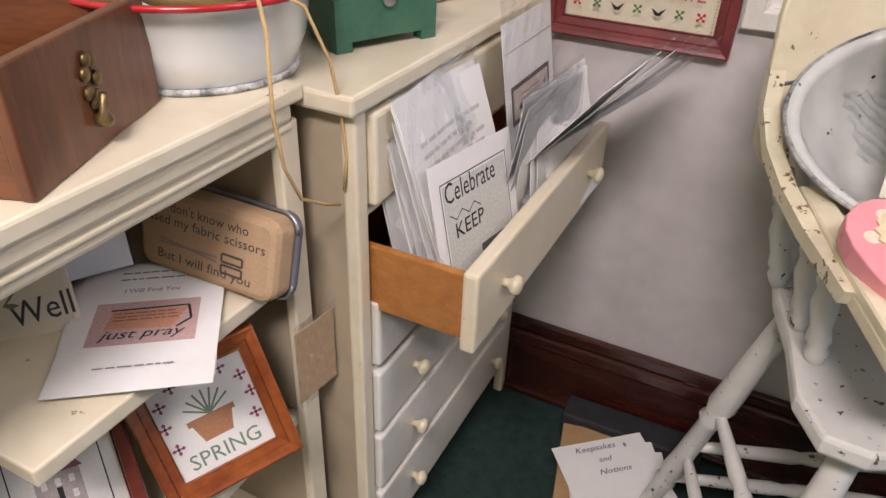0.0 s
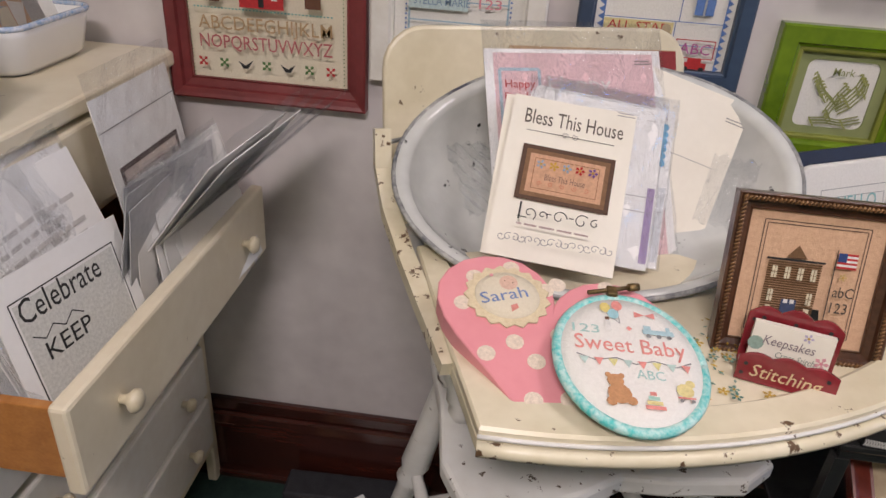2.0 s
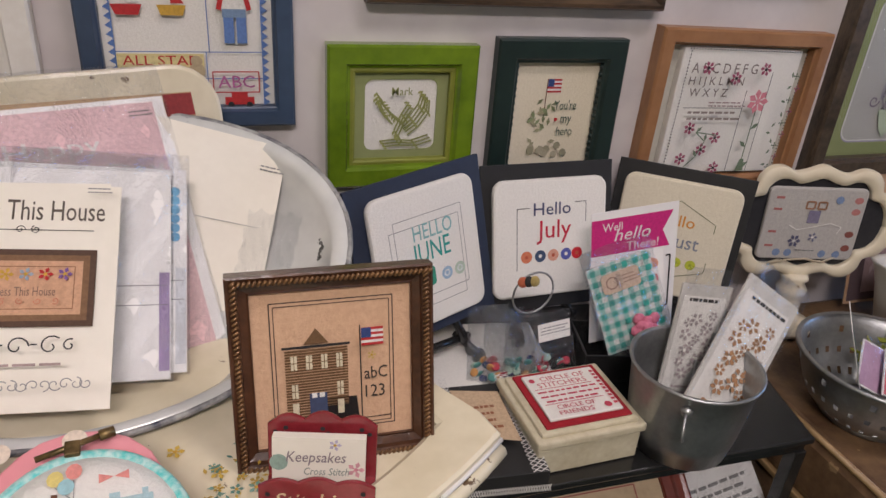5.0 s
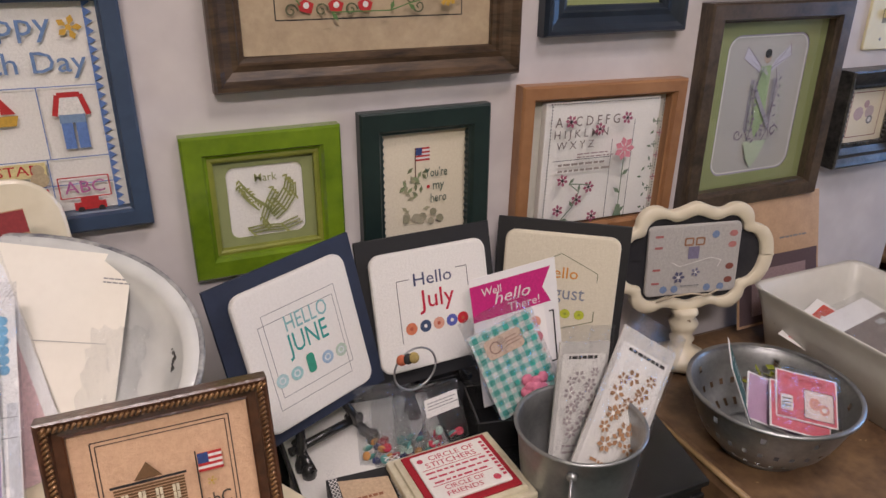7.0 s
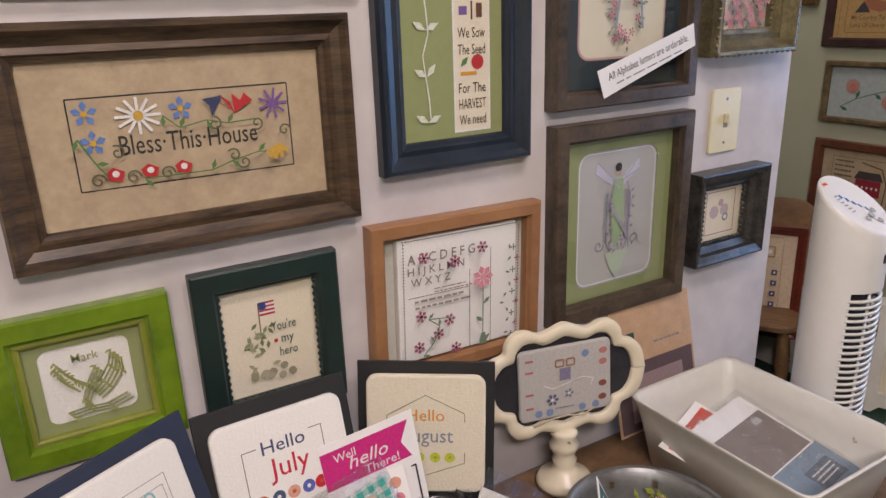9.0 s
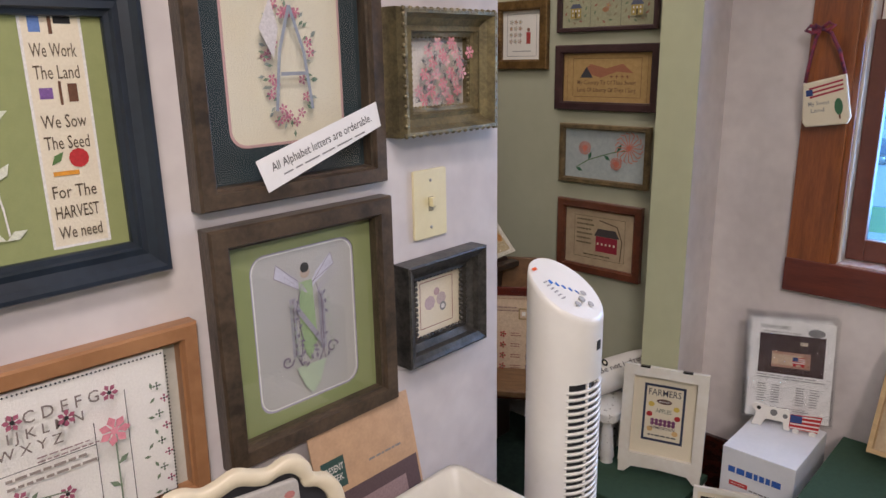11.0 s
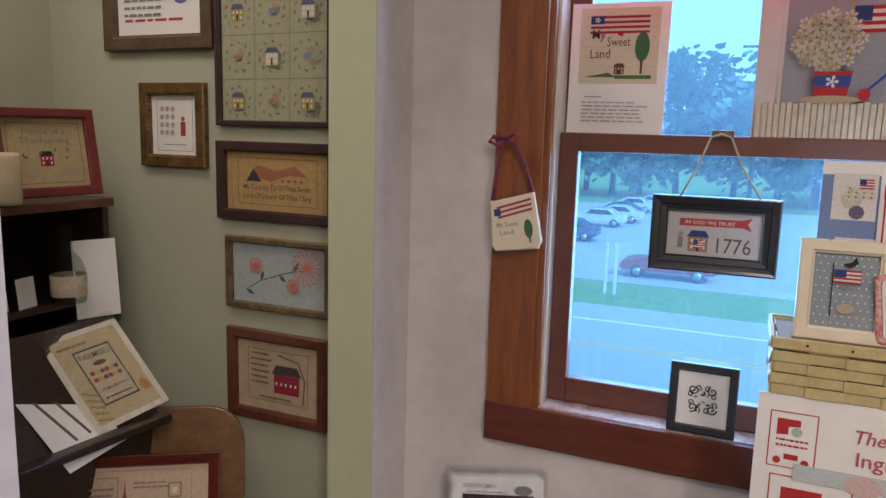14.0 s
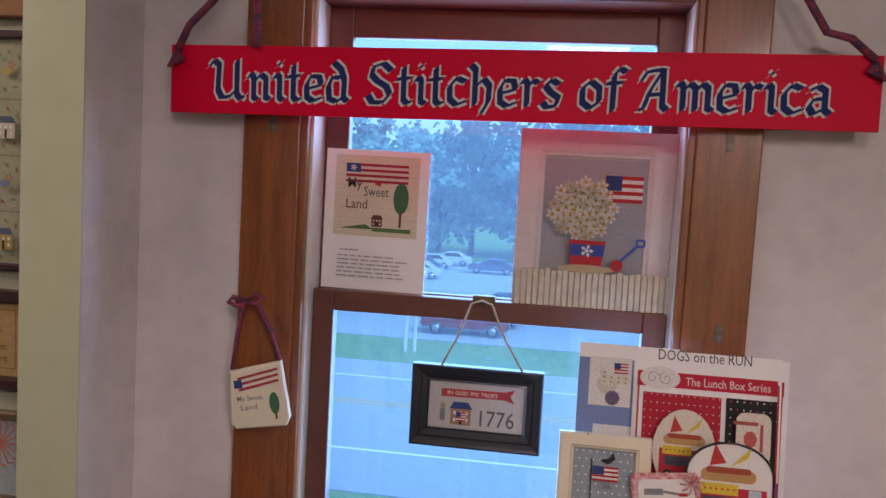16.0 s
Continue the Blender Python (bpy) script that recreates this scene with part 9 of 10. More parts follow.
cd = thing("candle", pose(2.645, 2.215, 1.306), "cream pillar candle with printed band", "candle")
part("wax", lathe([(0, 0), (0.038, 0), (0.040, 0.01), (0.040, 0.12), (0.036, 0.128), (0.01, 0.12), (0, 0.12)], 28), surf("cream wax", (0.66, 0.55, 0.36), (0.55, 0.44, 0.26), 0.4, 30, 0.1), cd)
a = thing("picture_frame", leaning((2.58, 2.30, 1.52), 10, 6, 0), "dark frame standing behind the candle", "picture frame")
part("frame", moulding(0.2, 0.26, [(0, 0), (0, 0.015), (0.02, 0.012), (0.02, 0.002)]), blacklac, a)
part("cloth", box(-0.085, 0.085, -0.115, 0.115, 0, 0.003), linen_tan, a)
bo = thing("bottle", pose(2.80, 2.20, 1.03), "clear glass bottle with a tan label standing in the cabinet", "bottle")
part("bottle_glass", lathe([(0, 0), (0.042, 0), (0.044, 0.01), (0.044, 0.085), (0.035, 0.115), (0.014, 0.14), (0.013, 0.20), (0.015, 0.205), (0.012, 0.207)], 28), clear("bottle glass", (0.8, 0.85, 0.8), 0.03, 0.1), bo)
part("label", lathe([(0.0448, 0.02), (0.0452, 0.022), (0.0452, 0.075), (0.0448, 0.077)], 28), surf("tan label", (0.5, 0.38, 0.22), (0.65, 0.6, 0.5), 0.7, 40), bo)
for k, (x, z) in enumerate(((2.62, 1.03), (2.70, 1.03))):
    cp = thing("folded_card", pose(x, 2.23, z, 0, 0, 10), "white folded card standing in the dark cabinet", "greeting card")
    part("card", slab([(-0.03, 0), (0.03, 0), (0.03, 0.08), (-0.03, 0.08)], 0, 0.001, m=pose(0, 0, 0, 84, 0, 0)), paper, cp)
sheet("pattern_sheet", leaning((2.89, 2.20, 1.08), -20, 6, 0), 0.12, 0.22, "white pattern sheet on edge beside the cabinet", ground=paper)
# slanted stand with patterns
sd = thing("slanted_stand", pose(2.66, 2.05, F), "dark wooden stand with a slanted ledge for charts", "stand")
part("ledge", box(-0.26, 0.20, -0.14, -0.10, 0.70, 0.72, 0.003), dk, sd).matrix_basis = pose(0, 0, 0, 0, 0, -6)
part("slope", slab([(-0.24, -0.16), (0.19, -0.16), (0.19, 0.16), (-0.24, 0.16)], -0.01, 0, m=pose(0, 0.0, 0.83, 50, 0, -6)), dk, sd)
part("body", box(-0.24, 0.24, -0.08, 0.12, 0, 0.70, 0.003), dk, sd)
a = Art(0.00006)
a.rect(0, 0, 0.19, 0.25, (0.64, 0.52, 0.30)).bars(-0.04, 0.10, 0.09, 0.02, 1, (0.3, 0.2, 0.1)).rect(0.0, 0.0, 0.108, 0.165, (0.03, 0.04, 0.08)).rect(0.0, 0.0, 0.10, 0.155, (0.66, 0.56, 0.38)).words(0, 0.052, 0.024, "FARMERS", (0.05, 0.05, 0.07), 0.09).disc(0, 0.034, 0.02, BROWN, 12, 0.007)
for i in range(12):
    a.disc(-0.035 + 0.014 * (i % 6), 0.01 - 0.02 * (i // 6), 0.007, [(0.45, 0.03, 0.05), (0.65, 0.45, 0.08), (0.2, 0.06, 0.14)][i % 3], 8)
for i in range(5):
    a.line([(-0.09, -0.03 - i * 0.02), (-0.056, -0.05 - i * 0.018)], 0.006, (0.4, 0.3, 0.1))
a.disc(0.075, -0.07, 0.014, (0.6, 0.25, 0.04), 10, 0.018).words(0, -0.045, 0.012, "HOMEGROWN", (0.05, 0.05, 0.07), 0.08).bars(0, -0.065, 0.08, 0.012, 1, BLACK)
p = sheet("pattern_booklet", leaning((2.765, 2.035, 0.865), -8, 42, 6), 0.225, 0.28, "tan booklet with a farmers market design on the stand", "needlework pattern", paper_cream, a, 0.004)
sleeve(p, 0.225, 0.29, 0.003, 0.02)
a = Art(0.00006)
for x in (-0.05, -0.01, 0.03):
    a.line([(x, 0.08), (x + 0.03, -0.06)], 0.008, (0.15, 0.13, 0.12))
sheet("pattern_sheet", leaning((2.62, 2.00, 0.80), -4, 44, 8), 0.17, 0.24, "white sheet with dark strokes beside the booklet", art=a)
# chair back with a framed sampler
cw = surf("scuffed mid brown wood", (0.24, 0.13, 0.055), (0.14, 0.07, 0.03), 0.4, 12, 0.1, grain=(1, 6, 1), coat=0.2)
ch2 = thing("chair", pose(2.80, 1.945, F, 0, 0, -58), "old brown wooden chair with a rounded panel back", "chair")
part("backrest", slab(round_rect(0.50, 0.34, 0.10, 6), 0, 0.018, 0.004, m=pose(0, 0.06, 0.545, 82, 0, 0)), cw, ch2)
part("seat", slab(round_rect(0.42, 0.40, 0.05, 5), 0.36, 0.385, 0.006, m=pose(0, -0.13, 0)), cw, ch2)
for sx in (-1, 1):
    part("leg", turned((sx * 0.17, -0.28, 0.36), (sx * 0.19, -0.31, 0), legprof), cw, ch2)
    part("leg", turned((sx * 0.17, 0.03, 0.36), (sx * 0.19, 0.06, 0), legprof), cw, ch2)
    part("back_post", tube([(sx * 0.15, 0.03, 0.37), (sx * 0.17, 0.065, 0.6)], 0.012, 8), cw, ch2)
a = Art(0.00006)
a.dash(0, 0, 0.26, 0.30, 0.0018, (0.3, 0.08, 0.06), 0.007).ring(-0.085, 0.09, 0.075, 0.09, 0.0015, (0.35, 0.15, 0.1)).bars(-0.085, 0.085, 0.06, 0.06, 4, (0.3, 0.2, 0.18))
a.poly([(-0.035, 0.05), (-0.025, 0.05), (-0.030, 0.13)], (0.35, 0.08, 0.06)).line([(-0.042, 0.045), (-0.030, 0.10), (-0.018, 0.045)], 0.003, (0.35, 0.08, 0.06)).bars(0.03, 0.115, 0.08, 0.022, 2, (0.3, 0.2, 0.18)).ring(0.09, 0.10, 0.03, 0.034, 0.004, (0.35, 0.25, 0.12)).rect(0.09, 0.10, 0.012, 0.014, WHITE)
for i in range(26):
    x, y = -0.11 + 0.044 * (i % 6), 0.03 - 0.036 * (i // 6)
    if i % 3 == 0:
        a.flower(x, y, 0.012, (0.45, 0.05, 0.05), GREEN)
    elif i % 3 == 1:
        a.bars(x, y, 0.034, 0.016, 2, (0.3, 0.12, 0.1))
    else:
        a.rect(x, y, 0.018, 0.018, [(0.3, 0.08, 0.1), (0.1, 0.08, 0.16)][i % 2]).rect(x, y, 0.006, 0.006, WHITE)
framed("picture_frame", leaning((2.69, 1.865, 0.50), -57, 14, 0), 0.40, 0.38, "mahogany framed sampler with a red border leaning on the chair", MATS["mahogany frame"], 0.030, 0.022, surf("pale peach linen", (0.62, 0.48, 0.34), None, 0.9, 120, 0.2), art=a, style="deep", group="")
pw2 = thing("pillow", pose(2.84, 1.50, 0.44, 0, 0, -14), "small cream roll pillow lettered by hand", "pillow")
part("pillow_body", lathe([(0, -0.17), (0.03, -0.168), (0.046, -0.155), (0.052, -0.10), (0.054, 0.0), (0.052, 0.10), (0.046, 0.155), (0.03, 0.168), (0, 0.17)], 24, m=pose(0, 0, 0, 0, 90, 0)), linen_white, pw2)
a = Art(0.00006)
a.words(0.0, 0.0, 0.026, "Be not judged", (0.08, 0.07, 0.07), 0.19).disc(-0.06, 0.03, 0.012, BLACK, 12).disc(-0.06, 0.03, 0.006, linen, 10)
o = a.put("lettering", pw2)
o.matrix_basis = pose(0, -0.040, 0.040, 45, 0, 0)
wt = thing("stool", pose(2.84, 1.50, F), "worn white painted stool under the pillow", "stool")
part("seat", slab(round_rect(0.34, 0.20, 0.03, 4), 0.325, 0.355, 0.005), white_worn, wt)
for sx in (-1, 1):
    for sy in (-1, 1):
        part("leg", turned((sx * 0.13, sy * 0.06, 0.325), (sx * 0.15, sy * 0.08, 0), legprof), white_worn, wt)

# ---- on the chest and bookcase ----
gp = surf("distressed green paint", (0.05, 0.15, 0.085), (0.03, 0.10, 0.06), 0.5, 14, 0.05, wear=((0.25, 0.26, 0.14), 0.10, 26))
gb = thing("keepsake_box", pose(-0.535, 0.865, 0.9712, 0, 0, 65), "distressed green wooden box with its lid ajar, stitched top", "box")
part("body", slab([(-0.078, -0.09), (0.078, -0.09), (0.078, 0.06), (-0.078, 0.06)], 0.012, 0.066, 0.002), gp, gb)
for x in (-0.066, 0.066):
    for y in (-0.08, 0.05):
        part("foot", box(x - 0.012, x + 0.012, y - 0.010, y + 0.010, 0, 0.013, 0.001), gp, gb)
lid = new("lid")
lid.parent = gb
lid.matrix_basis = pose(0, 0.06, 0.068, -5, 0, 0)
part("lid_body", box(-0.080, 0.080, -0.152, 0.002, 0.0, 0.030, 0.002), gp, lid)
part("lid_panel", box(-0.073, 0.073, -0.142, -0.006, 0.030, 0.038, 0.002), linen, lid)
a = Art(0.00005)
for i in range(16):
    a.curl(-0.055 + 0.015 * (i % 8), -0.02 + 0.03 * (i // 8), 0.007, (0.15, 0.22, 0.15), 0.0016, i)
a.bars(0, -0.045, 0.11, 0.02, 2, (0.15, 0.22, 0.15))
a.put("stitching", lid, 0.0383, 0, -0.074)
part("clasp", lathe([(0, 0), (0.010, 0), (0.009, 0.004), (0, 0.005)], 12, m=pose(0, -0.092, 0.060, 90, 0, 0)), galvanised, gb)
part("clasp_plate", box(-0.010, 0.010, -0.098, -0.092, 0.066, 0.078, 0.001), galvanised, gb)

ds = thing("ceramic_dish", pose(-0.545, 1.135, 0.9712, 0, 0, 90), "white ceramic loaf dish with a blue sponged rim", "dish")
bm = bmesh.new()
lv = [(0.15, 0.085, 0.0), (0.175, 0.105, 0.01), (0.192, 0.122, 0.055), (0.198, 0.128, 0.068), (0.190, 0.120, 0.068), (0.17, 0.10, 0.012)]
rings = [[bm.verts.new((x, y, z)) for x, y in round_rect(w, h, 0.03, 5)] for w, h, z in lv]
for ra, rb in zip(rings, rings[1:]):
    for i in range(len(ra)):
        bm.faces.new((ra[i], ra[(i + 1) % len(ra)], rb[(i + 1) % len(ra)], rb[i])).smooth = True
bm.faces.new(rings[0][::-1])
bm.faces.new(rings[-1])
part("body", bm, surf("white glazed ceramic", (0.80, 0.79, 0.77), (0.76, 0.75, 0.73), 0.12, 6, 0.01, coat=0.6), ds)
part("rim", tube([(x, y, 0.0685) for x, y in round_rect(0.194, 0.124, 0.03, 5)] + [(0.097, 0.032, 0.0685)], 0.0042, 6), surf("blue sponged glaze", (0.12, 0.28, 0.55), (0.7, 0.72, 0.75), 0.2, 90, 0.02, coat=0.5), ds)
for k in range(4):
    fs = thing("folded_cloth", pose(-0.545, 1.085 + k * 0.032, 1.015, 70, 0, 90), "folded stitched cloth standing in the dish", "cloth")
    part("cloth", box(-0.05, 0.05, -0.035, 0.045, -0.006, 0.006, 0.003), (linen, linen_peach, linen_grey, linen_white)[k], fs)

eb = thing("enamel_basin", pose(-0.590, 0.628, 0.979), "white enamel dishpan with a red rim and chipped base", "basin")
part("body", lathe([(0, 0.002), (0.105, 0.002), (0.115, 0.008), (0.128, 0.04), (0.136, 0.085), (0.145, 0.095), (0.152, 0.094), (0.150, 0.098), (0.140, 0.097), (0.132, 0.085), (0.110, 0.012), (0, 0.008)], 48, sx=1.0, sy=0.95), enamel, eb)
part("red_rim", tube([(0.151 * math.cos(2 * math.pi * i / 48), 0.1435 * math.sin(2 * math.pi * i / 48), 0.096) for i in range(49)], 0.0035, 8), surf("red enamel", (0.50, 0.02, 0.025), (0.4, 0.015, 0.02), 0.25, 20, 0.02, coat=0.4), eb)
part("chipped_foot", lathe([(0.106, -0.0005), (0.1175, 0.0), (0.1185, 0.007), (0.106, 0.006)], 64, sy=0.95), surf("chipped black enamel edge", (0.02, 0.02, 0.025), (0.72, 0.72, 0.70), 0.5, 45, 0.1), eb)
for k, (x, y, rz, m, w) in enumerate(((-0.04, 0.03, 20, linen_peach, 0.12), (0.03, -0.02, 60, goldcloth, 0.11), (0.06, 0.05, 100, linen_grey, 0.13), (-0.03, -0.06, 140, linen_tan, 0.10))):
    pl2 = thing("stitched_pillow", pose(-0.590 + x, 0.628 + y, 1.06 + k * 0.006, 20 * (-1) ** k, 12, rz), "small stuffed stitched pillow heaped in the dishpan", "pillow", "stuffed pillows in the dishpan")
    part("cushion", lathe([(0, -0.024), (0.5 * w, -0.016), (0.56 * w, 0), (0.5 * w, 0.016), (0, 0.024)], 8, sy=0.62), m, pl2)
    a = Art(0.00005)
    for i in range(5):
        a.flower(-0.03 + 0.015 * i, 0.004 * (-1) ** i, 0.007, [(0.35, 0.2, 0.12), (0.3, 0.35, 0.5)][i % 2], GOLD)
    a.put("stitching", pl2, 0.0235)
# raffia
straw = surf("raffia", (0.60, 0.42, 0.20), (0.48, 0.32, 0.14), 0.8, 60, 0.1)
rf = thing("raffia_tie", pose(-0.44, 0.55, 0.95), "loose raffia strands hanging over the bookcase edge", "raffia")
for pts in ([(-0.015, 0.03, 0.145), (0.02, 0.0, 0.11), (0.025, -0.008, 0.03), (0.026, 0.0, -0.03), (0.03, 0.02, -0.075), (0.03, 0.06, -0.10), (0.03, 0.09, -0.115)], [(-0.015, 0.035, 0.145), (0.02, 0.06, 0.12), (0.03, 0.085, 0.06), (0.03, 0.10, 0.0), (0.032, 0.105, -0.06), (0.03, 0.10, -0.10)], [(-0.02, 0.03, 0.148), (-0.03, 0.05, 0.15), (-0.04, 0.03, 0.14)]):
    part("strand", tube(pts, 0.0022, 5), straw, rf)

wb = thing("wooden_drawer_box", pose(-0.6155, 0.362, 0.979, 0, 0, 21.5), "dark walnut drawer box with a brass drop pull, full of packets", "box")
wn2 = surf("walnut drawer", (0.20, 0.07, 0.025), (0.11, 0.035, 0.013), 0.35, 8, 0.08, grain=(1, 1, 7), coat=0.2)
part("front_panel", box(0.118, 0.130, -0.105, 0.115, 0, 0.105, 0.002), surf("dark walnut front", (0.17, 0.06, 0.025), (0.09, 0.03, 0.014), 0.35, 8, 0.08, grain=(1, 7, 1), coat=0.2), wb)
part("side_panel", box(-0.20, 0.118, 0.103, 0.113, 0, 0.10, 0.001), wn2, wb)
part("side_panel", box(-0.20, 0.118, -0.113 + 0.01, -0.093, 0, 0.10, 0.001), wn2, wb)
part("bottom_panel", box(-0.20, 0.118, -0.093, 0.103, 0.004, 0.010), wn2, wb)
part("back_panel", box(-0.21, -0.20, -0.103, 0.113, 0, 0.10, 0.001), wn2, wb)
bm = bmesh.new()
for i in range(7):
    t = i * 0.9
    lathe([(0, 0), (0.007, 0), (0.006, 0.003), (0, 0.004)], 8, bm, pose(0.131, 0.008 * math.cos(t) , 0.060 + 0.016 * math.sin(t) * 1.2, 0, 90, 0))
part("pull_plate", bm, brass, wb)["kind"] = "stuff"
part("drop_pull", lathe([(0, -0.03), (0.008, -0.028), (0.009, -0.022), (0.004, -0.016), (0.003, 0), (0, 0)], 12, m=pose(0.140, 0, 0.050, 0, 12, 0)), brass, wb)
a = Art(0.00006)
a.rect(0, 0, 0.12, 0.14, (0.60, 0.30, 0.25)).rect(0, 0.01, 0.07, 0.06, (0.25, 0.18, 0.18)).bars(0, -0.05, 0.09, 0.02, 2, GREY)
for k in range(3):
    p = sheet("pattern_packet", pose(-0.66 + 0.012 * k, 0.33 - 0.01 * k, 1.045 + 0.008 * k, 8, 14, 55 + 6 * k), 0.13, 0.15, "coral pink charts in clear sleeves inside the drawer box", art=a, group="packets in the drawer box")
    sleeve(p, 0.138, 0.155, 0.002, 0.01)

# zip pouch
pouch = thing("zip_pouch", axes((-0.545, 0.560, 0.785), (1, 0.03, -0.02), (0.1, 0.28, 1)), "tan cloth zip pouch lettered about fabric scissors", "pouch")
tanc = surf("tan pouch cloth", (0.50, 0.34, 0.20), (0.45, 0.30, 0.17), 0.9, 250, 0.2)
part("pouch_body", slab(round_rect(0.205, 0.105, 0.02), -0.030, 0.012, 0.010), tanc, pouch)
part("zip_tape", slab(round_rect(0.214, 0.112, 0.022), -0.034, -0.024, 0.003), surf("slate zip tape", (0.13, 0.13, 0.16), None, 0.7, 60, 0.1), pouch)
part("zip_teeth", tube([(x, y, -0.022) for x, y in round_rect(0.213, 0.111, 0.022)], 0.0022, 5), galvanised, pouch)
part("charm", lathe([(0, 0), (0.008, 0), (0.008, 0.003), (0, 0.005)], 12, m=pose(-0.108, -0.005, 0.0)), galvanised, pouch)
a = Art(0.00006)
dkt = (0.10, 0.08, 0.07)
a.words(0.0, 0.026, 0.017, "I don't know who", dkt, 0.125).words(0.0, 0.009, 0.017, "used my fabric scissors", dkt, 0.175).words(0.0, -0.036, 0.017, "But I will find you", dkt, 0.14)
a.line([(-0.07, -0.010), (0.02, -0.018)], 0.003, (0.35, 0.26, 0.2)).line([(-0.07, -0.016), (0.02, -0.012)], 0.003, (0.35, 0.26, 0.2))
a.ring(0.042, -0.010, 0.03, 0.010, 0.003, dkt).ring(0.042, -0.024, 0.03, 0.010, 0.003, dkt)
a.put("stitching", pouch, 0.0125)
# white sheets
a = Art(0.00006)
a.rect(0, 0.0, 0.115, 0.078, (0.62, 0.42, 0.40)).poly([(-0.042, -0.010), (0.03, -0.014), (0.045, 0.022), (-0.038, 0.022)], (0.66, 0.32, 0.20)).line([(-0.04, 0.024), (0.045, 0.026), (0.05, 0.0), (0.035, -0.014)], 0.003, BLACK).words(0, -0.028, 0.022, "just pray", BLACK, 0.092, shear=0.3).bars(0, 0.010, 0.07, 0.02, 3, (0.3, 0.15, 0.1))
a.bars(-0.005, 0.098, 0.07, 0.008, 1, GREY).bars(0, 0.084, 0.08, 0.008, 1, GREY).words(0, 0.055, 0.012, "I Will Find You", (0.25, 0.22, 0.2), 0.062).bars(0.0, -0.078, 0.08, 0.006, 1, GREY)
ppts = [(-0.692, 0.498), (-0.537, 0.551), (-0.412, 0.433), (-0.542, 0.318)]
for k in range(3):
    sheet("pattern_sheet", axes((-0.548 - 0.01 * k, 0.447 + 0.006 * k, 0.7375 - 0.003 * k), (0.80, 0.62 + 0.06 * k, 0), (-0.72, 0.80, 0)), 0.165, 0.225, "white printed pattern sheets stacked on the shelf", ground=paper, art=a if k == 0 else None, group="stack of printed sheets")
# well sign
a = Art(0.00006)
a.words(0.035, -0.045, 0.04, "Well", (0.06, 0.06, 0.06), 0.065)
for i in range(5):
    a.flower(0.0 + 0.02 * i, 0.02 + 0.015 * (i % 3), 0.012, (0.35, 0.04, 0.07), (0.3, 0.2, 0.1))
a.stem([(0.0, -0.02), (0.02, 0.0), (0.05, 0.02), (0.08, 0.015)], 0.0025, (0.2, 0.2, 0.1), 0.016)
o = thing("cloth_sign", axes((-0.685, 0.378, 0.775), (0.66, 0.75, 0.12), (-0.42, 0.30, 0.86)) , "cream stuffed cloth stitched with flowers and lettering", "ornament")
part("cushion", slab(round_rect(0.14, 0.13, 0.01), -0.012, 0, 0.005), linen, o)
a.put("stitching", o, 0.0003)
# spring frame on the lower shelf
a = Art(0.00006)
a.poly([(-0.026, 0.0), (0.026, 0.0), (0.018, -0.028), (-0.018, -0.028)], (0.42, 0.20, 0.10)).rect(0, 0.002, 0.060, 0.008, (0.42, 0.20, 0.10)).words(0, -0.058, 0.030, "SPRING", (0.2, 0.27, 0.2), 0.09)
for i in range(7):
    t = radians(30 + i * 20)
    a.line([(0, 0.006), (0.032 * math.cos(t), 0.006 + 0.034 * math.sin(t))], 0.0025, (0.2, 0.25, 0.18))
for x, y in ((-0.05, 0.04), (-0.03, 0.058), (0.0, 0.064), (0.03, 0.056), (0.05, 0.036), (0.055, 0.01), (-0.054, 0.012), (0.05, -0.02), (-0.05, -0.02)):
    a.flower(x, y, 0.009, (0.35, 0.08, 0.15), BLACK, 4)
o = framed("picture_frame", axes((-0.503, 0.474, 0.588), (0.52, 0.85, 0.17), (-0.32, 0.10, 0.94)), 0.172, 0.186, "orange-brown framed spring flowerpot sampler on the shelf", surf("orange brown frame", (0.32, 0.09, 0.02), (0.18, 0.04, 0.012), 0.25, 10, 0.05, coat=0.5), 0.026, 0.018, linen_white, art=a, style="deep", group="")
a = Art(0.00006)
a.ring(0, 0, 0.10, 0.10, 0.0015, BLACK).house(0, 0, 0.05, 0.06, (0.45, 0.4, 0.38), (0.3, 0.12, 0.12)).bars(0, -0.036, 0.06, 0.014, 2, GREY)
framed("picture_frame", axes((-0.60, 0.325, 0.565), (0.60, 0.78, 0.10), (-0.50, 0.35, 0.8)), 0.17, 0.16, "dark red framed house sampler on the lower shelf", MATS["mahogany frame"], 0.018, 0.014, linen_white, art=a, group="")
p = sheet("clear_packet", axes((-0.462, 0.612, 0.60), (0.15, 0.98, 0), (0, 0, 1)), 0.075, 0.12, "tan card in a clear bag hanging on the bookcase post", ground=tanc)
p.matrix_world = axes((-0.445, 0.618, 0.60), (0.10, 1, 0), (0, 0, 1))
sleeve(p, 0.08, 0.13, 0.002, 0.01)
for k in range(4):
    sheet("pattern_sheet", leaning((-0.76 + 0.02 * k, 0.46, 0.84), 60, 12, 0), 0.16, 0.2, "white papers standing at the back of the shelf", ground=paper, group="papers at the back of the shelf")

# ---- patterns in the open drawer ----
def eastward(c, yaw, lean, roll=0.0):
    return leaning(c, 90 + yaw, lean, roll)


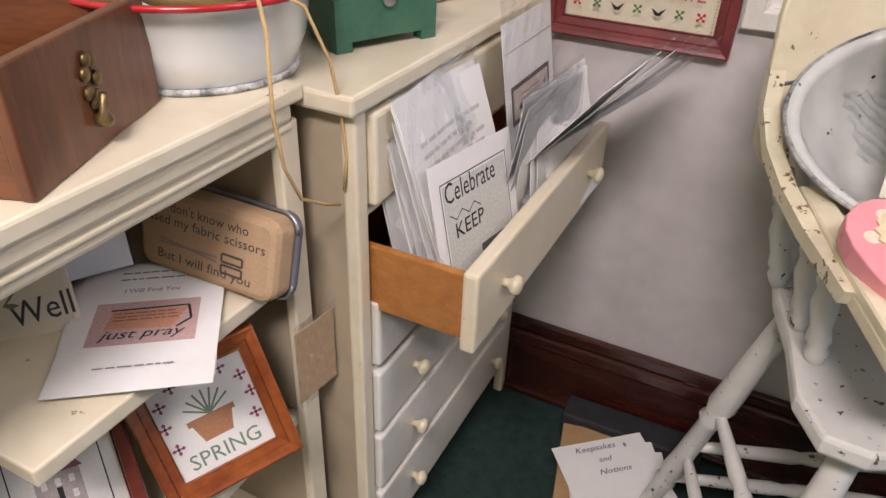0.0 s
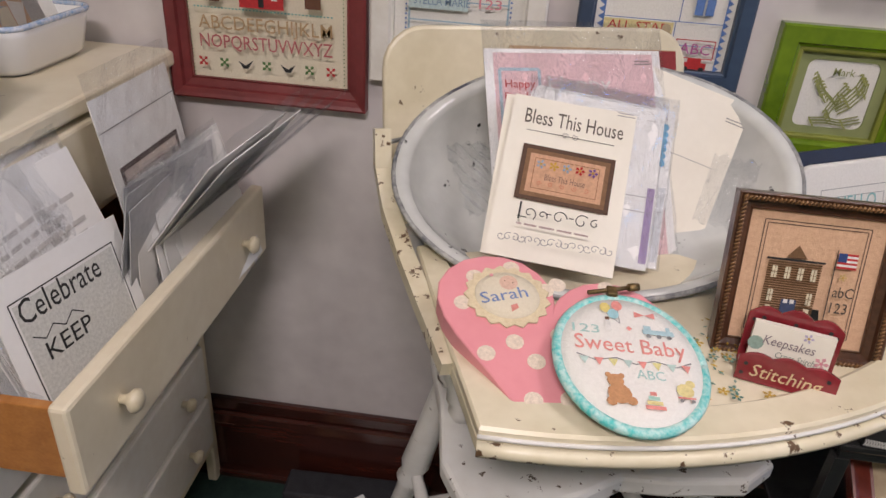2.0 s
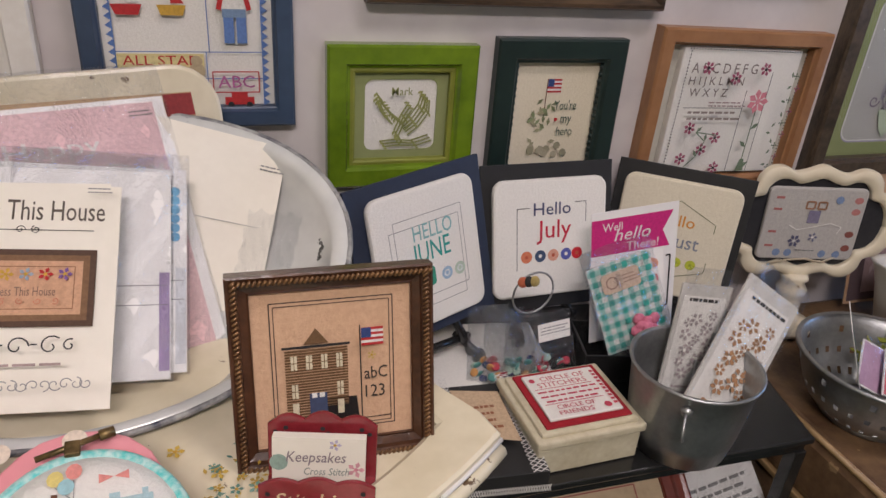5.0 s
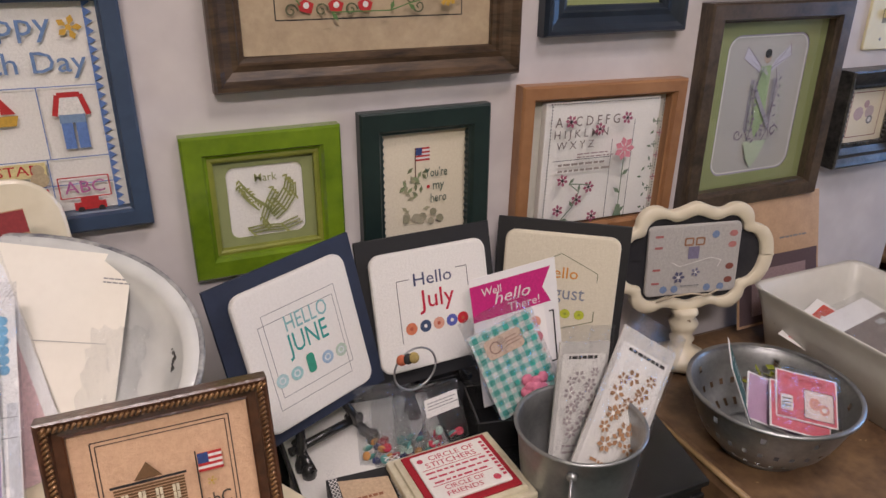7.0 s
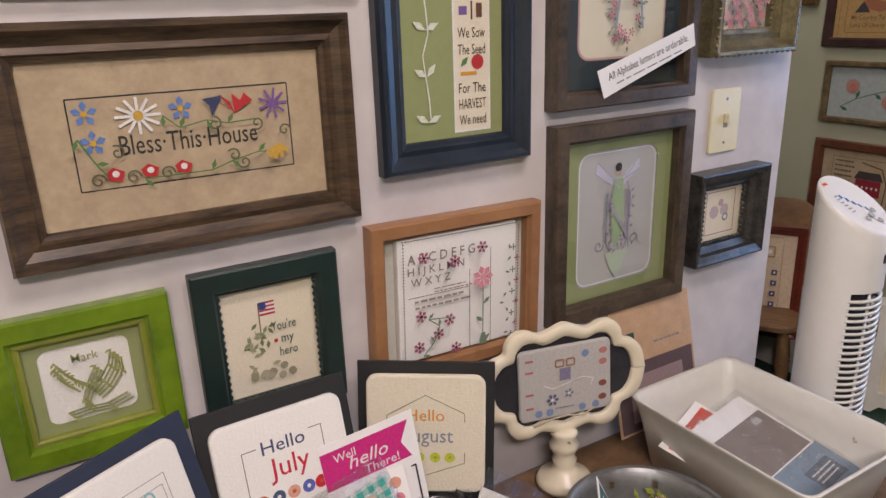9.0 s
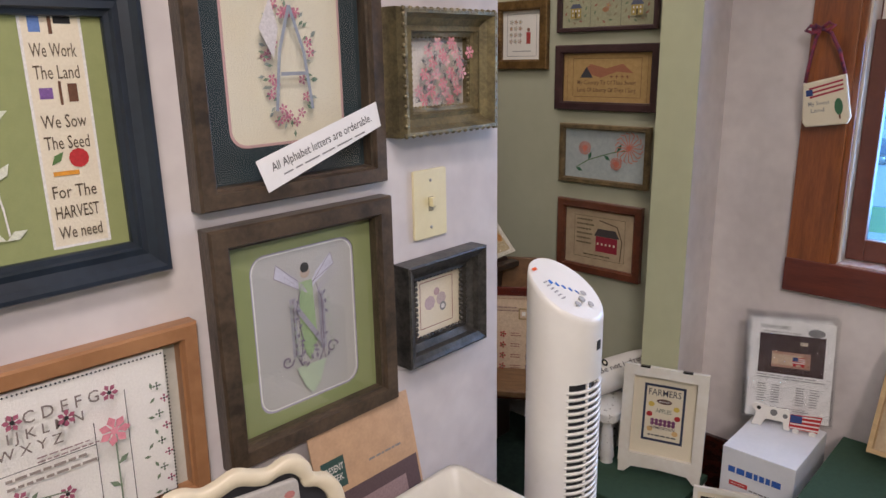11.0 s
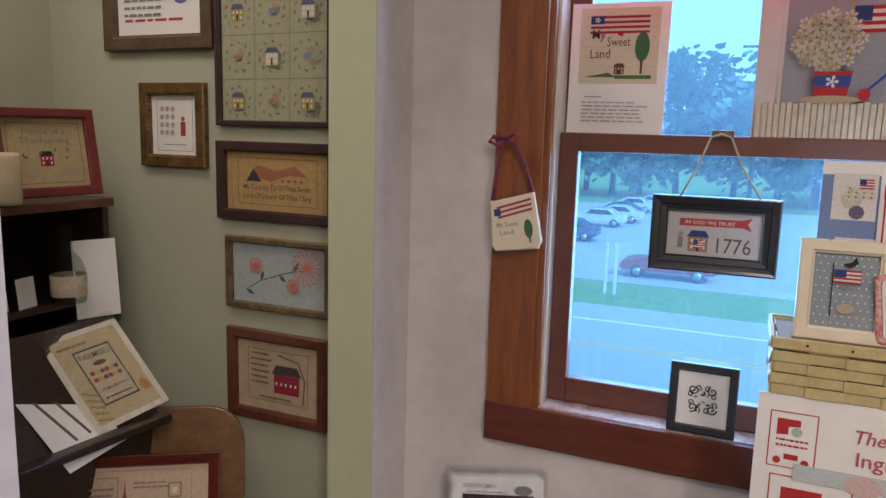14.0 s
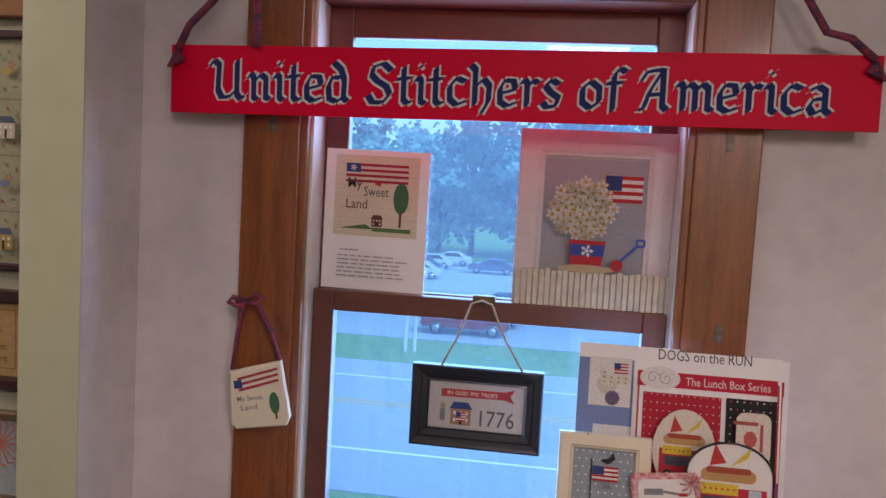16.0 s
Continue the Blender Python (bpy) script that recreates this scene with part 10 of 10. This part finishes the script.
rnd = random.Random(11)
for k in range(16):
    y = 0.80 + 0.010 * (k % 3)
    x = -0.395 + k * 0.004
    p = sheet("pattern_sheet", eastward((x, y + 0.02, 0.805 + rnd.uniform(-0.012, 0.012)), rnd.uniform(-5, 5), 12 + k * 0.5, rnd.uniform(-2, 2)), 0.216, 0.27, "white pattern sheet in a clear sleeve standing in the drawer", art=Art(0.00006).bars(0, 0.02, 0.15, 0.14, 9, (0.6, 0.58, 0.56)) if k > 12 else None, group="patterns filed in the drawer")
    if k % 2:
        sleeve(p, 0.225, 0.285, 0.0015, 0.015)
a = Art(0.00006)
a.rect(0, 0.01, 0.165, 0.062, (0.09, 0.06, 0.055)).rect(0, 0.01, 0.150, 0.047, (0.62, 0.52, 0.46)).rect(0, 0.01, 0.140, 0.040, (0.66, 0.56, 0.50)).bars(0, 0.012, 0.08, 0.024, 3, (0.3, 0.2, 0.18)).poly([(-0.06, 0.0), (-0.048, 0.012), (-0.044, 0.0)], BLACK).poly([(0.05, 0.014), (0.062, 0.022), (0.06, 0.010)], BLACK).line([(-0.10, 0.095), (0.10, 0.095)], 0.0015, GREY)
p = sheet("pattern_sheet", eastward((-0.338, 1.085, 0.84), 0, 9, 0), 0.205, 0.275, "white chart of two birds in a dark frame, in a sleeve", art=a)
sleeve(p, 0.215, 0.285, 0.002, 0.03)
a = Art(0.00006)
a.ring(0, -0.01, 0.165, 0.168, 0.0015, BLACK).rect(0, -0.01, 0.158, 0.160, (0.66, 0.66, 0.62)).words(-0.012, 0.045, 0.040, "Celebrate", BLACK, 0.125).line([(-0.07, 0.03), (-0.055, 0.020), (-0.04, 0.03), (-0.025, 0.020), (-0.01, 0.03), (0.005, 0.020)], 0.0015, BLACK).words(-0.025, -0.005, 0.030, "KEEP", BLACK, 0.07).rect(0.03, -0.06, 0.07, 0.05, (0.12, 0.12, 0.13))
sheet("pattern_sheet", eastward((-0.300, 0.812, 0.762), -6, 14, -3), 0.205, 0.205, "white chart lettered Celebrate with a black line border", art=a)
for k in range(12):
    x = -0.300 + k * 0.003
    dark = k in (0, 1, 2, 5)
    p = sheet("pattern_sheet", eastward((x, 0.985 + 0.010 * k, 0.765 + rnd.uniform(-0.01, 0.012)), rnd.uniform(-10, 4), -10 + k * 2.2, rnd.uniform(-4, 4)), 0.19, 0.23, "chart in a clear sleeve leaning in the drawer", ground=surf("grey printed card", (0.48, 0.48, 0.49), (0.36, 0.36, 0.37), 0.5, 20) if dark else paper, group="patterns filed in the drawer")
    if k % 2 == 0:
        sleeve(p, 0.20, 0.235, 0.0015, 0.02)
for k in range(4):
    p = sheet("pattern_sheet", eastward((-0.245 + k * 0.012, 1.04 + 0.02 * k, 0.835 + k * 0.004), -6, -38 - 3 * k, 3), 0.20, 0.25, "chart in a long clear sleeve flopping over the drawer front", ground=paper if k < 2 else film, group="charts flopping over the drawer front")
    sleeve(p, 0.21, 0.26, -0.002, 0.05)

# ---- on the floor ----
bd = thing("dark_box", pose(-0.075, 1.222, F, 0, 0, 2), "dark grey cloth-covered long box on the carpet by the baseboard", "box")
part("body", box(-0.15, 0.15, -0.035, 0.035, 0, 0.07, 0.006), surf("charcoal cloth", (0.03, 0.03, 0.035), (0.018, 0.018, 0.022), 0.7, 40, 0.2), bd)
part("stripe", box(-0.03, 0.13, -0.0365, -0.0355, 0.02, 0.045), surf("navy cloth", (0.03, 0.04, 0.12), None, 0.7, 40), bd)
kb = thing("cardboard_box", pose(-0.105, 1.098, F, 0, 0, 13), "brown cardboard box of papers on the carpet", "box")
card = surf("brown cardboard", (0.42, 0.27, 0.13), (0.36, 0.22, 0.10), 0.8, 20, 0.05)
part("body", box(-0.09, 0.085, -0.11, 0.10, 0, 0.052, 0.002), card, kb)
a = Art(0.00006)
a.words(-0.01, 0.06, 0.020, "Keepsakes", (0.12, 0.1, 0.14), 0.09, shear=0.3).words(0.0, 0.03, 0.018, "and", (0.12, 0.1, 0.14), 0.03, shear=0.3).words(0.01, 0.0, 0.018, "Notions", (0.12, 0.1, 0.14), 0.07, shear=0.3).poly([(0.05, 0.062), (0.054, 0.068), (0.058, 0.062), (0.054, 0.055)], (0.3, 0.2, 0.3))
for k in range(3):
    sheet("handwritten_sheet", pose(-0.078 + 0.008 * k, 1.072 - 0.004 * k, F + 0.060 + 0.006 * (2 - k), 2, -2, 40 - 9 * k), 0.20, 0.17, "white sheet with handwriting lying on the cardboard box", "paper", paper, a if k == 0 else None, group="loose sheets on the cardboard box")

# ---- outside the window ----
# leaves made paler and bluer: the distance haze is in their colour
tree_hazed = surf("hazed tree foliage", (0.16, 0.34, 0.26), (0.10, 0.23, 0.18), 0.95, 0.9, 0.1)
bark = surf("bark", (0.09, 0.07, 0.05), None, 0.9, 3, 0.2)
leafmesh = []
for s in range(4):
    r = random.Random(s)
    bm = bmesh.new()
    for b in range(46):
        c = Vector((r.gauss(0, 2.0), r.gauss(0, 2.0), 5.5 + r.gauss(0, 1.7)))
        for q in range(60):
            p = c + Vector((r.gauss(0, 0.55), r.gauss(0, 0.55), r.gauss(0, 0.45)))
            u = Vector((r.uniform(-1, 1), r.uniform(-1, 1), r.uniform(-0.6, 0.6))).normalized() * 0.34
            w = u.orthogonal().normalized() * 0.26
            bm.faces.new([bm.verts.new(p + d) for d in (u, w, -u, -w)])
    me = bpy.data.meshes.new("crown")
    bm.to_mesh(me)
    bm.free()
    me.materials.append(tree_hazed)
    leafmesh.append(me)
tm = bpy.data.meshes.new("trunk")
tb2 = tube([(0, 0, 0), (0.1, 0, 3), (0, 0.1, 6)], 0.28, 7, r2=0.08)
for s in range(5):
    t = s * 1.26
    tube([(0, 0, 2.6 + 0.3 * s), (1.0 * math.cos(t), 1.0 * math.sin(t), 4.0 + 0.3 * s), (1.7 * math.cos(t), 1.7 * math.sin(t), 5.4 + 0.2 * s)], 0.10, 5, tb2, 0.03)
tb2.to_mesh(tm)
tb2.free()
tm.materials.append(bark)
r = random.Random(9)
spots = [(84 + r.uniform(0, 14), -75 + i * 4.6 + r.uniform(-1, 1), r.uniform(1.3, 1.65)) for i in range(34)]
for i, (x, y, k) in enumerate(spots):
    k *= 1.15 if y < 3 else 1
    t = thing("tree", pose(x, y, GZ, 0, 0, r.uniform(0, 360)) @ Matrix.Diagonal((k, k, k * r.uniform(0.95, 1.3), 1)), "broad leafy green tree beyond the car park", "tree", "trees beyond the car park")
    for nm, me in (("trunk", tm), ("crown", leafmesh[i % 4])):
        o = new(nm, me)
        o.parent = t


def car(x, y, rz, color):
    c = thing("car", pose(x, y, GZ + 0.034, 0, 0, rz), ("dark red" if color[0] > 0.2 and color[1] < 0.1 else "white" if color[0] > 0.5 else "dark blue") + " saloon car parked on the asphalt", "car", "parked cars")
    body = [(-2.2, 0.35), (2.2, 0.35), (2.25, 0.65), (2.0, 0.85), (1.1, 0.95), (0.45, 1.38), (-0.95, 1.42), (-1.6, 1.0), (-2.15, 0.92), (-2.25, 0.6)]
    bm = bmesh.new()
    f = bm.faces.new([bm.verts.new((px, -0.85, pz)) for px, pz in body])
    got = bmesh.ops.extrude_face_region(bm, geom=[f])
    bmesh.ops.translate(bm, vec=(0, 1.7, 0), verts=[v for v in got["geom"] if isinstance(v, bmesh.types.BMVert)])
    bmesh.ops.recalc_face_normals(bm, faces=bm.faces)
    bmesh.ops.bevel(bm, geom=bm.edges[:], offset=0.09, segments=2, affect="EDGES")
    part("body", bm, surf("car paint %.2f" % sum(color), color, None, 0.25, 2, 0.0, coat=0.8), c)
    for s in (-1, 1):
        part("side_window", slab([(-1.35, 0.98), (0.75, 0.98), (0.35, 1.31), (-0.88, 1.34)], 0, 0.02, m=pose(0, s * 0.86 + (0.01 if s < 0 else -0.03), 0, 90, 0, 0) if s < 0 else pose(0, 0.87, 0, 90, 0, 0)), blacklac, c)
        for px in (-1.4, 1.4):
            w = part("wheel", lathe([(0, -0.1), (0.20, -0.1), (0.31, -0.08), (0.32, 0), (0.31, 0.08), (0.20, 0.1), (0, 0.1)], 20, m=pose(px, s * 0.80, 0.32, 90, 0, 0)), blacklac, c)
            part("hubcap", lathe([(0, -0.11), (0.19, -0.108), (0.19, 0.108), (0, 0.11)], 16, m=pose(px, s * 0.80, 0.32, 90, 0, 0)), galvanised, c)
    return c


car(37.2, 3.8, 90, (0.45, 0.02, 0.03))
car(40.0, 3.2, 90, (0.7, 0.7, 0.7))
car(43.0, 2.2, 90, (0.03, 0.04, 0.10))
for i, (x, y) in enumerate(((48, 11.5), (57, 11.2), (60.5, 10.4), (64, 10.8), (70, 10.6), (74, 9.2), (68, 4.5))):
    car(x, y, 90, (0.7, 0.7, 0.7) if i % 3 else (0.05, 0.07, 0.14))
up = thing("utility_pole", pose(50, 0.5, GZ), "tall wooden utility pole with cross arm", "utility pole")
part("pole", tube([(0, 0, 0), (0, 0, 13.5)], 0.17, 8, r2=0.12), bark, up)
part("cross_arm", box(-0.06, 0.06, -1.1, 1.1, 12.4, 12.55, 0.01), bark, up)
part("transformer", lathe([(0, 0), (0.25, 0.02), (0.25, 0.8), (0, 0.85)], 12, m=pose(0.3, 0, 10.9)), surf("grey transformer paint", (0.4, 0.4, 0.4), None, 0.5, 5), up)
for y in (3.5, 3.9):
    mk = thing("marker_post", pose(32.1, y + 2.0, GZ), "white marker post in the lawn", "post")
    part("post", box(-0.06, 0.06, -0.06, 0.06, 0, 2.2, 0.01), ink(WHITE), mk)
